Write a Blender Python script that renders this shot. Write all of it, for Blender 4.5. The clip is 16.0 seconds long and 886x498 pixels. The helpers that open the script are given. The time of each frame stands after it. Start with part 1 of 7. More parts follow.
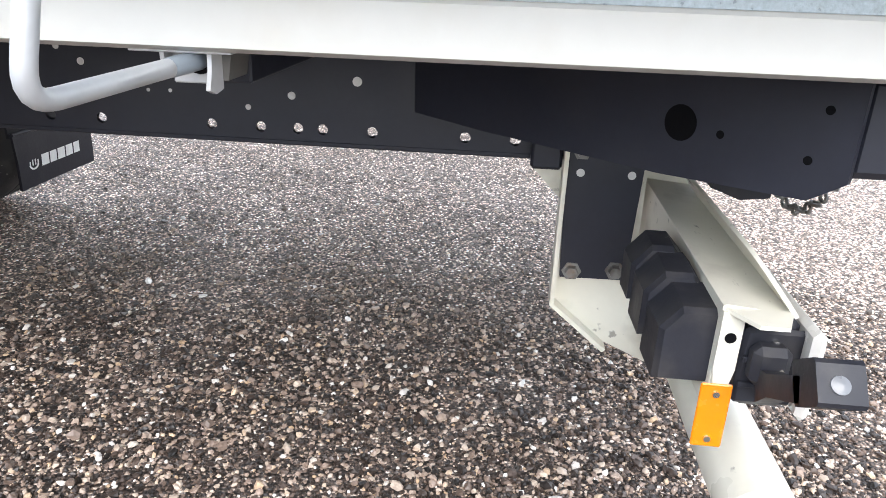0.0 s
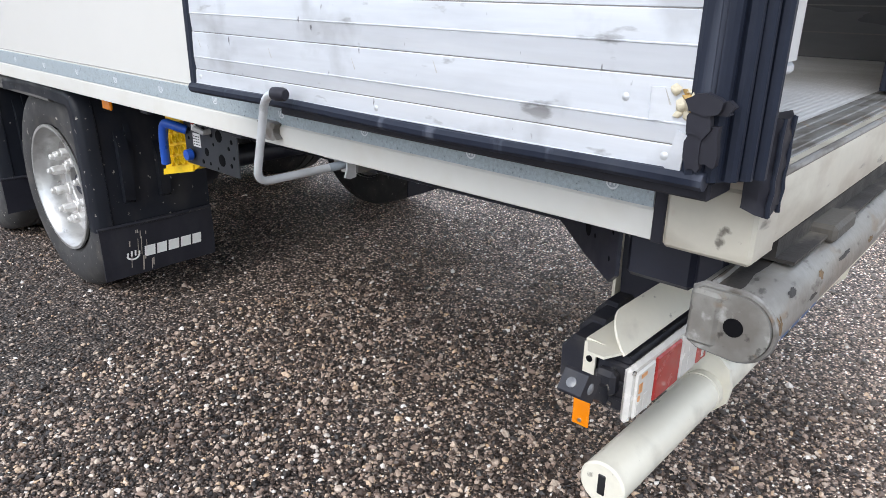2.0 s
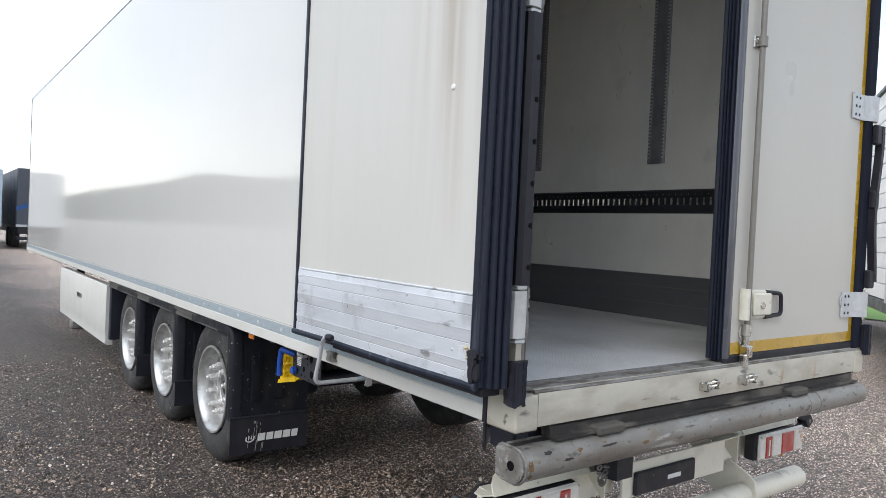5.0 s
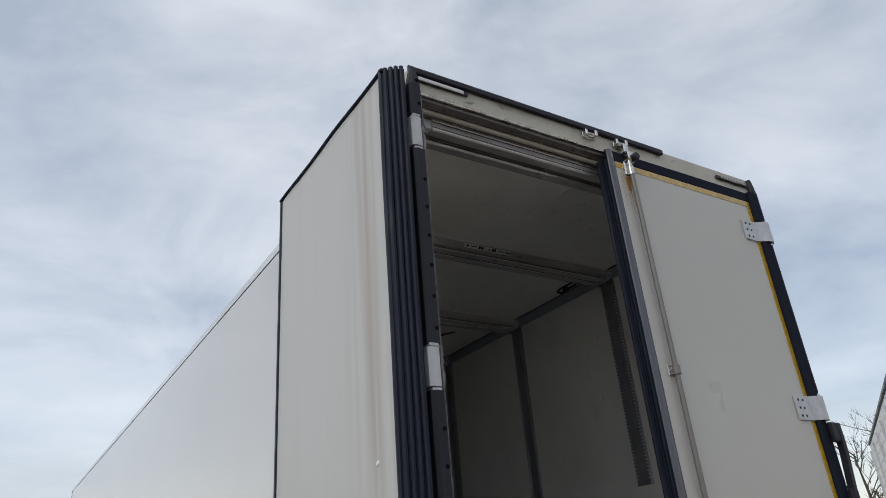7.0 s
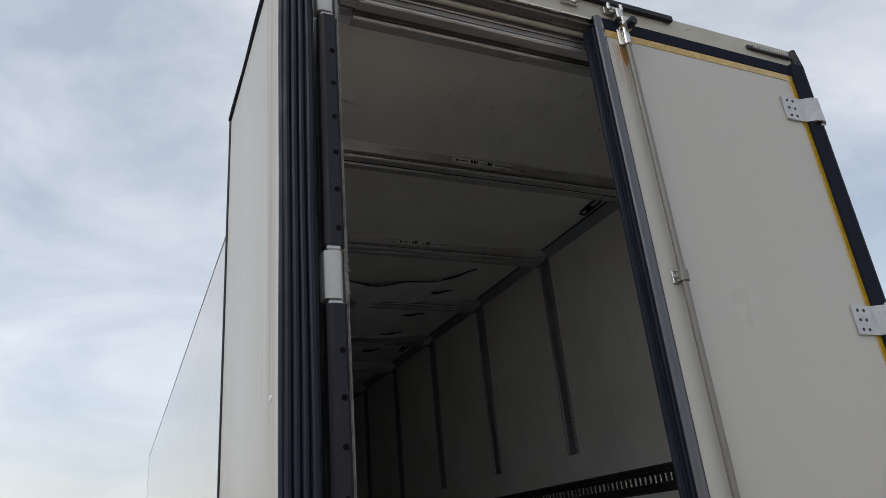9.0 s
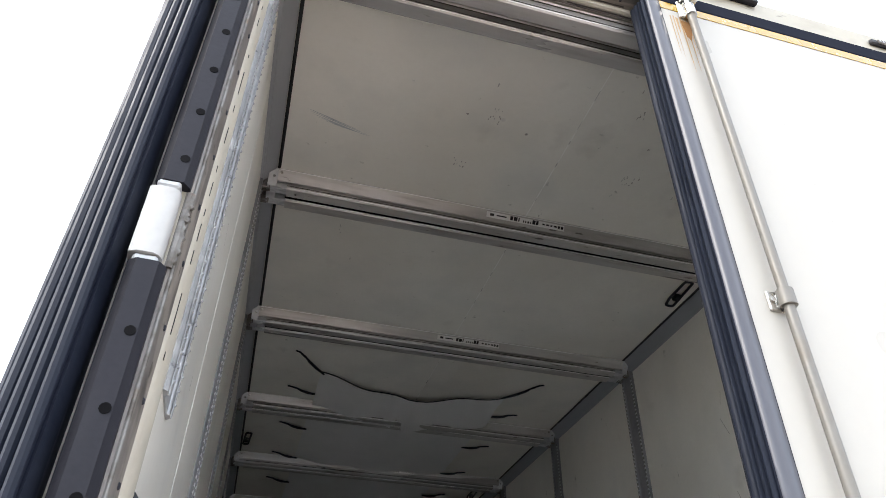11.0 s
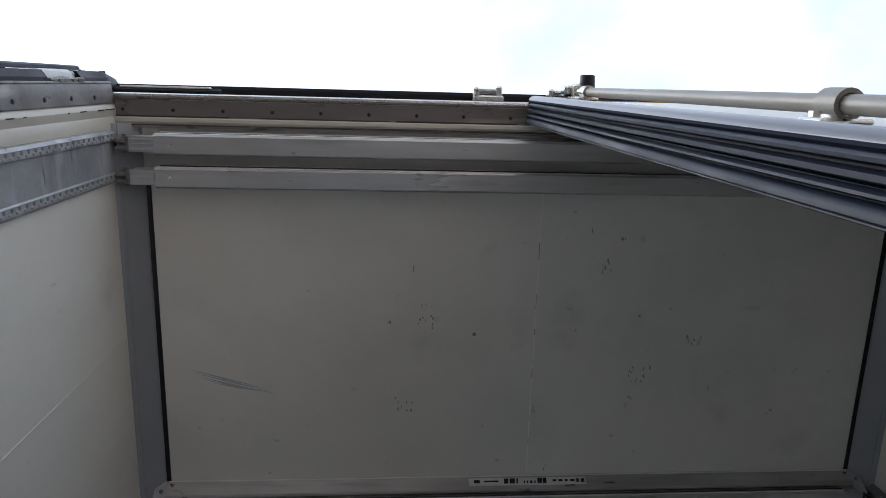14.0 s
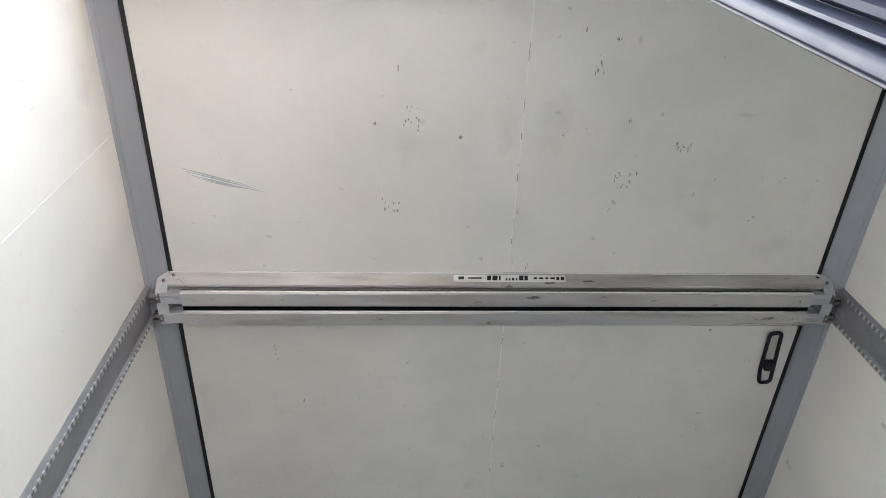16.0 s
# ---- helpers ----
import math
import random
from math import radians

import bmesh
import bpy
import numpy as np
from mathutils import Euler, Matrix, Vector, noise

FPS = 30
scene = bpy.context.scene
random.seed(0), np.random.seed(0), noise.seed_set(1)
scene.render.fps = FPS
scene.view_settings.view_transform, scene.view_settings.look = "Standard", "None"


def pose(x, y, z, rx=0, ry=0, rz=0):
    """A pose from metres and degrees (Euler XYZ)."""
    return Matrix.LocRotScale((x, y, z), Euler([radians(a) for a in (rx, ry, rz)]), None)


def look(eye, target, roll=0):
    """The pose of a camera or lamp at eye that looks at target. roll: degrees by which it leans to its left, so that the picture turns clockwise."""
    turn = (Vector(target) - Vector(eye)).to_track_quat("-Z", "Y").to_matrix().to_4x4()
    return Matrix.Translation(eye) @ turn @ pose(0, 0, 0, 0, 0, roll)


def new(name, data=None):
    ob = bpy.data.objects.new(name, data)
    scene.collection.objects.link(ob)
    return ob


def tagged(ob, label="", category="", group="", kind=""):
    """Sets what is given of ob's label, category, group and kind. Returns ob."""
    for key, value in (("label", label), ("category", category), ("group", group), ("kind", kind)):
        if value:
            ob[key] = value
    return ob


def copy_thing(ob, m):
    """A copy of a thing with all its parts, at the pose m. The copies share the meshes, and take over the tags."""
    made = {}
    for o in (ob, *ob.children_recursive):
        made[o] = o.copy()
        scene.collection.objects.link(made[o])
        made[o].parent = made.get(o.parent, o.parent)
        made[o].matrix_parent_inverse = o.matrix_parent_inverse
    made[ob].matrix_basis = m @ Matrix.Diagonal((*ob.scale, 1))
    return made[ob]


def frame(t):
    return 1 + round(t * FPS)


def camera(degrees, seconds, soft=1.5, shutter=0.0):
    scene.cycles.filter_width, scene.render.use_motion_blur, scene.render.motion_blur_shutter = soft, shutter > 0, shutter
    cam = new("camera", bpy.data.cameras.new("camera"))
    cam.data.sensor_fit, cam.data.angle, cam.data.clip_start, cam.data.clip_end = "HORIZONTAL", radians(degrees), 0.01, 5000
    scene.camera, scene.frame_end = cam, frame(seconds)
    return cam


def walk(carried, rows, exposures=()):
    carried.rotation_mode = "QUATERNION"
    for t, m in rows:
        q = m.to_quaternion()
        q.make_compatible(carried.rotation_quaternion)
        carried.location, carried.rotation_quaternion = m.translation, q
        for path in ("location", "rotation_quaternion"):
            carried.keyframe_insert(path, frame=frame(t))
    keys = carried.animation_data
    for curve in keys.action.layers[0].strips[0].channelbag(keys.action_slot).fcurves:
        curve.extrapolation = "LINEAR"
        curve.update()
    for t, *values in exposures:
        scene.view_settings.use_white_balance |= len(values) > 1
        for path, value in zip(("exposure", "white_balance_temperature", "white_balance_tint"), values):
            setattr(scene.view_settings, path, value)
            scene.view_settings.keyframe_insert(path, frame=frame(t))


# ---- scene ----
cam = camera(64.8, 16.0, 0.45)
PATH = [
    (0, (-2.022, 0.642, 1.144), (-0.172, 0.803, 0.404), 2.1),
    (0.5, (-2.096, 0.36, 1.236), (-0.356, 0.947, 0.444), 1.7),
    (1, (-2.232, 0.133, 1.326), (-0.612, 1.071, 0.623), 0.2),
    (1.5, (-2.387, -0.123, 1.412), (-0.875, 0.989, 0.72), 2.9),
    (2, (-2.395, -0.357, 1.467), (-1.0, 0.892, 0.765), 0.8),
    (2.5, (-2.414, -0.631, 1.503), (-1.123, 0.778, 0.911), 2.1),
    (3, (-2.536, -0.847, 1.53), (-1.281, 0.64, 1.068), 3.4),
    (3.2, (-2.616, -0.945, 1.538), (-1.384, 0.569, 1.102), 4.1),
    (5.3, (-2.953, -1.783, 1.742), (-1.769, -0.18, 1.915), 1.5),
    (5.5, (-2.988, -1.82, 1.767), (-1.811, -0.245, 2.137), 1.0),
    (6, (-2.983, -1.932, 1.809), (-1.872, -0.404, 2.468), 0.4),
    (6.5, (-2.851, -2.09, 1.795), (-1.793, -0.568, 2.545), -2.9),
    (7, (-2.712, -2.275, 1.794), (-1.711, -0.768, 2.645), -5.0),
    (7.5, (-2.606, -2.333, 1.783), (-1.63, -0.796, 2.611), -5.5),
    (8, (-2.357, -2.193, 1.746), (-1.394, -0.608, 2.494), -5.0),
    (8.5, (-2.139, -2.058, 1.749), (-1.21, -0.447, 2.486), -4.7),
    (9, (-1.866, -1.968, 1.755), (-1.064, -0.308, 2.529), -5.6),
    (9.2, (-1.767, -1.934, 1.771), (-1.0, -0.255, 2.541), -5.0),
    (11.3, (-0.973, -1.051, 1.699), (-0.582, 0.459, 2.95), 0.4),
    (11.5, (-0.921, -0.992, 1.687), (-0.556, 0.506, 2.96), -1.2),
    (12, (-0.813, -0.779, 1.68), (-0.598, 0.63, 3.083), -1.2),
    (12.5, (-0.706, -0.595, 1.769), (-0.48, 0.535, 3.404), -7.2),
    (13, (-0.56, -0.353, 1.756), (-0.39, 0.423, 3.592), -13.5),
    (13.5, (-0.472, -0.199, 1.765), (-0.309, 0.513, 3.628), -15.2),
    (14, (-0.462, -0.032, 1.772), (-0.301, 0.427, 3.712), -18.3),
    (14.5, (-0.399, 0.019, 1.766), (-0.257, 0.487, 3.705), -14.2),
    (15, (-0.348, -0.001, 1.766), (-0.233, 0.526, 3.692), -9.8),
    (15.5, (-0.348, -0.026, 1.771), (-0.244, 0.743, 3.615), -7.2),
    (16, (-0.361, -0.047, 1.776), (-0.245, 0.946, 3.508), -5.4),
]
# seconds, stops, kelvin, tint
EXPOSURES = [(0, 1.9, 6500, 11), (0.5, 1.75, 6450, 11), (1, 1.24, 6450, 10), (2, 1.15, 6450, 11), (3, 1.15, 6500, 11), (5.5, 0.52, 6500, 10), (7, -0.12, 6550, 10), (9, -0.05, 6700, 10), (11.5, 2.40, 6750, 11), (12, 2.62, 6750, 11), (12.5, 2.4, 6700, 11),
             (13, 0.80, 6550, 10), (13.5, 0.70, 6450, 10), (14, 0.98, 6150, 10), (14.5, 1.02, 6150, 10), (15, 1.4, 6450, 10), (15.5, 2.05, 6800, 11), (16, 3.4, 6450, 10)]
SKY_STRENGTH, SUN_STRENGTH = 1.0, 1.0
walk(cam, [(t, look(e, g, r)) for t, e, g, r in PATH], EXPOSURES)

# ---------------------------------------------------------------- light
world = bpy.data.worlds.new("world")
scene.world = world
world.use_nodes = True
wn, wl = world.node_tree.nodes, world.node_tree.links
wn.clear()
SUN_FROM = Vector((-0.80, -0.12, 0.75)).normalized()


def wnode(kind, **values):
    n = wn.new(kind)
    for key, value in values.items():
        n.inputs[key].default_value = value
    return n


coord = wn.new("ShaderNodeTexCoord")
sky = wn.new("ShaderNodeTexSky")
sky.sky_type, sky.sun_disc = "NISHITA", False
sky.sun_elevation = math.asin(SUN_FROM.z)
sky.sun_rotation = math.atan2(SUN_FROM.x, SUN_FROM.y)
sky_bg = wnode("ShaderNodeBackground", Strength=0.05)
wl.new(sky.outputs[0], sky_bg.inputs[0])
flat = wn.new("ShaderNodeMapping")
flat.inputs["Scale"].default_value = (1.0, 1.0, 2.0)
wl.new(coord.outputs["Generated"], flat.inputs[0])
cl = wnode("ShaderNodeTexNoise", Scale=2.8, Detail=7.0, Roughness=0.55, Distortion=0.4)
wl.new(flat.outputs[0], cl.inputs["Vector"])
ramp = wn.new("ShaderNodeValToRGB")
ramp.color_ramp.elements[0].position, ramp.color_ramp.elements[0].color = 0.34, (0.42, 0.475, 0.55, 1)
ramp.color_ramp.elements[1].position, ramp.color_ramp.elements[1].color = 0.66, (0.78, 0.81, 0.85, 1)
wl.new(cl.outputs["Fac"], ramp.inputs[0])
# brighter, warmer strip of clearing sky low down
sep = wn.new("ShaderNodeSeparateXYZ")
wl.new(coord.outputs["Generated"], sep.inputs[0])
low = wn.new("ShaderNodeMapRange")
low.inputs["From Min"].default_value, low.inputs["From Max"].default_value = 0.20, 0.03
wl.new(sep.outputs["Z"], low.inputs["Value"])
cl2 = wnode("ShaderNodeTexNoise", Scale=3.0, Detail=5.0)
flat2 = wn.new("ShaderNodeMapping")
flat2.inputs["Scale"].default_value = (1.0, 1.0, 9.0)
wl.new(coord.outputs["Generated"], flat2.inputs[0])
wl.new(flat2.outputs[0], cl2.inputs["Vector"])
lowmul = wn.new("ShaderNodeMath")
lowmul.operation = "MULTIPLY"
wl.new(low.outputs[0], lowmul.inputs[0])
wl.new(cl2.outputs["Fac"], lowmul.inputs[1])
warm = wn.new("ShaderNodeMix")
warm.data_type = "RGBA"
wl.new(lowmul.outputs[0], warm.inputs["Factor"])
wl.new(ramp.outputs[0], warm.inputs["A"])
warm.inputs["B"].default_value = (0.90, 0.84, 0.74, 1)
side_dot = wn.new("ShaderNodeVectorMath")
side_dot.operation = "DOT_PRODUCT"
side_dot.inputs[1].default_value = (-0.55, 0.80, 0.10)
wl.new(coord.outputs["Generated"], side_dot.inputs[0])
side_gain = wnode("ShaderNodeMapRange")
side_gain.inputs["From Min"].default_value, side_gain.inputs["From Max"].default_value = -1.0, 1.0
side_gain.inputs["To Min"].default_value, side_gain.inputs["To Max"].default_value = 0.74 * SKY_STRENGTH, 0.96 * SKY_STRENGTH
wl.new(side_dot.outputs["Value"], side_gain.inputs["Value"])
cl_bg = wn.new("ShaderNodeBackground")
wl.new(side_gain.outputs[0], cl_bg.inputs["Strength"])
wl.new(warm.outputs["Result"], cl_bg.inputs[0])
both = wn.new("ShaderNodeAddShader")
wl.new(sky_bg.outputs[0], both.inputs[0])
wl.new(cl_bg.outputs[0], both.inputs[1])
wout = wn.new("ShaderNodeOutputWorld")
wl.new(both.outputs[0], wout.inputs[0])

sun = new("sun", bpy.data.lights.new("sun", "SUN"))
sun.data.energy, sun.data.angle, sun.data.color = SUN_STRENGTH, radians(50), (1.0, 0.97, 0.92)
sun.matrix_world = look((0, 0, 30), Vector((0, 0, 30)) - SUN_FROM)


# ---------------------------------------------------------------- materials
def material(name, base, rough=0.5, metal=0.0, vary=0.12, scale=6.0, fine=90.0, bump=0.05, bump_scale=None, stretch=(1, 1, 1),
             stain=None, stain_amount=0.0, stain_scale=3.0, stain_stretch=(1, 1, 1), stain_edge=(0.5, 0.75), rough_vary=0.12,
             coat=0.0, island=0.0, per_object=0.0, spec=0.5, transmission=0.0, more=()):
    """A surface with two scales of variation, fine relief and an optional layer of stains, in metres."""
    m = bpy.data.materials.new(name)
    m.use_nodes = True
    n, l = m.node_tree.nodes, m.node_tree.links
    bsdf = n["Principled BSDF"]
    geo = n.new("ShaderNodeNewGeometry")

    def mapped(s):
        mp = n.new("ShaderNodeMapping")
        mp.inputs["Scale"].default_value = s
        l.new(geo.outputs["Position"], mp.inputs[0])
        return mp.outputs[0]

    def noise_of(vec, sc, detail=4.0):
        t = n.new("ShaderNodeTexNoise")
        t.inputs["Scale"].default_value, t.inputs["Detail"].default_value = sc, detail
        l.new(vec, t.inputs["Vector"])
        return t.outputs["Fac"]

    vec = mapped(stretch)
    big, small = noise_of(vec, scale), noise_of(vec, fine, 2.0)
    mixn = n.new("ShaderNodeMath")
    mixn.operation = "MULTIPLY_ADD"
    l.new(small, mixn.inputs[0])
    mixn.inputs[1].default_value = 0.45
    l.new(big, mixn.inputs[2])
    value = mixn.outputs[0]
    if island or per_object:
        rnd = n.new("ShaderNodeObjectInfo").outputs["Random"] if per_object else geo.outputs["Random Per Island"]
        add = n.new("ShaderNodeMath")
        add.operation = "MULTIPLY_ADD"
        l.new(rnd, add.inputs[0])
        add.inputs[1].default_value = (island or per_object) / max(vary, 1e-3)
        l.new(value, add.inputs[2])
        value = add.outputs[0]
    rng = n.new("ShaderNodeMapRange")
    rng.clamp = False
    rng.inputs["From Min"].default_value, rng.inputs["From Max"].default_value = 0.3, 1.15
    rng.inputs["To Min"].default_value, rng.inputs["To Max"].default_value = 1 - vary, 1 + vary
    l.new(value, rng.inputs["Value"])
    mul = n.new("ShaderNodeMix")
    mul.data_type, mul.blend_type = "RGBA", "MULTIPLY"
    mul.inputs["Factor"].default_value = 1.0
    mul.inputs["A"].default_value = (*base, 1)
    l.new(rng.outputs[0], mul.inputs["B"])
    colour = mul.outputs["Result"]
    layers = [(stain, stain_amount, stain_scale, stain_stretch, stain_edge)] if stain else []
    for layer, amount, layer_scale, layer_stretch, layer_edge in layers + list(more):
        sn = noise_of(mapped(layer_stretch), layer_scale, 6.0)
        sr = n.new("ShaderNodeMapRange")
        sr.inputs["From Min"].default_value, sr.inputs["From Max"].default_value = layer_edge
        sr.inputs["To Max"].default_value = amount
        l.new(sn, sr.inputs["Value"])
        sm = n.new("ShaderNodeMix")
        sm.data_type = "RGBA"
        l.new(sr.outputs[0], sm.inputs["Factor"])
        l.new(colour, sm.inputs["A"])
        sm.inputs["B"].default_value = (*layer, 1)
        colour = sm.outputs["Result"]
    l.new(colour, bsdf.inputs["Base Color"])
    rr = n.new("ShaderNodeMapRange")
    rr.inputs["From Min"].default_value, rr.inputs["From Max"].default_value = 0.3, 0.7
    rr.inputs["To Min"].default_value, rr.inputs["To Max"].default_value = max(0.03, rough - rough_vary), min(1, rough + rough_vary)
    l.new(big, rr.inputs["Value"])
    l.new(rr.outputs[0], bsdf.inputs["Roughness"])
    bsdf.inputs["Metallic"].default_value = metal
    bsdf.inputs["Coat Weight"].default_value = coat
    bsdf.inputs["Specular IOR Level"].default_value = spec
    bsdf.inputs["Transmission Weight"].default_value = transmission
    if bump:
        b = n.new("ShaderNodeBump")
        b.inputs["Strength"].default_value, b.inputs["Distance"].default_value = bump, 0.004
        l.new(noise_of(vec, bump_scale or fine, 3.0), b.inputs["Height"])
        l.new(b.outputs[0], bsdf.inputs["Normal"])
    return m


DIRT = (0.16, 0.13, 0.10)
GLOSS = material("white_glossy_panel", (0.63, 0.627, 0.602), 0.075, vary=0.025, scale=0.7, fine=9, bump=0.006, bump_scale=2.2, rough_vary=0.02, coat=0.2)
DOORPANEL = material("white_dull_panel", (0.56, 0.552, 0.52), 0.42, vary=0.035, scale=1.6, fine=40, bump=0.03, stretch=(1, 1, 0.12),
                     stain=(0.46, 0.40, 0.33), stain_amount=0.22, stain_scale=9.0, stain_stretch=(1, 1, 0.07), stain_edge=(0.56, 0.82))
RPANEL = material("white_rear_door_panel", (0.54, 0.522, 0.475), 0.38, vary=0.03, scale=1.8, fine=30, bump=0.03,
                  stain=(0.50, 0.45, 0.37), stain_amount=0.35, stain_scale=7.0, stain_stretch=(1, 1, 0.08), stain_edge=(0.6, 0.85))
INNER = material("cream_inner_panel", (0.83, 0.815, 0.76), 0.40, vary=0.05, scale=1.5, fine=45, bump=0.04, more=[((0.58, 0.53, 0.43), 0.30, 1.1, (1, 1, 1), (0.42, 0.70)), ((0.62, 0.63, 0.60), 0.30, 3.2, (1, 1, 0.5), (0.48, 0.66)), ((0.22, 0.21, 0.19), 0.5, 22.0, (1, 1, 0.5), (0.70, 0.78))],
                 stain=(0.36, 0.34, 0.30), stain_amount=0.30, stain_scale=5.0, stain_edge=(0.64, 0.82))
CREAM = material("cream_steel_paint", (0.49, 0.465, 0.39), 0.45, more=[((0.09, 0.075, 0.06), 0.7, 24.0, (0.35, 1, 1), (0.64, 0.72)), ((0.30, 0.25, 0.19), 0.5, 2.5, (1, 1, 3), (0.52, 0.72))], vary=0.07, scale=4, fine=60, bump=0.06, stain=DIRT, stain_amount=0.45,
                 stain_scale=6, stain_edge=(0.56, 0.8))
CREAMCLEAN = material("cream_paint", (0.72, 0.69, 0.59), 0.38, vary=0.05, scale=5, fine=60, bump=0.05, stain=DIRT, stain_amount=0.40, stain_scale=9, stain_edge=(0.56, 0.8), more=[((0.10, 0.085, 0.07), 0.6, 40.0, (0.5, 1, 1), (0.68, 0.74))])
SILL = material("white_side_rail_paint", (0.61, 0.605, 0.57), 0.40, vary=0.04, scale=3, fine=40, bump=0.03, stain=(0.5, 0.46, 0.38), stain_amount=0.3, stain_scale=8)
ALU = material("aluminium", (0.62, 0.645, 0.685), 0.46, 0.35, vary=0.16, scale=3.0, fine=60, bump=0.06, stretch=(1, 0.15, 1.6), stain=(0.26, 0.265, 0.28), more=[((0.10, 0.09, 0.085), 0.7, 26.0, (1, 0.35, 1), (0.66, 0.74)), ((0.72, 0.73, 0.74), 0.5, 7.0, (1, 0.1, 2.0), (0.52, 0.72)), ((0.33, 0.335, 0.345), 0.5, 12.0, (1, 0.5, 0.5), (0.55, 0.68)), ((0.05, 0.05, 0.055), 0.75, 60.0, (1, 1, 0.35), (0.70, 0.75))],
               stain_amount=0.40, stain_scale=3.0, stain_stretch=(1, 0.5, 1.5), stain_edge=(0.50, 0.70), rough_vary=0.16, per_object=0.10)
BEAM = material("beam_aluminium", (0.53, 0.52, 0.505), 0.34, 0.45, vary=0.20, scale=5, fine=70, bump=0.02, stretch=(0.1, 1, 1), stain=(0.28, 0.24, 0.20),
                stain_amount=0.38, stain_scale=5, stain_stretch=(0.4, 1, 1), stain_edge=(0.50, 0.70), more=[((0.08, 0.065, 0.055), 0.75, 34.0, (0.35, 1, 1), (0.66, 0.72)), ((0.22, 0.195, 0.17), 0.4, 14.0, (0.12, 1, 1), (0.58, 0.68)), ((0.72, 0.71, 0.69), 0.5, 9.0, (0.08, 1, 1), (0.58, 0.68))])
GALV = material("galvanised_steel", (0.53, 0.545, 0.56), 0.46, 0.25, vary=0.22, scale=14, fine=60, bump=0.08, stain=(0.20, 0.20, 0.21), stain_amount=0.5,
                stain_scale=12, stain_stretch=(1, 1, 0.4), stain_edge=(0.58, 0.75))
DARKTRACK = material("dull_track_steel", (0.26, 0.265, 0.28), 0.48, 0.3, vary=0.18, scale=14, fine=60, bump=0.08, stain=(0.10, 0.10, 0.105), stain_amount=0.5, stain_scale=12, stain_stretch=(1, 1, 0.4))
HEADER = material("brown_grey_header_steel", (0.20, 0.182, 0.172), 0.46, 0.2, more=[((0.42, 0.38, 0.33), 0.55, 16.0, (0.12, 1, 0.25), (0.57, 0.66)), ((0.03, 0.025, 0.02), 0.7, 30.0, (0.5, 1, 0.5), (0.64, 0.70))], vary=0.3, scale=7, fine=50, bump=0.08, stretch=(0.15, 1, 1), stain=(0.06, 0.05, 0.045), stain_amount=0.6, stain_scale=6, stain_stretch=(0.3, 1, 1), stain_edge=(0.48, 0.66))
GROOVE = material("dark_groove", (0.055, 0.05, 0.045), 0.7, vary=0.35, scale=30, stretch=(0.2, 1, 1), bump=0.03)
TRACKSTEEL = material("streaked_track_steel", (0.39, 0.40, 0.415), 0.42, 0.25, vary=0.26, scale=12, fine=60, bump=0.08, stain=(0.24, 0.24, 0.25), stain_amount=0.6, stain_scale=8, stain_edge=(0.45, 0.65), more=[((0.05, 0.05, 0.055), 0.8, 26.0, (1, 0.22, 1), (0.63, 0.69)), ((0.62, 0.63, 0.64), 0.5, 14.0, (1, 0.3, 1), (0.56, 0.66))])
PROFILE = material("grey_corner_profile", (0.40, 0.42, 0.45), 0.45, 0.35, vary=0.08, scale=6, fine=60, bump=0.04, stretch=(1, 0.2, 1))
CHROME = material("stainless_steel", (0.62, 0.61, 0.58), 0.26, 1.0, vary=0.08, scale=18, fine=120, bump=0.04)
TUBE = material("galvanised_tube", (0.62, 0.64, 0.66), 0.42, 0.6, vary=0.10, scale=22, fine=90, bump=0.05, stain=(0.2, 0.2, 0.2), stain_amount=0.5, stain_scale=16,
                stain_edge=(0.66, 0.72))
RUBBER = material("black_rubber", (0.021, 0.021, 0.028), 0.48, spec=0.22, vary=0.25, scale=9, fine=80, bump=0.12, stain=(0.06, 0.06, 0.065), stain_amount=0.25, stain_scale=10,
                  stain_stretch=(1, 1, 0.3))
GASKET = material("black_door_seal", (0.014, 0.018, 0.031), 0.50, spec=0.20, vary=0.25, scale=8, fine=70, bump=0.08, more=[((0.11, 0.12, 0.15), 0.5, 18.0, (1, 1, 0.06), (0.60, 0.70))], stain=(0.045, 0.050, 0.062), stain_amount=0.4, stain_scale=14,
                  stain_stretch=(1, 1, 0.15))
EDGELIP = material("glossy_edge_lip", (0.075, 0.078, 0.098), 0.36, coat=0.45, vary=0.1, scale=5, fine=60, bump=0.04, stretch=(1, 1, 0.2))
LOCKBAR = material("dull_locking_bar_steel", (0.22, 0.21, 0.19), 0.42, 0.3, vary=0.12, scale=8, fine=80, bump=0.05, stain=(0.20, 0.15, 0.10), stain_amount=0.35, stain_scale=9)
# sky glint on the lips, put into a pale base colour
LIPGLINT = material("aluminium_lip_glint", (0.86, 0.86, 0.85), 0.30, 0.35, vary=0.12, scale=6, fine=60, bump=0.03, stretch=(0.1, 1, 1))
EDGE = material("blue_grey_edge_profile", (0.020, 0.023, 0.035), 0.7, spec=0.02, vary=0.15, scale=5, fine=60, bump=0.05, stretch=(1, 1, 0.2))
BLACK = material("black_chassis_paint", (0.014, 0.016, 0.027), 0.45, vary=0.25, scale=7, fine=70, bump=0.06, stain=(0.05, 0.045, 0.045), stain_amount=0.12, stain_scale=6)
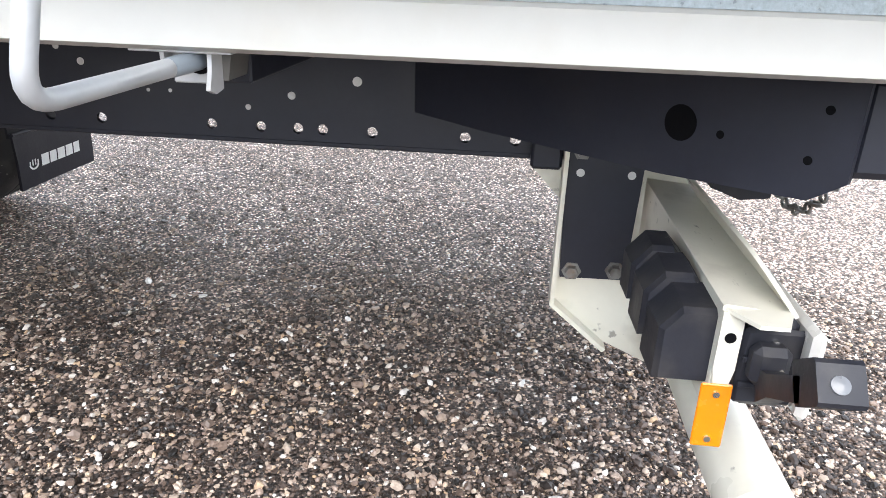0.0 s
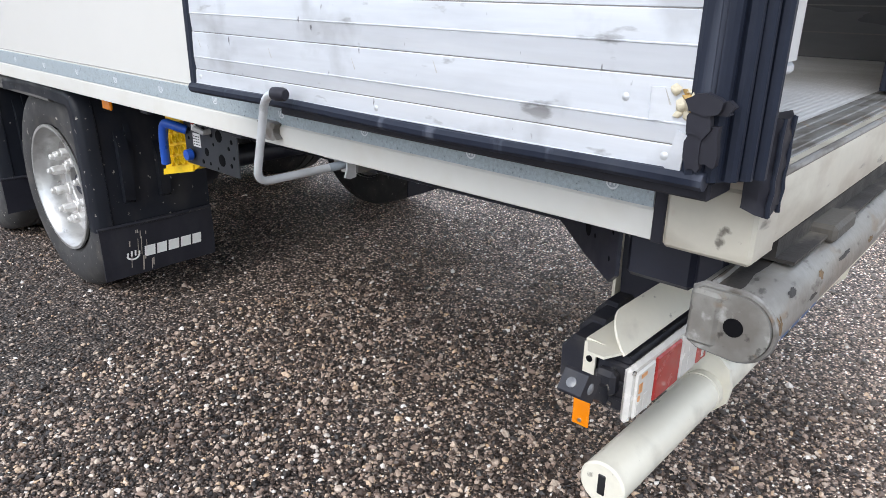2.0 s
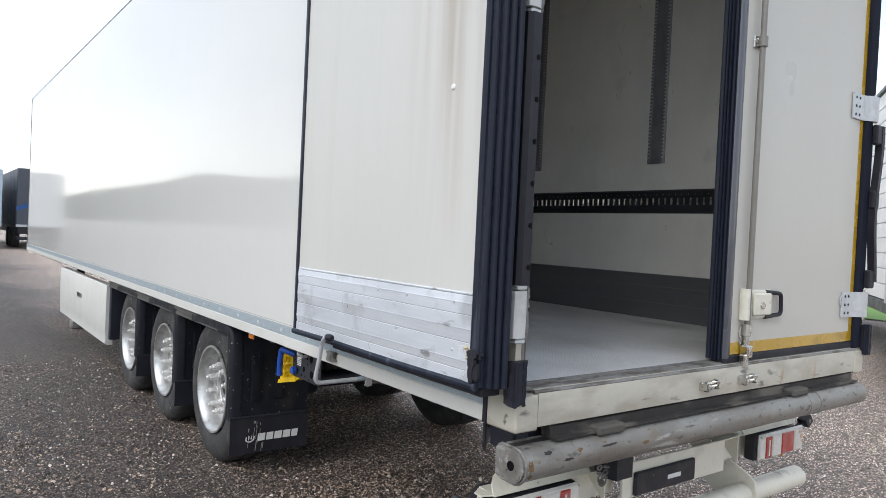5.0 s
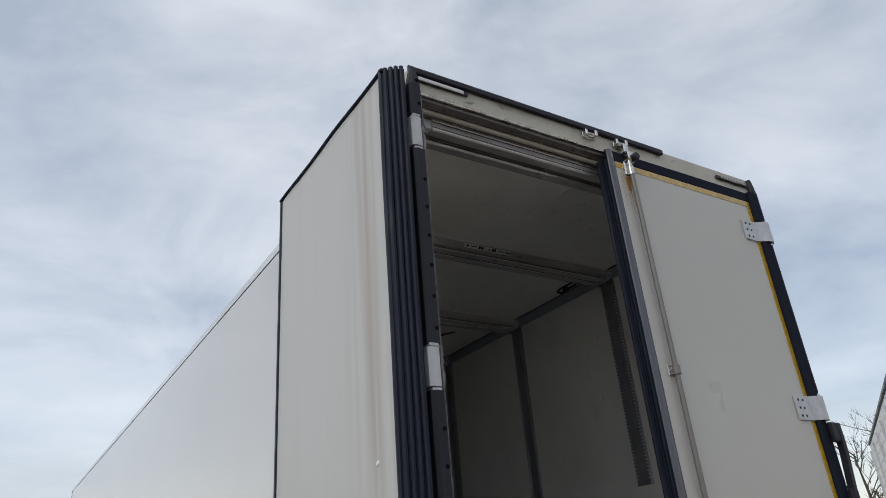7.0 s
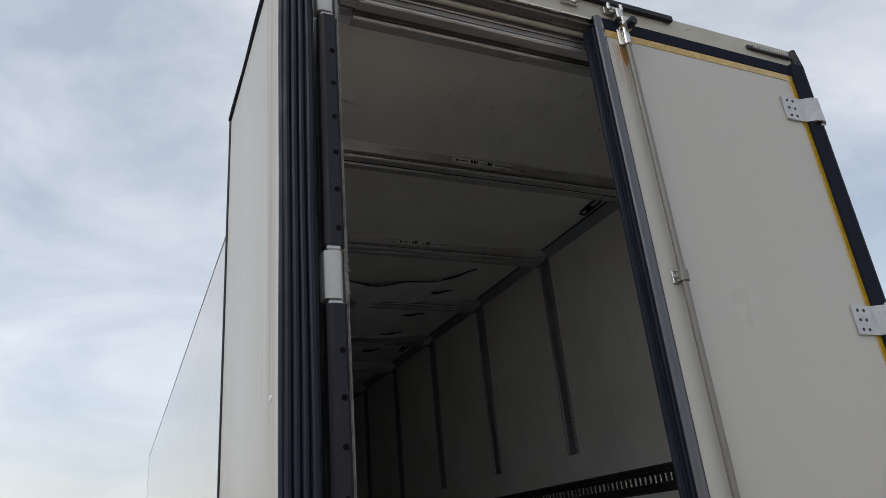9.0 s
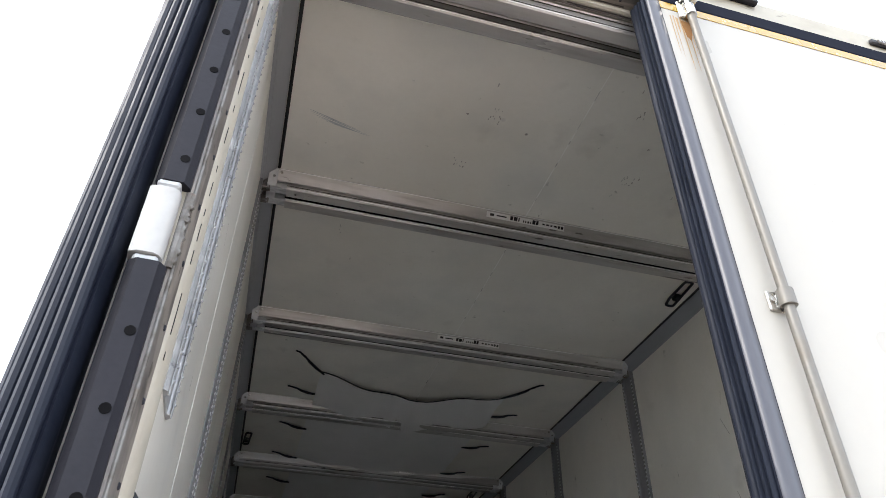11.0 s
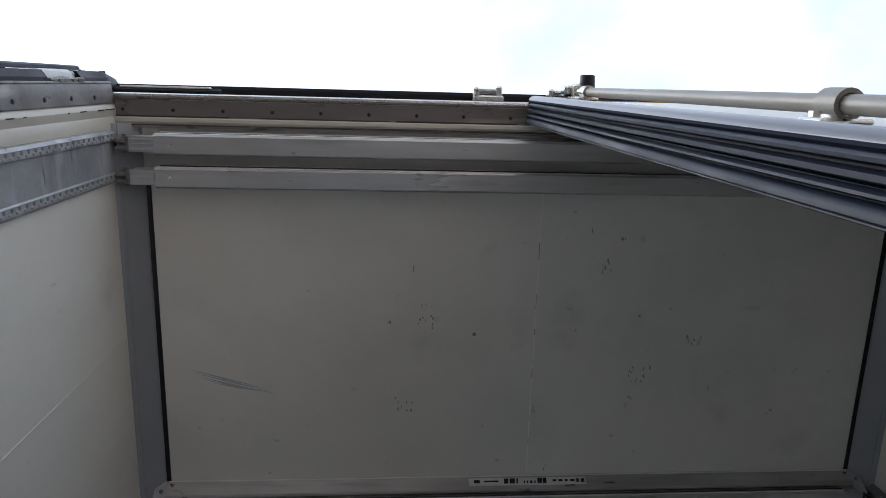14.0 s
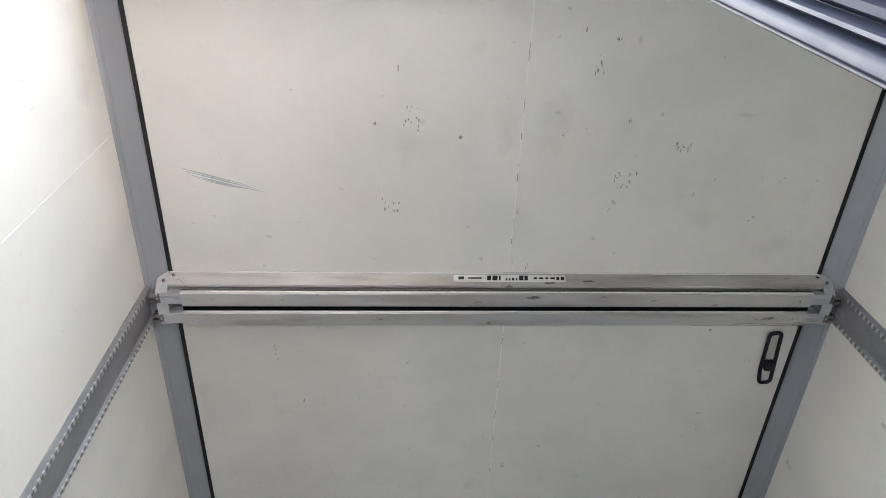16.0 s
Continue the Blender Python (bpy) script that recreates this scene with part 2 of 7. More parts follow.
PLASTIC = material("black_plastic", (0.019, 0.020, 0.027), 0.50, spec=0.35, vary=0.2, scale=10, fine=110, bump=0.10, more=[((0.36, 0.33, 0.29), 0.7, 45.0, (1, 1, 0.6), (0.70, 0.74))], stain=(0.10, 0.09, 0.08), stain_amount=0.30, stain_scale=16)
TYRE = material("tyre_rubber", (0.034, 0.033, 0.034), 0.75, more=[((0.40, 0.37, 0.33), 0.75, 50.0, (1, 1, 1), (0.67, 0.71))], vary=0.3, scale=12, fine=90, bump=0.12, stain=(0.12, 0.11, 0.095), stain_amount=0.5, stain_scale=9, stain_edge=(0.50, 0.75))
RIM = material("wheel_steel", (0.58, 0.58, 0.57), 0.38, 0.75, vary=0.12, scale=14, fine=80, bump=0.05, stain=(0.10, 0.085, 0.07), stain_amount=0.55, stain_scale=12)
SKIRTING = material("dark_grey_skirting", (0.15, 0.152, 0.162), 0.36, 0.3, vary=0.22, scale=3, fine=50, bump=0.05, stretch=(1, 0.2, 1), stain=(0.22, 0.21, 0.20),
                    stain_amount=0.45, stain_scale=6, stain_stretch=(1, 0.15, 1))
RAILDARK = material("dark_lashing_rail", (0.050, 0.054, 0.062), 0.45, 0.5, vary=0.2, scale=8, fine=60, bump=0.05)
TAPE = material("silver_reflective_tape", (0.38, 0.44, 0.475), 0.38, 0.25, vary=0.34, scale=150, fine=420, bump=0.15)
YELLOW = material("yellow_reflective_tape", (0.50, 0.30, 0.012), 0.25, coat=1.0, vary=0.12, scale=12, fine=120, bump=0.03, stain=(0.22, 0.14, 0.03), stain_amount=0.5, stain_scale=10)
ORANGE = material("orange_reflector", (0.80, 0.23, 0.002), 0.25, vary=0.06, scale=20, fine=300, bump=0.05, coat=0.5)
AMBER = material("amber_lens", (0.85, 0.25, 0.01), 0.18, vary=0.1, scale=30, fine=300, bump=0.05, coat=0.6)
REDLENS = material("red_lens", (0.42, 0.035, 0.03), 0.20, vary=0.15, scale=24, fine=240, bump=0.08, coat=0.5, stain=(0.5, 0.42, 0.36), stain_amount=0.2, stain_scale=9, more=[((0.55, 0.30, 0.26), 0.35, 3.0, (1, 1, 1), (0.45, 0.65))])
CLEARLENS = material("frosted_clear_lens", (0.72, 0.70, 0.66), 0.20, vary=0.12, scale=24, fine=200, bump=0.06, coat=0.6, stain=(0.3, 0.26, 0.22), stain_amount=0.3, stain_scale=9)
BLUE = material("blue_plastic", (0.015, 0.08, 0.42), 0.35, vary=0.1, scale=20, bump=0.03)
BLUEPAINT = material("blue_paint", (0.01, 0.085, 0.28), 0.40, vary=0.12, scale=16, bump=0.03)
CHOCK = material("yellow_plastic", (0.78, 0.52, 0.01), 0.42, vary=0.12, scale=20, bump=0.06, stain=(0.15, 0.10, 0.03), stain_amount=0.4, stain_scale=20)
WHITEMARK = material("white_print", (0.78, 0.78, 0.76), 0.5, vary=0.08, scale=30, bump=0.02)
SOFTMARK = material("pale_print", (0.70, 0.73, 0.75), 0.4, vary=0.08, scale=30, bump=0.02)
DARKMARK = material("dark_print", (0.012, 0.012, 0.014), 0.5, vary=0.1, scale=30, bump=0.02)
SCUFF = material("grey_scuff", (0.50, 0.49, 0.465), 0.6, vary=0.3, scale=60, bump=0.05)
BLUESCUFF = material("blue_grey_scuff", (0.50, 0.53, 0.545), 0.6, vary=0.25, scale=60, bump=0.05)
WALLSCUFF = material("wall_scuff", (0.48, 0.46, 0.42), 0.6, vary=0.35, scale=50, bump=0.04)
SMUDGE = [material("smudge", (0.79 - 0.035 * j, 0.775 - 0.035 * j, 0.72 - 0.03 * j), 0.45, vary=0.06, scale=30, bump=0.03) for j in range(4)]
SEALANT = material("pale_sealant", (0.93, 0.925, 0.89), 0.4, vary=0.05, scale=30, bump=0.05)
SPECK = material("dark_speck", (0.33, 0.315, 0.295), 0.7, vary=0.3, scale=60, bump=0.03)
# joint dirt, and the shade painted into the track slots
DIRTSHADE = material("joint_dirt_slot_shade", (0.20, 0.19, 0.18), 0.7, vary=0.3, scale=40, bump=0.03)
# near-black stand-in colour for the shade inside holes and gaps
VOID = material("opening_shade", (0.004, 0.004, 0.005), 0.8, vary=0.1, bump=0.0, spec=0.1)
SIGN = material("sign_yellow", (0.80, 0.46, 0.005), 0.4, vary=0.05, scale=20, bump=0.02)
CLOTH = material("pale_grey_fabric", (0.80, 0.80, 0.80), 0.7, vary=0.06, scale=5, fine=400, bump=0.08)
FOAM = material("torn_foam", (0.60, 0.54, 0.40), 0.9, vary=0.3, scale=40, fine=160, bump=0.5, stain=(0.75, 0.72, 0.66), stain_amount=0.8, stain_scale=30)
OLDSTEEL = material("worn_grey_steel", (0.23, 0.225, 0.215), 0.55, 0.2, vary=0.28, scale=9, fine=60, bump=0.10, stain=(0.085, 0.07, 0.055), stain_amount=0.75, stain_scale=20,
                    stain_stretch=(0.45, 1, 1), stain_edge=(0.47, 0.60), more=[((0.22, 0.12, 0.05), 0.5, 17.0, (1, 1, 1), (0.62, 0.70))])
BUFFERSTEEL = material("scraped_buffer_steel", (0.245, 0.24, 0.222), 0.45, 0.2, vary=0.28, scale=9, fine=70, bump=0.35, bump_scale=45, stain=(0.12, 0.105, 0.09), stain_amount=0.6, stain_scale=9.0,
                       stain_stretch=(0.35, 1, 1), stain_edge=(0.50, 0.62), more=[((0.035, 0.03, 0.026), 0.8, 50.0, (0.5, 1, 1), (0.60, 0.70)), ((0.22, 0.135, 0.06), 0.45, 20.0, (0.6, 1, 1), (0.62, 0.70)), ((0.14, 0.115, 0.09), 0.5, 3.5, (0.5, 1, 1), (0.48, 0.66)), ((0.55, 0.55, 0.53), 0.6, 18.0, (0.2, 1, 1), (0.62, 0.70))])
DISCSTEEL = material("dusty_silver_wheel_disc", (0.46, 0.455, 0.45), 0.42, 0.35, vary=0.22, scale=14, fine=80, bump=0.06, stain=(0.13, 0.11, 0.09), stain_amount=0.6, stain_scale=9, stain_edge=(0.50, 0.70))
HINGE = material("pale_grey_hinge_paint", (0.56, 0.56, 0.55), 0.38, vary=0.12, scale=8, fine=60, bump=0.05, stain=(0.25, 0.22, 0.18), stain_amount=0.4, stain_scale=14)
CHOCKDARK = material("shaded_yellow_plastic", (0.30, 0.19, 0.01), 0.5, vary=0.15, scale=20, bump=0.05)
SILLCREAM = material("scuffed_cream_sill", (0.48, 0.455, 0.385), 0.45, vary=0.10, scale=4, fine=50, bump=0.08, stain=(0.24, 0.19, 0.14), stain_amount=0.55, stain_scale=4.0, stain_stretch=(1, 1, 2.5), stain_edge=(0.46, 0.66),
                     more=[((0.06, 0.05, 0.042), 0.8, 22.0, (0.3, 1, 1), (0.62, 0.70)), ((0.33, 0.18, 0.07), 0.5, 13.0, (1, 1, 0.4), (0.68, 0.76))])
GRIME = material("black_scraped_grime", (0.026, 0.023, 0.021), 0.7, vary=0.4, scale=14, fine=90, bump=0.3, stain=(0.20, 0.18, 0.15), stain_amount=0.6, stain_scale=12, stain_stretch=(0.3, 1, 1), stain_edge=(0.52, 0.66))
GUARD = material("dull_grey_rail_paint", (0.11, 0.105, 0.10), 0.5, vary=0.2, scale=4, fine=50, bump=0.06, stretch=(1, 0.15, 1), stain=(0.20, 0.18, 0.15), stain_amount=0.4, stain_scale=6, stain_stretch=(1, 0.2, 1))
RUNSTAIN = material("rust_run_stain", (0.52, 0.36, 0.19), 0.55, vary=0.3, scale=30, fine=120, bump=0.03, stain=(0.40, 0.20, 0.06), stain_amount=0.7, stain_scale=25, stain_stretch=(1, 1, 0.2))
POSTCREAM = material("worn_cream_post", (0.52, 0.485, 0.41), 0.42, vary=0.10, scale=4, fine=60, bump=0.05, stain=(0.30, 0.26, 0.21), stain_amount=0.4, stain_scale=7, stain_stretch=(1, 1, 0.25), stain_edge=(0.52, 0.7))
FOAMOLD = material("stained_foam", (0.42, 0.27, 0.09), 0.9, vary=0.3, scale=40, fine=160, bump=0.5)
BROWNRUST = material("brown_rust", (0.17, 0.105, 0.05), 0.8, vary=0.45, scale=60, fine=160, bump=0.3, stain=(0.05, 0.04, 0.03), stain_amount=0.8, stain_scale=50)
RUST = material("rust", (0.33, 0.16, 0.05), 0.8, vary=0.3, scale=30, bump=0.2)
WOOD = material("weathered_block", (0.085, 0.078, 0.068), 0.8, vary=0.25, scale=20, fine=120, bump=0.3)
BOARD = material("white_painted_board", (0.74, 0.73, 0.71), 0.5, vary=0.07, scale=2, fine=40, bump=0.06, stain=(0.4, 0.37, 0.33), stain_amount=0.35, stain_scale=3)
GRASS = material("grass", (0.10, 0.19, 0.03), 0.8, vary=0.35, scale=3, fine=30, bump=0.2, island=0.3)
BARK = material("bark", (0.075, 0.062, 0.050), 0.85, vary=0.25, scale=6, bump=0.3)
PALEBLUE = material("pale_blue_paint", (0.42, 0.52, 0.60), 0.4, vary=0.06, scale=2, bump=0.03)
DEEPGREY = material("dark_grey_tarpaulin", (0.07, 0.08, 0.10), 0.55, vary=0.15, scale=2, bump=0.05)
FIELD = material("distant_woodland", (0.045, 0.055, 0.04), 0.9, vary=0.3, scale=0.05, fine=0.6, bump=0.0)


def hinge_side_streaks(m, y0, spread, colour, amount):
    """Long runs of dirt down a panel, thickest round the upright at y0."""
    n, l = m.node_tree.nodes, m.node_tree.links
    bsdf = n["Principled BSDF"]
    old = bsdf.inputs["Base Color"].links[0].from_socket
    geo = n.new("ShaderNodeNewGeometry")
    mp = n.new("ShaderNodeMapping")
    mp.inputs["Scale"].default_value = (1, 1, 0.035)
    l.new(geo.outputs["Position"], mp.inputs[0])
    runs = n.new("ShaderNodeTexNoise")
    runs.inputs["Scale"].default_value, runs.inputs["Detail"].default_value = 16.0, 5.0
    l.new(mp.outputs[0], runs.inputs["Vector"])
    edge = n.new("ShaderNodeMapRange")
    edge.inputs["From Min"].default_value, edge.inputs["From Max"].default_value = 0.36, 0.66
    l.new(runs.outputs["Fac"], edge.inputs["Value"])
    at = n.new("ShaderNodeSeparateXYZ")
    l.new(geo.outputs["Position"], at.inputs[0])
    off = n.new("ShaderNodeMath")
    off.operation = "SUBTRACT"
    l.new(at.outputs["Y"], off.inputs[0])
    off.inputs[1].default_value = y0
    far_off = n.new("ShaderNodeMath")
    far_off.operation = "ABSOLUTE"
    l.new(off.outputs[0], far_off.inputs[0])
    near = n.new("ShaderNodeMapRange")
    near.interpolation_type = "SMOOTHSTEP"
    near.inputs["From Min"].default_value, near.inputs["From Max"].default_value = spread, 0.0
    near.inputs["To Max"].default_value = amount
    l.new(far_off.outputs[0], near.inputs["Value"])
    high = n.new("ShaderNodeMapRange")
    high.inputs["From Min"].default_value, high.inputs["From Max"].default_value = 1.6, 2.3
    l.new(at.outputs["Z"], high.inputs["Value"])
    upper = n.new("ShaderNodeMath")
    upper.operation = "MULTIPLY"
    l.new(high.outputs[0], upper.inputs[0])
    l.new(near.outputs[0], upper.inputs[1])
    k = n.new("ShaderNodeMath")
    k.operation = "MULTIPLY"
    l.new(edge.outputs[0], k.inputs[0])
    l.new(upper.outputs[0], k.inputs[1])
    mx = n.new("ShaderNodeMix")
    mx.data_type = "RGBA"
    l.new(k.outputs[0], mx.inputs["Factor"])
    l.new(old, mx.inputs["A"])
    mx.inputs["B"].default_value = (*colour, 1)
    l.new(mx.outputs["Result"], bsdf.inputs["Base Color"])


hinge_side_streaks(DOORPANEL, 0.22, 0.30, (0.34, 0.28, 0.22), 0.6)


def floor_material():
    m = material("ribbed_aluminium_floor", (0.72, 0.72, 0.72), 0.50, 0.15, vary=0.16, scale=3, fine=40, bump=0.0, stain=(0.34, 0.32, 0.29), stain_amount=0.6, stain_scale=2.2,
                 stain_stretch=(1, 0.5, 1), stain_edge=(0.45, 0.7))
    n, l = m.node_tree.nodes, m.node_tree.links
    geo = n.new("ShaderNodeNewGeometry")
    waves = []
    for axis in "XY":
        w = n.new("ShaderNodeTexWave")
        w.bands_direction = axis
        w.inputs["Scale"].default_value = 16.0
        l.new(geo.outputs["Position"], w.inputs["Vector"])
        waves.append(w.outputs["Fac"])
    k = n.new("ShaderNodeMath")
    k.operation = "MULTIPLY"
    l.new(waves[0], k.inputs[0])
    l.new(waves[1], k.inputs[1])
    b = n.new("ShaderNodeBump")
    b.inputs["Strength"].default_value, b.inputs["Distance"].default_value = 0.8, 0.004
    l.new(k.outputs[0], b.inputs["Height"])
    l.new(b.outputs[0], n["Principled BSDF"].inputs["Normal"])
    return m


def gravel_material():
    m = bpy.data.materials.new("gravel_ground")
    m.use_nodes = True
    n, l = m.node_tree.nodes, m.node_tree.links
    bsdf = n["Principled BSDF"]
    geo = n.new("ShaderNodeNewGeometry")
    cells = n.new("ShaderNodeTexVoronoi")
    cells.inputs["Scale"].default_value = 88.0
    l.new(geo.outputs["Position"], cells.inputs["Vector"])
    sep2 = n.new("ShaderNodeSeparateColor")
    l.new(cells.outputs["Color"], sep2.inputs[0])
    gap_shade = n.new("ShaderNodeMapRange")         # shade in the gaps between the stones, painted in
    gap_shade.inputs["From Min"].default_value, gap_shade.inputs["From Max"].default_value = 0.34, 0.62
    gap_shade.inputs["To Min"].default_value, gap_shade.inputs["To Max"].default_value = 1.12, 0.22
    l.new(cells.outputs["Distance"], gap_shade.inputs["Value"])
    r = n.new("ShaderNodeValToRGB")
    e = r.color_ramp.elements
    e[0].position, e[0].color = 0.0, (0.036, 0.030, 0.027, 1)
    e[1].position, e[1].color = 1.0, (0.97, 0.87, 0.78, 1)
    e.new(0.45).color = (0.150, 0.118, 0.100, 1)
    e.new(0.8).color = (0.44, 0.35, 0.29, 1)
    l.new(sep2.outputs["Red"], r.inputs[0])
    big = n.new("ShaderNodeTexNoise")
    big.inputs["Scale"].default_value, big.inputs["Detail"].default_value = 0.35, 5.0
    l.new(geo.outputs["Position"], big.inputs["Vector"])
    tint = n.new("ShaderNodeValToRGB")
    tint.color_ramp.elements[0].position, tint.color_ramp.elements[0].color = 0.35, (1.0, 0.98, 0.98, 1)
    tint.color_ramp.elements[1].position, tint.color_ramp.elements[1].color = 0.7, (1.25, 1.15, 1.07, 1)
    l.new(big.outputs["Fac"], tint.inputs[0])
    mul = n.new("ShaderNodeMix")
    mul.data_type, mul.blend_type = "RGBA", "MULTIPLY"
    mul.inputs["Factor"].default_value = 1.0
    l.new(r.outputs[0], mul.inputs["A"])
    l.new(tint.outputs[0], mul.inputs["B"])
    # gravel darker on the kerb side, paler beyond: sky sheen painted in
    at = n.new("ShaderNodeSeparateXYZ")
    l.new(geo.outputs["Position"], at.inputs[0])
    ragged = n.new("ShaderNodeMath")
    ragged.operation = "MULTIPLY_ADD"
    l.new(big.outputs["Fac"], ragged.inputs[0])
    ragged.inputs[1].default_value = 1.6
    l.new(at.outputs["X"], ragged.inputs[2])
    far_sheen = n.new("ShaderNodeMapRange")
    far_sheen.inputs["From Min"].default_value, far_sheen.inputs["From Max"].default_value = -0.6, 1.6
    far_sheen.inputs["To Min"].default_value, far_sheen.inputs["To Max"].default_value = 0.42, 2.2
    l.new(ragged.outputs[0], far_sheen.inputs["Value"])
    sheen_tint = n.new("ShaderNodeMix")
    sheen_tint.data_type, sheen_tint.blend_type = "RGBA", "MULTIPLY"
    sheen_tint.inputs["Factor"].default_value = 1.0
    l.new(mul.outputs["Result"], sheen_tint.inputs["A"])
    # low-angle sky sheen painted in towards the far left as well
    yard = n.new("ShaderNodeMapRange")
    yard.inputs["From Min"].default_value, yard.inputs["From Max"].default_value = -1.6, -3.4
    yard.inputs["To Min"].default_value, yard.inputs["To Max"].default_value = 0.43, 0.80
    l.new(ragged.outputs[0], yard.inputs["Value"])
    most_sheen = n.new("ShaderNodeMath")
    most_sheen.operation = "MAXIMUM"
    l.new(far_sheen.outputs[0], most_sheen.inputs[0])
    l.new(yard.outputs[0], most_sheen.inputs[1])
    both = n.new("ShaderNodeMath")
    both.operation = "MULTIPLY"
    l.new(most_sheen.outputs[0], both.inputs[0])
    l.new(gap_shade.outputs[0], both.inputs[1])
    l.new(both.outputs[0], sheen_tint.inputs["B"])
    l.new(sheen_tint.outputs["Result"], bsdf.inputs["Base Color"])
    bsdf.inputs["Roughness"].default_value = 0.62
    b = n.new("ShaderNodeBump")
    b.inputs["Strength"].default_value, b.inputs["Distance"].default_value = 1.0, 0.012
    b.invert = True
    l.new(cells.outputs["Distance"], b.inputs["Height"])
    l.new(b.outputs[0], bsdf.inputs["Normal"])
    return m


def pebble_material():
    m = bpy.data.materials.new("pebbles")
    m.use_nodes = True
    n, l = m.node_tree.nodes, m.node_tree.links
    bsdf = n["Principled BSDF"]
    geo = n.new("ShaderNodeNewGeometry")
    r = n.new("ShaderNodeValToRGB")
    e = r.color_ramp.elements
    e[0].position, e[0].color = 0.0, (0.016, 0.014, 0.013, 1)
    e[1].position, e[1].color = 1.0, (0.85, 0.83, 0.80, 1)
    for p, c in ((0.46, (0.055, 0.038, 0.030)), (0.62, (0.155, 0.110, 0.086)), (0.75, (0.32, 0.235, 0.185)), (0.88, (0.52, 0.425, 0.345)), (0.935, (0.56, 0.39, 0.245)), (0.965, (0.66, 0.60, 0.54))):
        e.new(p).color = (*c, 1)
    l.new(geo.outputs["Random Per Island"], r.inputs[0])
    t = n.new("ShaderNodeTexNoise")
    t.inputs["Scale"].default_value = 120.0
    l.new(geo.outputs["Position"], t.inputs["Vector"])
    rng = n.new("ShaderNodeMapRange")
    rng.inputs["To Min"].default_value, rng.inputs["To Max"].default_value = 0.65, 1.35
    l.new(t.outputs["Fac"], rng.inputs["Value"])
    mul = n.new("ShaderNodeMix")
    mul.data_type, mul.blend_type = "RGBA", "MULTIPLY"
    mul.inputs["Factor"].default_value = 1.0
    l.new(r.outputs[0], mul.inputs["A"])
    l.new(rng.outputs[0], mul.inputs["B"])
    at = n.new("ShaderNodeSeparateXYZ")          # sky sheen painted onto the stones farther under the trailer and beyond
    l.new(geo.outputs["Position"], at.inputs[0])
    far_sheen = n.new("ShaderNodeMapRange")
    far_sheen.inputs["From Min"].default_value, far_sheen.inputs["From Max"].default_value = -0.1, 1.3
    l.new(at.outputs["X"], far_sheen.inputs["Value"])
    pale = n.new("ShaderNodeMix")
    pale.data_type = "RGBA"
    l.new(far_sheen.outputs[0], pale.inputs["Factor"])
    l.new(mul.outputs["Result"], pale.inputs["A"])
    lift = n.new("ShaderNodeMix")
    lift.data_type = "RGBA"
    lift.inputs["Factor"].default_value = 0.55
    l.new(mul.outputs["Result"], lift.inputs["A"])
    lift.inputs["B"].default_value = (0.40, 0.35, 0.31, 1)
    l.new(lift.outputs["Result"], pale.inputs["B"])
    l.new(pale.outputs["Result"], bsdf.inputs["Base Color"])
    bsdf.inputs["Roughness"].default_value = 0.40
    return m


FLOORMAT, GRAVEL, PEBBLE = floor_material(), gravel_material(), pebble_material()


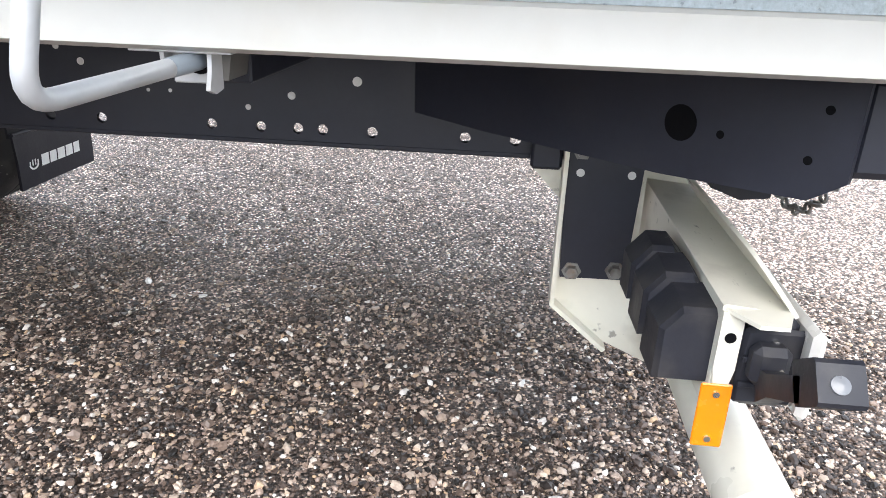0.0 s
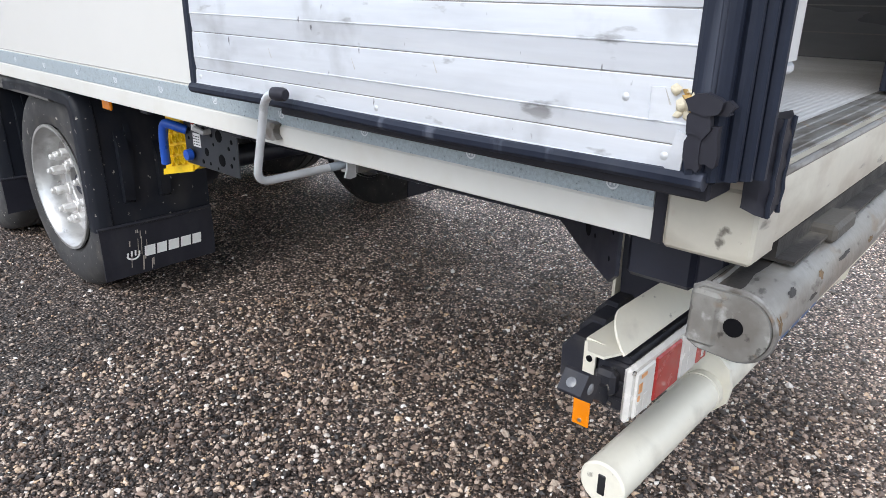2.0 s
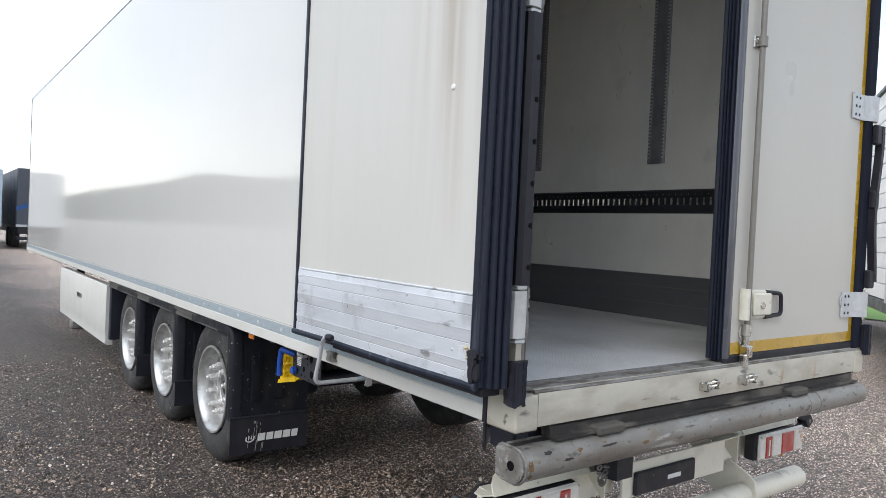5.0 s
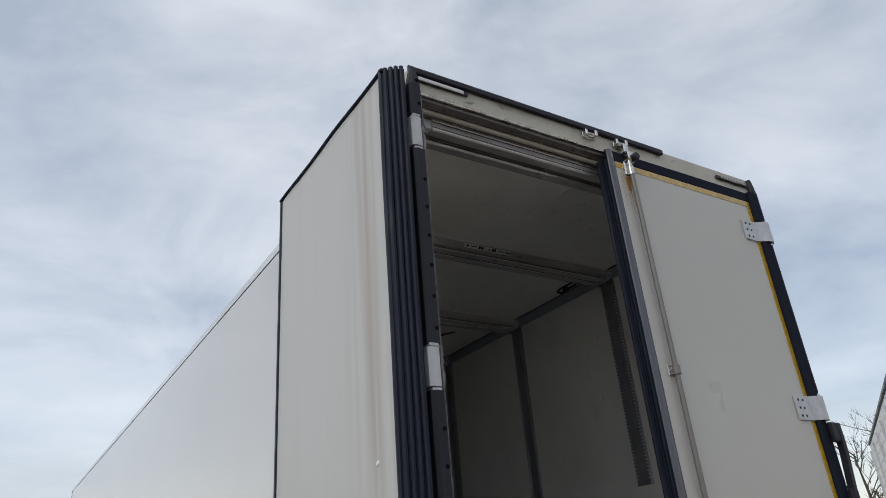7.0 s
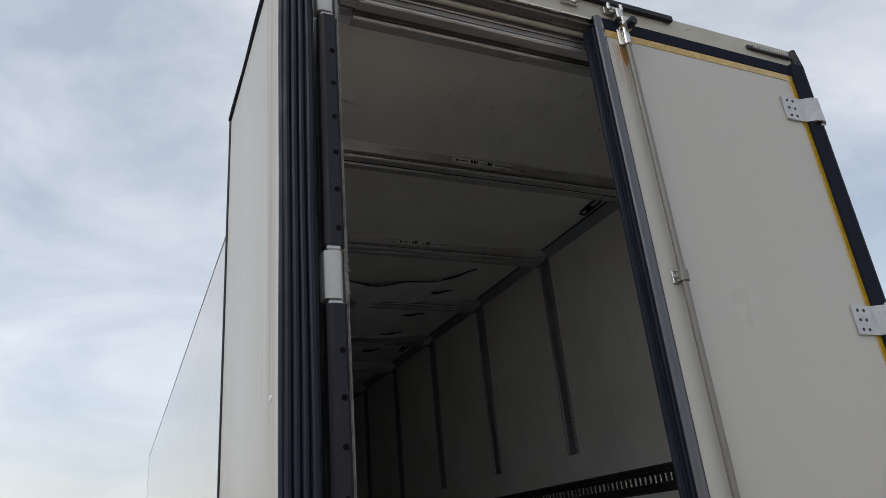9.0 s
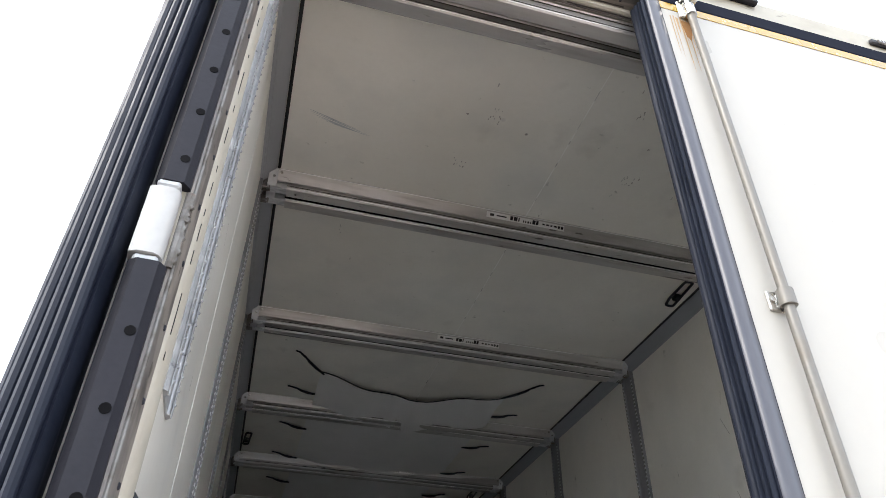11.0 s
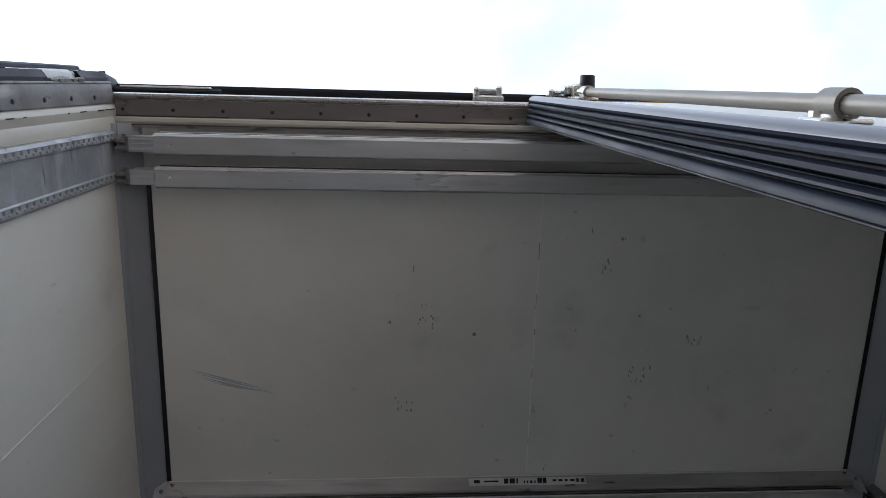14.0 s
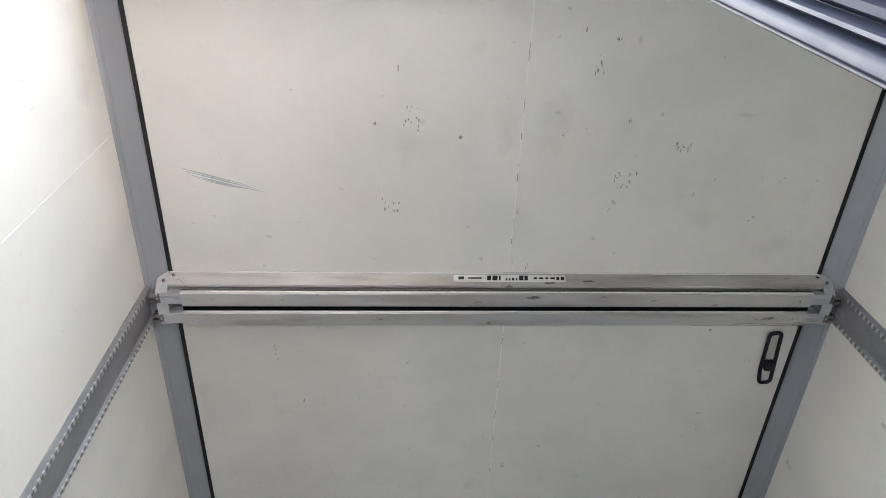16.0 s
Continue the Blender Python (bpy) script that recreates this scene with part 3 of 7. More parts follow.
# ---------------------------------------------------------------- mesh tools
class Mesh:
    """Collects faces; every call adds one closed piece."""

    def __init__(self):
        self.v, self.f, self.m = [], [], Matrix()

    def add(self, verts, faces):
        k = len(self.v)
        self.v += [tuple(self.m @ Vector(p)) for p in verts]
        self.f += [tuple(i + k for i in f) for f in faces]
        return self

    def box(self, x0, x1, y0, y1, z0, z1, c=0.0):
        """A box with chamfered edges of width c."""
        x0, x1, y0, y1, z0, z1 = min(x0, x1), max(x0, x1), min(y0, y1), max(y0, y1), min(z0, z1), max(z0, z1)
        c = min(c, (x1 - x0) * 0.45, (y1 - y0) * 0.45, (z1 - z0) * 0.45)
        if c <= 0:
            v = [(x, y, z) for x in (x0, x1) for y in (y0, y1) for z in (z0, z1)]
            return self.add(v, [(0, 1, 3, 2), (4, 6, 7, 5), (0, 4, 5, 1), (2, 3, 7, 6), (0, 2, 6, 4), (1, 5, 7, 3)])
        v, at = [], {}
        for i, x in enumerate((x0, x1)):
            for j, y in enumerate((y0, y1)):
                for k, z in enumerate((z0, z1)):
                    sx, sy, sz = (c, -c)[i], (c, -c)[j], (c, -c)[k]
                    for a, p in (("x", (x, y + sy, z + sz)), ("y", (x + sx, y, z + sz)), ("z", (x + sx, y + sy, z))):
                        at[a, i, j, k] = len(v)
                        v.append(p)
        f = []
        for i in (0, 1):
            f += [[at["x", i, j, k] for j, k in ((0, 0), (0, 1), (1, 1), (1, 0))], [at["y", j, i, k] for j, k in ((0, 0), (0, 1), (1, 1), (1, 0))],
                  [at["z", j, k, i] for j, k in ((0, 0), (0, 1), (1, 1), (1, 0))]]
            for j in (0, 1):
                f += [[at["x", i, j, 0], at["y", i, j, 0], at["y", i, j, 1], at["x", i, j, 1]], [at["x", i, 0, j], at["z", i, 0, j], at["z", i, 1, j], at["x", i, 1, j]],
                      [at["y", 0, i, j], at["z", 0, i, j], at["z", 1, i, j], at["y", 1, i, j]]]
                f += [[at[a, i, j, k] for a in "xyz"] for k in (0, 1)]
        return self.add(v, f)

    def prism(self, pts, axis, a, b):
        """A polygon drawn in the two other axes, drawn out along axis from a to b."""
        put = {"x": lambda p, s: (s, p[0], p[1]), "y": lambda p, s: (p[0], s, p[1]), "z": lambda p, s: (p[0], p[1], s)}[axis]
        n = len(pts)
        v = [put(p, a) for p in pts] + [put(p, b) for p in pts]
        return self.add(v, [tuple(range(n)), tuple(range(2 * n - 1, n - 1, -1))] + [(i, (i + 1) % n, n + (i + 1) % n, n + i) for i in range(n)])

    def tube(self, path, r, seg=10, round_ends=False):
        path = [Vector(p) for p in path]
        rs = r if isinstance(r, (list, tuple)) else [r] * len(path)
        rings, side = [], None
        for i, p in enumerate(path):
            d = ((path[min(i + 1, len(path) - 1)] - p).normalized() + (p - path[max(i - 1, 0)]).normalized()).normalized()
            if side is None:
                side = d.orthogonal().normalized()
            side = (side - d * side.dot(d)).normalized()
            up = d.cross(side)
            rings.append([p + rs[i] * (math.cos(q) * side + math.sin(q) * up) for q in (2 * math.pi * s / seg for s in range(seg))])
        v = [q for ring in rings for q in ring]
        f = [(i * seg + s, i * seg + (s + 1) % seg, (i + 1) * seg + (s + 1) % seg, (i + 1) * seg + s) for i in range(len(path) - 1) for s in range(seg)]
        f += [tuple(range(seg - 1, -1, -1)), tuple(range((len(path) - 1) * seg, len(path) * seg))]
        return self.add(v, f)

    def cyl(self, a, b, r, seg=12, r2=None):
        return self.tube([a, b], [r, r if r2 is None else r2], seg)

    def lathe(self, prof, centre, axis="x", seg=32):
        """prof: (radius, place along the axis); open at both ends unless the radius is 0 there."""
        cx, cy, cz = centre
        v = []
        for r, h in prof:
            for s in range(seg):
                q = 2 * math.pi * s / seg
                a, b = r * math.cos(q), r * math.sin(q)
                v.append({"x": (cx + h, cy + a, cz + b), "y": (cx + a, cy + h, cz + b), "z": (cx + a, cy + b, cz + h)}[axis])
        n = len(prof)
        f = [(i * seg + s, i * seg + (s + 1) % seg, (i + 1) * seg + (s + 1) % seg, (i + 1) * seg + s) for i in range(n - 1) for s in range(seg)]
        return self.add(v, f)

    def grid(self, pts, closed=False):
        """A sheet from rows of points."""
        n = len(pts[0])
        v = [p for row in pts for p in row]
        return self.add(v, [(i * n + j, i * n + j + 1, (i + 1) * n + j + 1, (i + 1) * n + j) for i in range(len(pts) - 1) for j in range(n - 1)])


def lump(rnd, centre, size, flat=(1, 1, 1)):
    """A torn, irregular crumb."""
    base = [(0, 0, 1), (0.89, 0, 0.45), (0.28, 0.85, 0.45), (-0.72, 0.53, 0.45), (-0.72, -0.53, 0.45), (0.28, -0.85, 0.45),
            (0.72, 0.53, -0.45), (-0.28, 0.85, -0.45), (-0.89, 0, -0.45), (-0.28, -0.85, -0.45), (0.72, -0.53, -0.45), (0, 0, -1)]
    tri = [(0, 1, 2), (0, 2, 3), (0, 3, 4), (0, 4, 5), (0, 5, 1), (1, 6, 2), (2, 7, 3), (3, 8, 4), (4, 9, 5), (5, 10, 1), (2, 6, 7), (3, 7, 8), (4, 8, 9), (5, 9, 10), (1, 10, 6),
           (11, 7, 6), (11, 8, 7), (11, 9, 8), (11, 10, 9), (11, 6, 10)]
    v = []
    for p in base:
        k = size * rnd.uniform(0.6, 1.3)
        v.append(tuple(c + k * a * f for c, a, f in zip(centre, p, flat)))
    return Mesh().add(v, tri)


def finish(name, m, mat, smooth=35, weld=False):
    data = bpy.data.meshes.new(name)
    data.from_pydata(m.v, [], m.f)
    bm = bmesh.new()
    bm.from_mesh(data)
    if weld:
        bmesh.ops.remove_doubles(bm, verts=bm.verts, dist=1e-5)
    bmesh.ops.recalc_face_normals(bm, faces=bm.faces)
    for f in bm.faces:
        f.smooth = True
    bm.to_mesh(data)
    bm.free()
    data.set_sharp_from_angle(angle=radians(smooth))
    data.materials.append(mat)
    return data


def part(name, m, mat, parent=None, label="", at=None, smooth=35, kind="", weld=False):
    """Links a Mesh (or a shared mesh) as one object under a thing or a part."""
    ob = new(name, finish(name, m, mat, smooth, weld) if isinstance(m, Mesh) else m)
    if parent is not None:
        ob.parent = parent
    if at is not None:
        ob.location = at
    return tagged(ob, label, kind=kind)


def thing(name, label, category, group="", at=(0, 0, 0), turn=0.0):
    ob = new(name)
    ob.location, ob.rotation_euler = at, (0, 0, turn)
    return tagged(ob, label, category, group)


def bent(points, radius, steps=6):
    """A polyline with its corners rounded."""
    pts = [Vector(p) for p in points]
    out = [pts[0]]
    for a, b, c in zip(pts, pts[1:], pts[2:]):
        p, q = b + (a - b).normalized() * radius, b + (c - b).normalized() * radius
        out += [(1 - t) ** 2 * p + 2 * t * (1 - t) * b + t * t * q for t in (i / steps for i in range(steps + 1))]
    return out + [pts[-1]]


def marks(m, x0, z0, word, h, gap, place):
    """Plain bars in a row: word lists their widths; place(u, v) puts them on a surface."""
    u = x0
    for w in word:
        m.add([place(u, z0), place(u + w, z0), place(u + w + h * 0.12, z0 + h), place(u + h * 0.12, z0 + h)], [(0, 1, 2, 3)])
        u += w + gap
    return m

# ---------------------------------------------------------------- ground
W, WI, LEN = 1.30, 1.24, 13.40          # outer and inner half width, length
ZB, ZF, ZC, ZR = 1.062, 1.187, 3.885, 4.0  # underside of the body, floor, ceiling, roof


def ground_height(x, y):
    return 0.012 * noise.noise((x * 0.5, y * 0.5, 0.0)) + 0.006 * noise.noise((x * 2.1, y * 2.1, 3.0))


def build_ground():
    m = Mesh()
    edges = [-3000, -900, -300, -120, -60, -35, -22, -14] + [i * 0.5 for i in range(-20, 37)] + [22, 30, 45, 80, 200, 700, 3000]
    m.grid([[(x, y, ground_height(x, y) if abs(x) < 20 and abs(y) < 24 else 0.0) for y in edges] for x in edges])
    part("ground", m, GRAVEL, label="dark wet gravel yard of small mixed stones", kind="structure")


def build_pebbles():
    """Loose stones on the part of the yard that is seen close by."""
    rng = np.random.default_rng(5)
    base = np.array([(0, 0, 1), (0.89, 0, 0.45), (0.28, 0.85, 0.45), (-0.72, 0.53, 0.45), (-0.72, -0.53, 0.45), (0.28, -0.85, 0.45),
                     (0.72, 0.53, -0.45), (-0.28, 0.85, -0.45), (-0.89, 0, -0.45), (-0.28, -0.85, -0.45), (0.72, -0.53, -0.45)])
    tri = np.array([(0, 1, 2), (0, 2, 3), (0, 3, 4), (0, 4, 5), (0, 5, 1), (1, 6, 2), (2, 7, 3), (3, 8, 4), (4, 9, 5), (5, 10, 1),
                    (2, 6, 7), (3, 7, 8), (4, 8, 9), (5, 9, 10), (1, 10, 6)])
    spots = []
    for x0, x1, y0, y1, per in ((-2.2, 0.6, -0.9, 2.4, 13600), (-2.2, 3.6, 2.4, 4.6, 1700), (0.6, 3.6, -0.9, 2.4, 1900), (-3.6, -2.2, -0.9, 4.6, 2900), (-3.6, 0.5, 4.6, 8.0, 1000)):
        k = int((x1 - x0) * (y1 - y0) * per)
        spots.append(np.c_[rng.uniform(x0, x1, k), rng.uniform(y0, y1, k)])
    xy = np.concatenate(spots)
    # thinner under the trailer and, bit by bit, towards the rim of the strewn part
    rim = np.min(np.c_[xy[:, 0] + 3.6, 3.6 - xy[:, 0], xy[:, 1] + 0.9, 8.0 - xy[:, 1]], axis=1)
    xy = xy[rng.uniform(0, 0.7, len(xy)) < rim]
    xy = xy[rng.uniform(0, 1, len(xy)) > np.clip((xy[:, 0] + 0.5) / 1.5, 0, 0.72) * (xy[:, 0] < 0.6)]
    k = len(xy)
    size = np.clip(rng.lognormal(math.log(0.0045), 0.44, k), 0.0022, 0.015)
    shape = size[:, None] * np.c_[rng.uniform(0.75, 1.35, k), rng.uniform(0.7, 1.1, k), rng.uniform(0.5, 0.9, k)]
    v = base[None] * (1 + rng.uniform(-0.32, 0.32, (k, len(base), 1))) * shape[:, None]
    a = rng.uniform(0, 2 * math.pi, k)
    tilt = rng.uniform(-0.5, 0.5, k)
    c, s = np.cos(tilt)[:, None], np.sin(tilt)[:, None]
    v = np.stack([v[..., 0] * c + v[..., 2] * s, v[..., 1], -v[..., 0] * s + v[..., 2] * c], -1)
    c, s = np.cos(a)[:, None], np.sin(a)[:, None]
    v = np.stack([v[..., 0] * c - v[..., 1] * s, v[..., 0] * s + v[..., 1] * c, v[..., 2]], -1)
    level = np.array([ground_height(px, py) for px, py in xy])
    v += np.c_[xy, level + shape[:, 2] * rng.uniform(0.1, 1.0, k)][:, None]
    faces = (tri[None] + (np.arange(k) * len(base))[:, None, None]).reshape(-1, 3)
    data = bpy.data.meshes.new("gravel_stones")
    data.vertices.add(k * len(base))
    data.vertices.foreach_set("co", v.ravel())
    data.loops.add(faces.size)
    data.loops.foreach_set("vertex_index", faces.ravel().astype(np.int32))
    data.polygons.add(len(faces))
    data.polygons.foreach_set("loop_start", np.arange(0, faces.size, 3, dtype=np.int32))
    data.update(calc_edges=True)
    data.shade_flat()
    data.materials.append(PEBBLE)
    tagged(new("gravel_stones", data), "loose grey, brown and pale gravel stones on the yard", "gravel", kind="stuff")


build_ground()
build_pebbles()

# ---------------------------------------------------------------- the trailer's body
trailer = thing("semi_trailer", "white refrigerated semi-trailer with one rear door folded open", "trailer")


def side_wall(s):
    """s: -1 for the kerb-side wall, 1 for the other."""
    wall = part("side_wall", Mesh().box(s * WI + s * 0.004, s * W, 0.10, LEN, 1.178, 3.858, 0.004), GLOSS, trailer, "glossy white smooth composite side wall")
    part("wall_lining", Mesh().box(s * WI, s * (WI + 0.004), 0.117, LEN - 0.1, ZF, ZC, 0), INNER, wall, "cream scuffed inner wall panel")
    rail = part("side_rail", Mesh().prism([(s * 1.304, ZB), (s * 1.304, 1.114), (s * 1.300, 1.118), (s * 1.300, 1.177), (s * 1.22, 1.177), (s * 1.22, ZB), (s * 1.29, ZB - 0.006)], "y", 0.135, LEN), SILL,
                trailer, "white lower side rail, a little dirty")
    part("reflective_tape", Mesh().box(s * 1.3, s * 1.3035, 0.14, LEN - 0.02, 1.119, 1.174, 0.0005), TAPE, rail, "silver honeycomb reflective tape")
    part("roof_seam", Mesh().box(s * 1.29, s * 1.3025, 0.12, LEN, 3.856, 3.864), DARKMARK, wall)
    part("joint_strip", Mesh().box(s * 1.25, s * 1.307, 0.116, 0.137, ZB - 0.004, 1.20, 0.002), RUBBER, rail, "black rubber joint strip")
    return wall, rail


wall_left, rail_left = side_wall(-1)
wall_right, rail_right = side_wall(1)

# small pale marks along the tape
mark = Mesh()
for a0 in range(8):
    q0, q1 = math.pi * (0.08 + a0 * 0.105) - math.pi * 0.0, math.pi * (0.08 + (a0 + 1) * 0.105)
    mark.add([(0, 0.019 * math.cos(q0), -0.015 * math.sin(q0)), (0, 0.019 * math.cos(q1), -0.015 * math.sin(q1)),
              (0, 0.014 * math.cos(q1), -0.010 * math.sin(q1)), (0, 0.014 * math.cos(q0), -0.010 * math.sin(q0))], [(0, 1, 2, 3)])
for u in (-0.017, -0.006, 0.006, 0.017):
    mark.add([(0, u - 0.003, -0.004), (0, u + 0.003, -0.004), (0, u * 1.05 + 0.003, 0.014), (0, u * 1.05 - 0.003, 0.014)], [(0, 1, 2, 3)])
mark_mesh = finish("tape_mark", mark, SOFTMARK)
for i in range(39):
    part("tape_mark", mark_mesh, None, rail_left, at=(-1.3045, 0.220 + i * 0.3265, 1.146)).scale = (1, 0.62, 0.68)

roof = part("roof", Mesh().prism([(-1.302, 3.864), (-1.290, 3.935), (-1.255, 3.968), (0, 3.99), (1.255, 3.968), (1.290, 3.935), (1.302, 3.864), (1.24, 3.864), (1.24, ZC + 0.004), (-1.24, ZC + 0.004), (-1.24, 3.864)],
                                 "y", 0.10, LEN), GLOSS, trailer, "white roof with rounded edge")
ceiling = Mesh().box(-WI, WI, 0.10, LEN - 0.1, ZC, ZC + 0.004)
ceiling_ob = part("ceiling", ceiling, INNER, trailer, "cream inner ceiling with scuffs and a centre seam")
rj, ys = random.Random(6), 0.27
while ys < LEN - 0.2:     # pale sealant along the joint, with broken dirty stretches
    ye = ys + rj.uniform(0.03, 0.20)
    part("ceiling_seam", Mesh().box(0.0165, 0.0203, ys, ye, ZC - 0.0012, ZC + 0.003), SEALANT, ceiling_ob, "pale joint sealant")
    if rj.random() < 0.65:
        a = ys + (ye - ys) * rj.uniform(0.0, 0.5)
        part("seam_dirt", Mesh().box(0.0172, 0.0172 + rj.uniform(0.0012, 0.0028), a, a + rj.uniform(0.01, 0.055), ZC - 0.0016, ZC + 0.002), rj.choice((DIRTSHADE, GROOVE, SPECK)), ceiling_ob)
    ys = ye + rj.choice((0.0, 0.0, 0.012))
for s in (-1, 1):
    p = part("corner_profile", Mesh().prism([(s * WI, ZC - 0.056), (s * (WI - 0.006), ZC - 0.054), (s * (WI - 0.012), ZC - 0.046), (s * (WI - 0.015), ZC - 0.046), (s * (WI - 0.018), ZC - 0.040), (s * (WI - 0.062), ZC - 0.008), (s * (WI - 0.066), ZC), (s * WI, ZC)], "y", 0.10, LEN - 0.1), PROFILE,
             trailer, "grey aluminium ceiling corner profile")
    part("corner_gap", Mesh().box(s * 1.158, s * 1.172, 0.27, LEN - 0.1, ZC - 0.003, ZC + 0.002), DARKMARK, p)
part("front_wall", Mesh().box(-W, W, LEN - 0.1, LEN, ZB, 3.87, 0.01), INNER, trailer, "cream front bulkhead")
floor = part("cargo_floor", Mesh().box(-WI, WI, 0.06, LEN - 0.1, ZF - 0.1, ZF, 0.0), FLOORMAT, trailer, "ribbed aluminium cargo floor, dirty at the sill")
part("floor_frame", Mesh().box(-1.22, 1.22, 0.06, LEN, ZB - 0.002, ZF - 0.104), BLACK, trailer, "black underside of the floor")
for s in (-1, 1):
    part("skirting", Mesh().box(s * (WI - 0.008), s * (WI - 0.0005), 0.10, LEN - 0.1, ZF, 1.50, 0.002), SKIRTING, trailer, "dark grey metal skirting board")
    part("skirting_groove", Mesh().box(s * (WI - 0.0095), s * (WI - 0.007), 0.10, LEN - 0.1, 1.412, 1.418), DIRTSHADE, trailer)
    part("skirting_groove", Mesh().box(s * (WI - 0.0095), s * (WI - 0.007), 0.10, LEN - 0.1, 1.296, 1.301), DIRTSHADE, trailer)
    part("wall_seam", Mesh().box(s * (WI - 0.001), s * (WI + 0.003), 0.736, 0.7382, 1.51, ZC - 0.08), WHITEMARK, wall_left if s < 0 else wall_right)

# lashing rail along both walls
z0, RAILPIECE = 1.925, 2.61
rail_plate = Mesh().prism([(0.0, z0), (0.010, z0 + 0.012), (0.010, z0 + 0.055), (0.005, z0 + 0.06), (0.005, z0 + 0.105), (0.010, z0 + 0.11), (0.010, z0 + 0.153), (0.0, z0 + 0.165)], "y", 0.0, RAILPIECE - 0.003)
slots = Mesh()
for k in range(52):
    slots.box(0.004, 0.0125, 0.03 + 0.05 * k, 0.043 + 0.05 * k, z0 + 0.058, z0 + 0.107, 0.002)
    slots.box(0.0085, 0.0115, 0.052 + 0.05 * k, 0.058 + 0.05 * k, z0 + 0.128, z0 + 0.134)
rail_mesh, slot_mesh = finish("lashing_rail", rail_plate, RAILDARK), finish("rail_lug", slots, CHROME)
for s in (-1, 1):
    for k in range(5):
        r = part("lashing_rail", rail_mesh, None, trailer, "dark perforated lashing rail", at=(s * (WI - 0.0005), 0.12 + RAILPIECE * k, 0))
        r.scale = (-s, 1, 1)
        part("rail_lug", slot_mesh, None, r, "row of bright steel lugs", kind="stuff")


# upright tracks for the beams
def track_mesh(mat_):
    t = Mesh()
    t.prism([(0, -0.073), (0.004, -0.073), (0.012, -0.062), (0.012, -0.050), (0.004, -0.044), (0.004, 0.044), (0.012, 0.050), (0.012, 0.062), (0.004, 0.073), (0, 0.073)], "z", 2.275, ZC - 0.02)
    return finish("beam_track", t, mat_)


def track_teeth():
    t = Mesh()
    z = 2.315
    while z < ZC - 0.1:
        for u in (-0.056, 0.056):
            t.prism([(u - 0.008, z), (u + 0.008, z), (u + 0.006, z + 0.010), (u - 0.006, z + 0.010)], "x", 0.0105, 0.0145)
        z += 0.025
    return finish("track_tooth", t, GALV)


def track_holes(mat_):
    t = Mesh()
    z = 2.327
    while z < ZC - 0.1:
        for u in (-0.056, 0.056):
            # dark raised blocks painted in for the shade inside the slots
            t.box(0.0105, 0.0134, u - 0.0042, u + 0.0042, z, z + 0.014)
        z += 0.025
    return finish("track_slot", t, mat_)


def track_edges():
    """Two rolled edges with a row of pressed tabs."""
    t = Mesh()
    for u in (-0.056, 0.056):
        t.box(0.011, 0.0130, u - 0.0095, u + 0.0095, 2.277, ZC - 0.022, 0.0008)
        t.tube([(0.0125, u - 0.0095, 2.267), (0.0125, u - 0.0095, ZC - 0.022)], 0.0018, 6)
        z = 2.30
        while z < ZC - 0.06:
            t.lathe([(0, 0.0042), (0.0026, 0.0034), (0.0044, 0.0)], (0.0128, u + 0.003, z), "x", 8)
            z += 0.031
    return finish("track_edge", t, TRACKSTEEL)


def track_scallops():
    t = Mesh()
    z = 2.312
    while z < ZC - 0.06:
        for u in (-0.056, 0.056):
            # dark discs painted in for the small shadows beside the tabs
            t.lathe([(0, 0.0012), (0.0052, 0.0010), (0.0058, 0.0)], (0.0128, u - 0.0048, z), "x", 8)
        z += 0.031
    return finish("track_slot", t, DIRTSHADE)


SCALLOPS = track_scallops()
EDGES = track_edges()
TRACK, BAYTRACK, TEETH, BAYSLOTS = track_mesh(TRACKSTEEL), track_mesh(DARKTRACK), track_teeth(), track_holes(DIRTSHADE)
BAY = [1.357 + 1.207 * i for i in range(10)]
for y0 in [0.192] + BAY:
    for s in (-1, 1):
        t = part("beam_track", TRACK if y0 < 1 else BAYTRACK, None, trailer, "galvanised perforated upright beam track", at=(s * (WI - 0.0005), y0, 0))
        t.scale = (-s, 1, 1)
        if y0 > 1:
            part("track_tooth", TEETH, None, t, kind="stuff")
        part("track_slot", SCALLOPS if y0 < 1 else BAYSLOTS, None, t, kind="stuff")
        if y0 < 1:
            part("track_edge", EDGES, None, t, "rolled edge strips with pressed tabs")

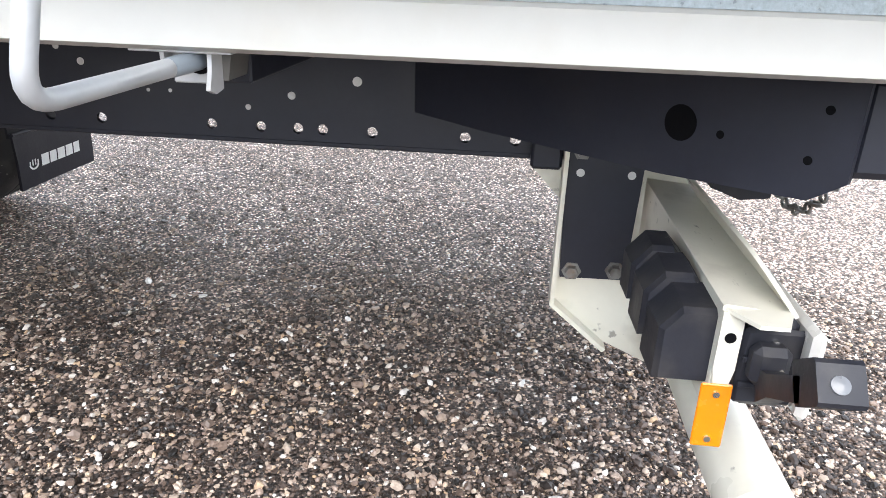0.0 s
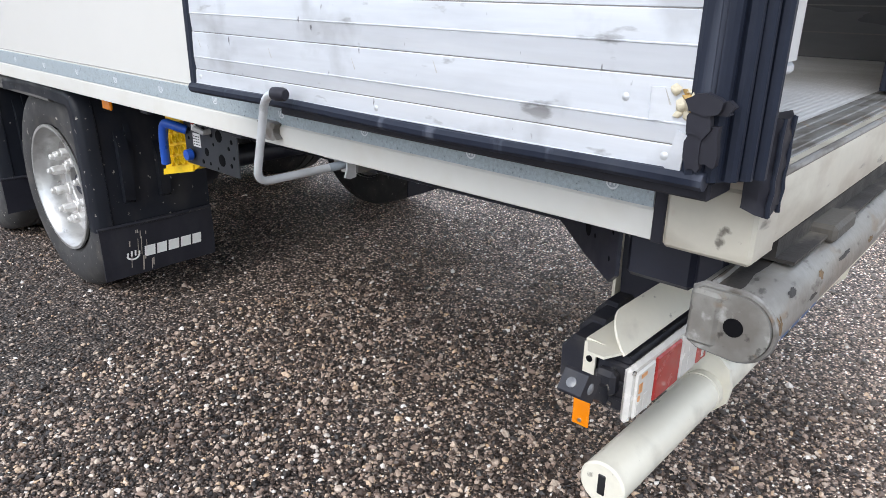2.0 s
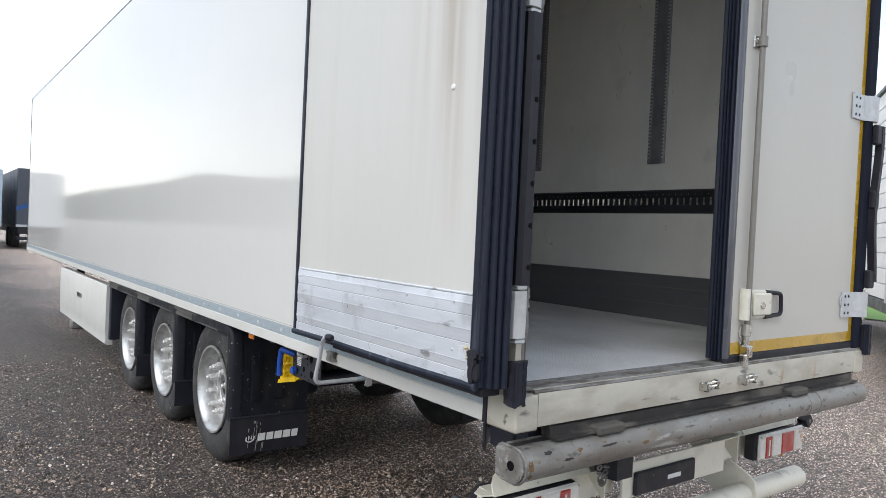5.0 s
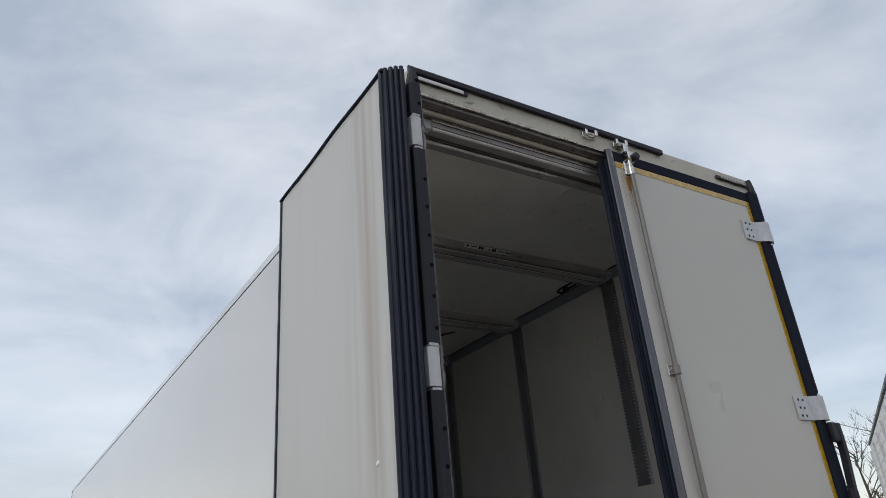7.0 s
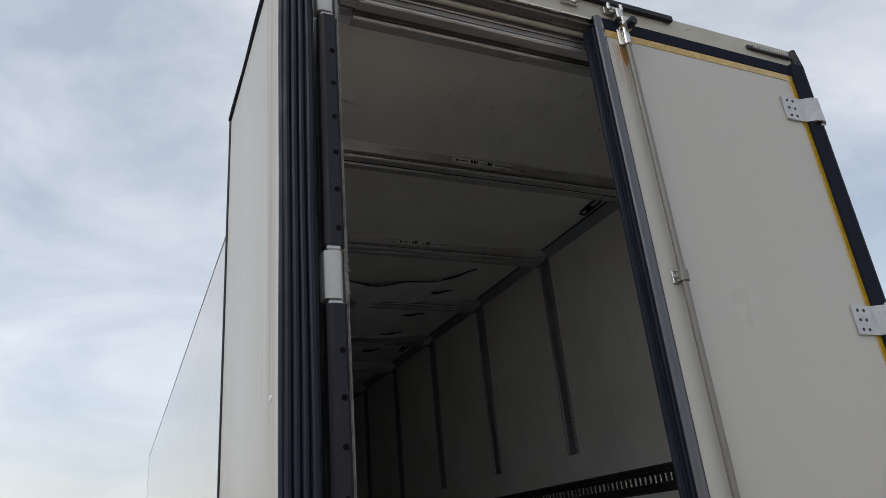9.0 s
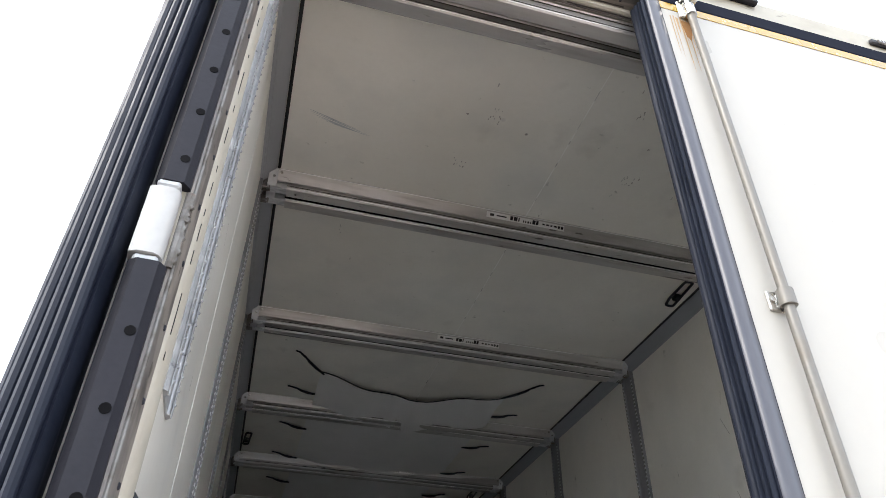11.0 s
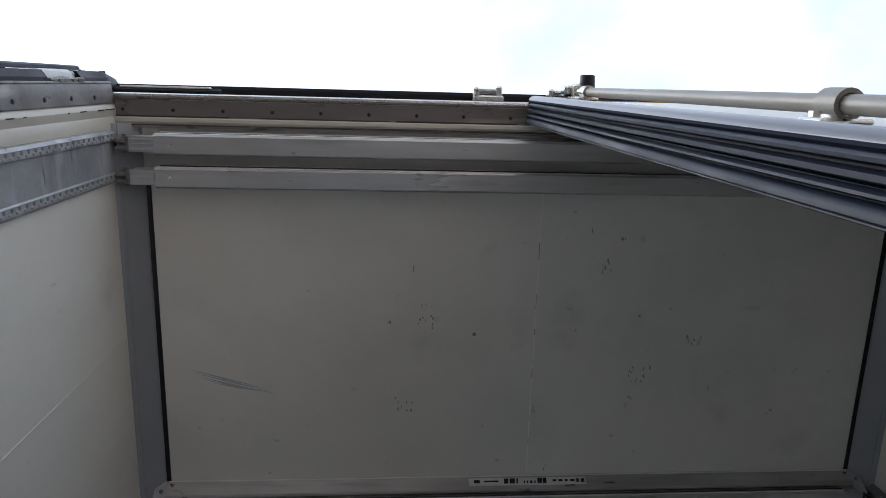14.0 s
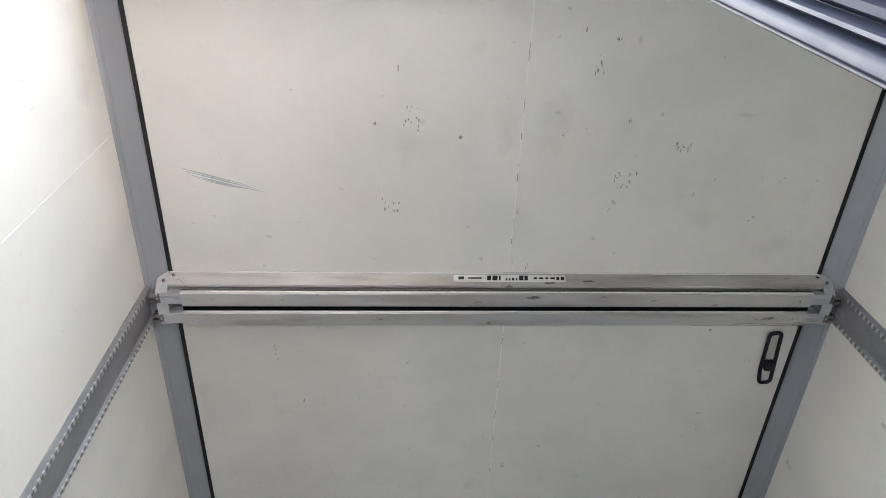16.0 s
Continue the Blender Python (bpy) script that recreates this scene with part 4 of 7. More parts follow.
# holders over each bay with a small notice
for i, y0 in enumerate(BAY):
    y1 = y0 - 0.078
    h = part("beam_holder", Mesh().prism([(y1 - 0.022, ZC), (y1 - 0.023, ZC - 0.003), (y1 - 0.020, ZC - 0.006), (y1 - 0.004, ZC - 0.048), (y1 - 0.001, ZC - 0.053), (y1 + 0.007, ZC - 0.054), (y1 + 0.012, ZC - 0.05), (y1 + 0.012, ZC)], "x", -1.165, 1.165),
             BEAM, trailer, "aluminium ceiling holder with a printed notice")
    part("holder_edge", Mesh().tube([(-1.164, y1 - 0.021, ZC - 0.004), (1.164, y1 - 0.021, ZC - 0.004)], 0.0026, 6), LIPGLINT, h, "upper holder edge with painted glint")
    for s in (-1, 1):
        part("end_plate", Mesh().prism([(y1 - 0.022, ZC - 0.001), (y1 - 0.020, ZC - 0.012), (y1 + 0.026, ZC - 0.075), (y1 + 0.15, ZC - 0.075), (y1 + 0.15, ZC - 0.001)], "x", s * 1.166, s * 1.205), GALV, h, "galvanised end plate")
        for u, v in ((0.0, -0.02), (0.0, -0.04)):
            part("bolt", Mesh().cyl((s * (1.150 + 0.03 * (v < -0.03)), y1 - 0.002 - 0.4 * (v + 0.048), ZC + v), (s * (1.150 + 0.03 * (v < -0.03)), y1 - 0.009 - 0.4 * (v + 0.048), ZC + v), 0.006, 8), CHROME, h)
    # black fills added for the shade above and between the stowed beams
    part("holder_base", Mesh().box(-1.19, 1.19, y1 + 0.0125, y1 + 0.152, ZC - 0.014, ZC - 0.001, 0.002), VOID, h, "black sheet for shade inside the holder")
    part("gap_filler", Mesh().box(-1.12, 1.12, y0 - 0.0035, y0 + 0.0175, ZC - 0.072, ZC - 0.0145, 0.002), VOID, h, "black block for shade between the beams")
    x0 = (-0.18, -0.09, -0.06, -0.04)[min(i, 3)]
    lean = lambda v, d: y1 - 0.004 - (v - ZC + 0.048) * 0.381 - d      # the plate's slope
    notice = part("notice", Mesh().prism([(lean(ZC - 0.040, 0), ZC - 0.040), (lean(ZC - 0.040, 0.0022), ZC - 0.040), (lean(ZC - 0.014, 0.0022), ZC - 0.014), (lean(ZC - 0.014, 0), ZC - 0.014)], "x", x0, x0 + 0.40), WHITEMARK, h, "white printed notice strip")
    m = marks(Mesh(), x0 + 0.016, ZC - 0.033, (0.020,), 0.012, 0.01, lambda u, v: (u, lean(v, 0.0030), v))
    m = marks(m, x0 + 0.050, ZC - 0.030, (0.050,), 0.006, 0.01, lambda u, v: (u, lean(v, 0.0030), v))
    m = marks(m, x0 + 0.118, ZC - 0.036, (0.014, 0.018, 0.006), 0.019, 0.005, lambda u, v: (u, lean(v, 0.0030), v))
    m = marks(m, x0 + 0.185, ZC - 0.036, (0.005, 0.005, 0.008, 0.005), 0.010, 0.006, lambda u, v: (u, lean(v, 0.0030), v))
    m = marks(m, x0 + 0.232, ZC - 0.036, (0.016, 0.012), 0.020, 0.003, lambda u, v: (u, lean(v, 0.0030), v))
    m = marks(m, x0 + 0.285, ZC - 0.031, (0.012, 0.014, 0.010, 0.016), 0.008, 0.008, lambda u, v: (u, lean(v, 0.0030), v))
    part("printed_bars", marks(m, x0 + 0.366, ZC - 0.035, (0.010, 0.012), 0.014, 0.006, lambda u, v: (u, lean(v, 0.0030), v)), DIRTSHADE if i > 1 else DARKMARK, notice, kind="stuff")


# load beams: a bright hollow profile with telescopic ends and steel hooks
def load_beam(y0, z1, first=None):
    """y0: the beam's near edge, z1: its top."""
    if first:
        return copy_thing(first, pose(0, y0, z1))
    b = thing("load_beam", "aluminium double-deck load beam stowed under the ceiling", "load beam", "beams under the ceiling", at=(0, y0, z1))
    part("profile", Mesh().prism([(0.002, 0), (0, -0.006), (0, -0.012), (0.004, -0.015), (0.004, -0.05), (0.0, -0.053), (0.0, -0.060), (0.006, -0.066), (0.054, -0.066), (0.060, -0.060), (0.060, -0.053),
                                  (0.056, -0.05), (0.056, -0.015), (0.060, -0.012), (0.060, -0.006), (0.058, 0)], "x", -1.118, 1.118), BEAM, b, "dull aluminium profile")
    # lip glint painted as pale tubes, grooves as dark ones
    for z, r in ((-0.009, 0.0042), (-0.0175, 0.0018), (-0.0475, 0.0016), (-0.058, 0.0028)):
        part("profile_lip", Mesh().tube([(-1.1175, 0.0006, z), (1.1175, 0.0006, z)], r, 10), GROOVE if r < 0.002 else LIPGLINT, b, "dark groove" if r < 0.002 else "aluminium lip with painted glint")
    for s in (-1, 1):
        part("sliding_end", Mesh().prism([(0.008, -0.006), (0.008, -0.02), (0.012, -0.023), (0.012, -0.035), (0.008, -0.038), (0.008, -0.058), (0.052, -0.058), (0.052, -0.006)], "x", s * 1.112, s * 1.190), GALV, b, "telescopic steel end")
        hook = Mesh().box(s * 1.188, s * 1.200, 0.010, 0.050, -0.060, -0.004, 0.003)
        hook.box(s * 1.198, s * 1.226, 0.016, 0.026, -0.066, -0.050, 0.002).box(s * 1.198, s * 1.226, 0.036, 0.046, -0.066, -0.050, 0.002)
        hook.box(s * 1.198, s * 1.222, 0.014, 0.048, -0.030, -0.012, 0.002).box(s * 1.212, s * 1.2255, 0.016, 0.046, -0.050, -0.012, 0.002)
        hook.cyl((s * 1.206, 0.004, -0.042), (s * 1.206, 0.056, -0.042), 0.006, 8)
        part("hook", hook, OLDSTEEL, b, "small steel locking hook")
        for k in range(3):
            part("sleeve_ridge", Mesh().box(s * 1.120, s * 1.189, 0.014 + 0.014 * k, 0.020 + 0.014 * k, -0.0605, -0.0575, 0.001), GALV, b)
        part("screw", Mesh().cyl((s * 1.075, 0.030, -0.0665), (s * 1.075, 0.030, -0.0685), 0.006, 10), CHROME, b)
    return b


beam0 = load_beam(0.125, ZC - 0.012)
load_beam(0.218, ZC - 0.020, beam0)
for y0 in BAY:
    load_beam(y0 - 0.064, ZC - 0.016, beam0)
    load_beam(y0 + 0.018, ZC - 0.016, beam0)


# ---------------------------------------------------------------- fabric air duct under the ceiling
def air_duct():
    d = thing("air_duct", "pale grey fabric air duct strapped under the ceiling", "air duct", at=(-0.045, 3.195, ZC))
    rows = []
    for i in range(40):
        row = []
        for j in range(25):
            u = -1 + j / 12
            v = i / 39
            y0 = 0.195 * (1 - abs(u) ** 1.05)
            y = y0 * (1 - v) + v * 8.6
            x = 0.66 * u
            z = -0.010 - 0.022 * (1 - u * u) - 0.012 * math.sin(9 * u + 5 * v) * (1 - v) ** 2 - 0.02 * (0.5 + 0.5 * math.cos(2 * math.pi * y / 0.6)) * (1 - abs(u)) - 0.04 * (abs(y - 0.5) < 0.12)
            row.append((x, y, z))
        rows.append(row)
    m = Mesh().grid(rows)
    m.grid([[(x, y, z + 0.003) for x, y, z in row] for row in rows])
    part("fabric", m, CLOTH, d, smooth=80)
    hem = [(x, y - 0.001, z - 0.001) for x, y, z in rows[0]]
    part("hem", Mesh().tube(hem, 0.004, 6), DARKMARK, d, "dark stitched hem")
    k = 0
    while k < 7:
        y = 0.02 + 0.33 * k if k < 2 else 0.35 + 0.66 * (k - 1)
        for s in (-1, 1):
            lead = -0.22 if k == 0 else -0.05
            m = Mesh().tube([(s * 0.64, y, -0.014), (s * 0.71, y + lead * 0.45, -0.020), (s * 0.76, y + lead * 0.75, -0.016), (s * 0.80, y + lead, -0.004)], [0.006, 0.010, 0.009, 0.005], 6)
            m.tube([(s * 0.79, y + lead * 0.9, -0.006), (s * 0.83, y + lead * 1.15, -0.003), (s * 0.86, y + lead * 1.2, 0.0)], 0.007, 6)
            part("strap", m, RUBBER, d, "black elastic strap")
        k += 1


air_duct()


def ceiling_hook(x, y, s):
    h = thing("strap_loop", "black loop strap hanging beside the ceiling profile", "strap", "ceiling loops", at=(x, y, ZC))
    loop = bent([(0.0, 0.02, -0.004), (-0.012 * s, -0.16, -0.014), (0.030 * s, -0.17, -0.018), (0.045 * s, 0.07, -0.022), (0.004 * s, 0.08, -0.016), (0.0, 0.02, -0.004)], 0.015, 4)
    part("loop", Mesh().tube(loop, 0.0075, 8), RUBBER, h)
    part("clip", Mesh().box(0.005 * s, 0.045 * s, -0.03, 0.015, -0.028, -0.001, 0.005), PLASTIC, h, "black plastic clip")


ceiling_hook(1.060, 1.68, 1)
ceiling_hook(-1.105, 4.58, -1)
ceiling_hook(1.035, 5.4, 1)

# scuffs and small stains on the ceiling and the walls
scuffs = [(-1.095, 0.862, 0.25, 0.070), (-1.080, 0.874, 0.27, 0.072), (-1.07, 0.886, 0.25, 0.064), (-1.05, 0.898, 0.24, 0.052), (-1.01, 0.912, 0.16, 0.03)]
for i, (x, y, ln, sl) in enumerate(scuffs):
    zz = ZC - 0.0010 - 0.00015 * i
    part("scuff", Mesh().add([(x, y, zz), (x + ln * 0.4, y + sl * 0.4 - 0.002, zz), (x + ln, y + sl, zz), (x + ln * 0.5, y + sl * 0.5 + 0.004, zz)], [(0, 1, 2, 3)]), BLUESCUFF, ceiling_ob, "faint blue-grey scuff")
rs = random.Random(4)
# footprint-like prints, drips and specks
for cx, cy, n, w, h in ((0.375, 0.895, 12, 0.055, 0.05), (0.405, 0.86, 4, 0.02, 0.02), (0.55, 0.775, 10, 0.05, 0.03), (-0.335, 0.69, 12, 0.05, 0.07), (-0.457, 0.711, 3, 0.02, 0.01), (0.288, 0.43, 4, 0.015, 0.02),
                        (0.243, 0.515, 7, 0.03, 0.05), (0.188, 0.40, 2, 0.01, 0.01), (0.152, 0.733, 2, 0.01, 0.01), (0.367, 0.684, 2, 0.012, 0.012), (0.078, 1.229, 2, 0.01, 0.015), (0.345, 1.003, 2, 0.01, 0.01),
                        (-0.404, 0.981, 9, 0.05, 0.06), (0.622, 0.944, 2, 0.01, 0.01), (-0.374, 0.533, 2, 0.01, 0.01), (0.849, 1.03, 3, 0.02, 0.02), (-0.83, 1.61, 4, 0.012, 0.06), (-0.743, 1.857, 2, 0.01, 0.02), (0.82, 1.51, 3, 0.02, 0.02)):
    for k in range(n):
        x, y = cx + rs.uniform(-w, w) * 0.6, cy + rs.uniform(-h, h) * 0.6
        a, b, zz = rs.uniform(0.0014, 0.0040), rs.uniform(0.0030, 0.0085), ZC - 0.0011 - 0.00006 * k
        oval = [(x + a * rs.uniform(0.6, 1.1) * math.cos(q), y + b * rs.uniform(0.6, 1.1) * math.sin(q), zz) for q in (2 * math.pi * j / 9 for j in range(9))]
        part("dirt_spot", Mesh().add(oval, [tuple(range(9))]), SPECK if k % 3 else SCUFF, ceiling_ob)
for k, (x, y, a, b) in enumerate(((0.535, 0.770, 0.014, 0.030), (0.575, 0.772, 0.011, 0.030), (0.352, 0.430, 0.012, 0.018), (-0.30, 0.70, 0.02, 0.02), (0.74, 0.66, 0.05, 0.012))):
    for j in range(4):      # soft smudges, built up in thin layers
        f = 1.0 - 0.2 * j
        oval = [(x + a * f * rs.uniform(0.7, 1.1) * math.cos(q), y + b * f * rs.uniform(0.7, 1.1) * math.sin(q), ZC - 0.0009 - 0.00008 * j) for q in (2 * math.pi * i / 14 for i in range(14))]
        part("smudge", Mesh().add(oval, [tuple(range(14))]), SMUDGE[j], ceiling_ob)
part("dirt_spot", Mesh().lathe([(0, 0), (0.004, 0), (0.0065, -0.0005)], (-0.178, 0.749, ZC - 0.001), "z", 10), SPECK, ceiling_ob)
for s in (-1, 1):
    m = Mesh()
    for _ in range(26):
        y, z = rs.uniform(0.3, 6.0), rs.uniform(1.6, 3.4)
        ln, lean = rs.uniform(0.02, 0.11), rs.uniform(-0.5, 0.5)
        m.add([(s * (WI - 0.0012), y, z), (s * (WI - 0.0012), y + 0.004, z), (s * (WI - 0.0012), y + 0.004 + ln * lean, z + ln), (s * (WI - 0.0012), y + 0.001 + ln * lean, z + ln)], [(0, 1, 2, 3)])
    part("wall_scuffs", m, WALLSCUFF, wall_left if s < 0 else wall_right, kind="stuff")


# warning triangles low on the wall
def warning_sign(y, z):
    s = part("warning_sign", Mesh().prism([(y - 0.065, z), (y + 0.065, z), (y, z + 0.113)], "x", WI - 0.0035, WI - 0.0005), DARKMARK, trailer, "yellow triangular warning sticker with black border")
    part("sign_face", Mesh().prism([(y - 0.052, z + 0.008), (y + 0.052, z + 0.008), (y, z + 0.098)], "x", WI - 0.0050, WI - 0.003), SIGN, s)
    m = Mesh()
    for u0, u1, v0, v1 in ((-0.028, 0.012, 0.020, 0.030), (-0.024, -0.014, 0.030, 0.040), (0.012, 0.026, 0.016, 0.024)):
        m.box(WI - 0.0065, WI - 0.0045, y + u0, y + u1, z + v0, z + v1)
    part("pictogram", m, DARKMARK, s)


warning_sign(0.693, 1.512)
warning_sign(0.535, 1.512)

# ---------------------------------------------------------------- rear portal
portal = part("rear_frame", Mesh().prism([(-1.30, 3.912), (1.30, 3.912), (1.30, 4.040), (-1.30, 4.040)], "y", 0.016, 0.099), CREAM, trailer, "cream rear door frame, weathered")
part("header_step", Mesh().prism([(0.034, 3.890), (0.034, 3.911), (0.112, 3.911), (0.112, 3.866), (0.102, 3.866), (0.094, 3.880), (0.078, 3.890)], "x", -1.245, 1.245), HEADER, portal, "brown-grey worn inner header strip")
part("header_lip", Mesh().tube([(-1.245, 0.094, 3.877), (1.245, 0.094, 3.877)], 0.012, 8), CREAM, portal)
rh = random.Random(44)
for yy, zz in ((0.080, 3.8870), (0.0865, 3.8815), (0.1035, 3.8655)):
    x = -1.24
    while x < 1.2:      # broken dark joints
        x1 = min(1.24, x + rh.uniform(0.12, 0.6))
        part("header_groove", Mesh().tube([(x, yy, zz), (x1, yy, zz)], rh.uniform(0.0012, 0.0024), 6), GROOVE, portal)
        x = x1 + rh.uniform(0.0, 0.10)
part("header_edge", Mesh().tube([(-1.28, 0.024, 3.914), (1.28, 0.024, 3.914)], 0.009, 8), CHROME, portal)
for i in range(18):
    part("bolt", Mesh().lathe([(0, -0.003), (0.0035, -0.003), (0.0055, 0)], (-1.225 + i * 0.1415, 0.062, 3.890), "z", 8), BLACK, portal)
for s in (-1, 1):
    post = part("rear_post", Mesh().prism([(s * 1.301, -0.012), (s * 1.268, -0.012), (s * 1.262, -0.004), (s * 1.256, 0.046), (s * 1.248, 0.052), (s * 1.243, 0.062), (s * 1.246, 0.082), (s * 1.241, 0.090), (s * 1.238, 0.116), (s * 1.301, 0.116)], "z", ZB, 3.913), POSTCREAM, portal,
                "cream rear corner post")
    strip = part("post_strip", Mesh().prism([(s * 1.275, -0.0135), (s * 1.264, -0.0135), (s * 1.258, -0.010), (s * 1.255, -0.003), (s * 1.253, 0.012), (s * 1.250, 0.045), (s * 1.262, 0.047)], "z", 1.24, 3.90), HEADER, portal, "brown-grey metal strip in the jamb")
    part("strip_edge", Mesh().tube([(s * 1.2595, -0.0105, 1.24), (s * 1.2595, -0.0105, 3.90)], 0.0042, 8), OLDSTEEL, strip, "rubbed bright edge of the strip")
    for i in range(18):
        z = 1.36 + 0.1415 * i
        part("bolt", Mesh().lathe([(0, -s * 0.003), (0.0045, -s * 0.003), (0.0070, 0)], (s * 1.2515, 0.028, z), "x", 8), BLACK, strip)
    if s < 0:
        rs = random.Random(8)
        for i in range(34):
            z = 2.2 + 1.65 * rs.random()
            part("scrape", Mesh().box(-1.2445, -1.2422, 0.0605, 0.0630 + 0.0015 * rs.random(), z, z + 0.01 + 0.05 * rs.random() ** 2), DARKMARK, post)
part("rear_sill", Mesh().prism([(-0.012, ZB), (-0.028, ZB + 0.004), (-0.030, 1.172), (-0.024, 1.186), (-0.010, 1.190), (0.06, 1.188), (0.06, ZB)], "x", -1.199, 1.199), SILLCREAM, portal, "cream rear sill, scratched and stained")
part("sill_lip", Mesh().tube([(-1.215, -0.020, 1.184), (1.215, -0.020, 1.184)], 0.008, 8), OLDSTEEL, portal)
part("threshold", Mesh().box(-1.23, 1.23, 0.0, 0.10, 1.184, 1.1925, 0.002), OLDSTEEL, portal, "worn metal threshold plate")
for k in range(3):
    part("threshold_rib", Mesh().box(-1.22, 1.22, 0.012 + k * 0.03, 0.024 + k * 0.03, 1.191, 1.1955, 0.002), OLDSTEEL, portal)
for s in (-1, 1):
    part("corner_casting", Mesh().box(s * 1.306, s * 1.20, -0.034, 0.1155, ZB - 0.007, 1.178, 0.006), SILLCREAM, portal, "cream square corner block")
gut = Mesh().prism([(0.016, 4.012), (0.000, 4.008), (-0.008, 4.012), (-0.008, 4.036), (0.004, 4.052), (0.016, 4.054)], "x", -1.306, 0.452)
part("rain_gutter", gut, RUBBER, portal, "black rubber rain strip over the door")
for x0, x1, name in ((-1.262, -0.995, CLEARLENS), (0.98, 1.235, OLDSTEEL)):
    lamp = part("marker_lamp_bar", Mesh().box(x0 - 0.03, x1 + 0.03, 0.000, 0.016, 3.972, 4.000, 0.006), PLASTIC, portal, "slim marker lamp in a black holder")
    part("lens", Mesh().box(x0, x1, -0.005, 0.002, 3.975, 3.997, 0.003), name, lamp)
    for i in range(16 if x0 > 0 else 0):
        u = x0 + (x1 - x0) * (i + 0.5) / 16
        part("led", Mesh().box(u - 0.0045, u + 0.0045, -0.0065, -0.0045, 3.981, 3.991, 0.001), GALV, lamp)


# catches that take the locking bars
def catch(x, z, dy):
    c = part("bar_catch", Mesh().box(x - 0.035, x + 0.06, -0.045 + dy, -0.026 + dy, z - 0.018, z + 0.018, 0.004), CHROME, portal, "stainless locking catch")
    part("catch_claw", Mesh().box(x - 0.034, x - 0.016, -0.070 + dy, -0.040 + dy, z - 0.018, z + 0.022, 0.005), CHROME, c)
    part("catch_claw", Mesh().box(x + 0.036, x + 0.056, -0.074 + dy, -0.040 + dy, z - 0.012, z + 0.028, 0.005), CHROME, c)
    part("pin", Mesh().cyl((x - 0.03, -0.058 + dy, z), (x + 0.045, -0.058 + dy, z), 0.008, 10), CHROME, c)


for x in (-0.165, 0.070):
    catch(x, 3.975, 0.043)
for x in (-0.22, 0.075):
    catch(x, 1.118, 0.0)

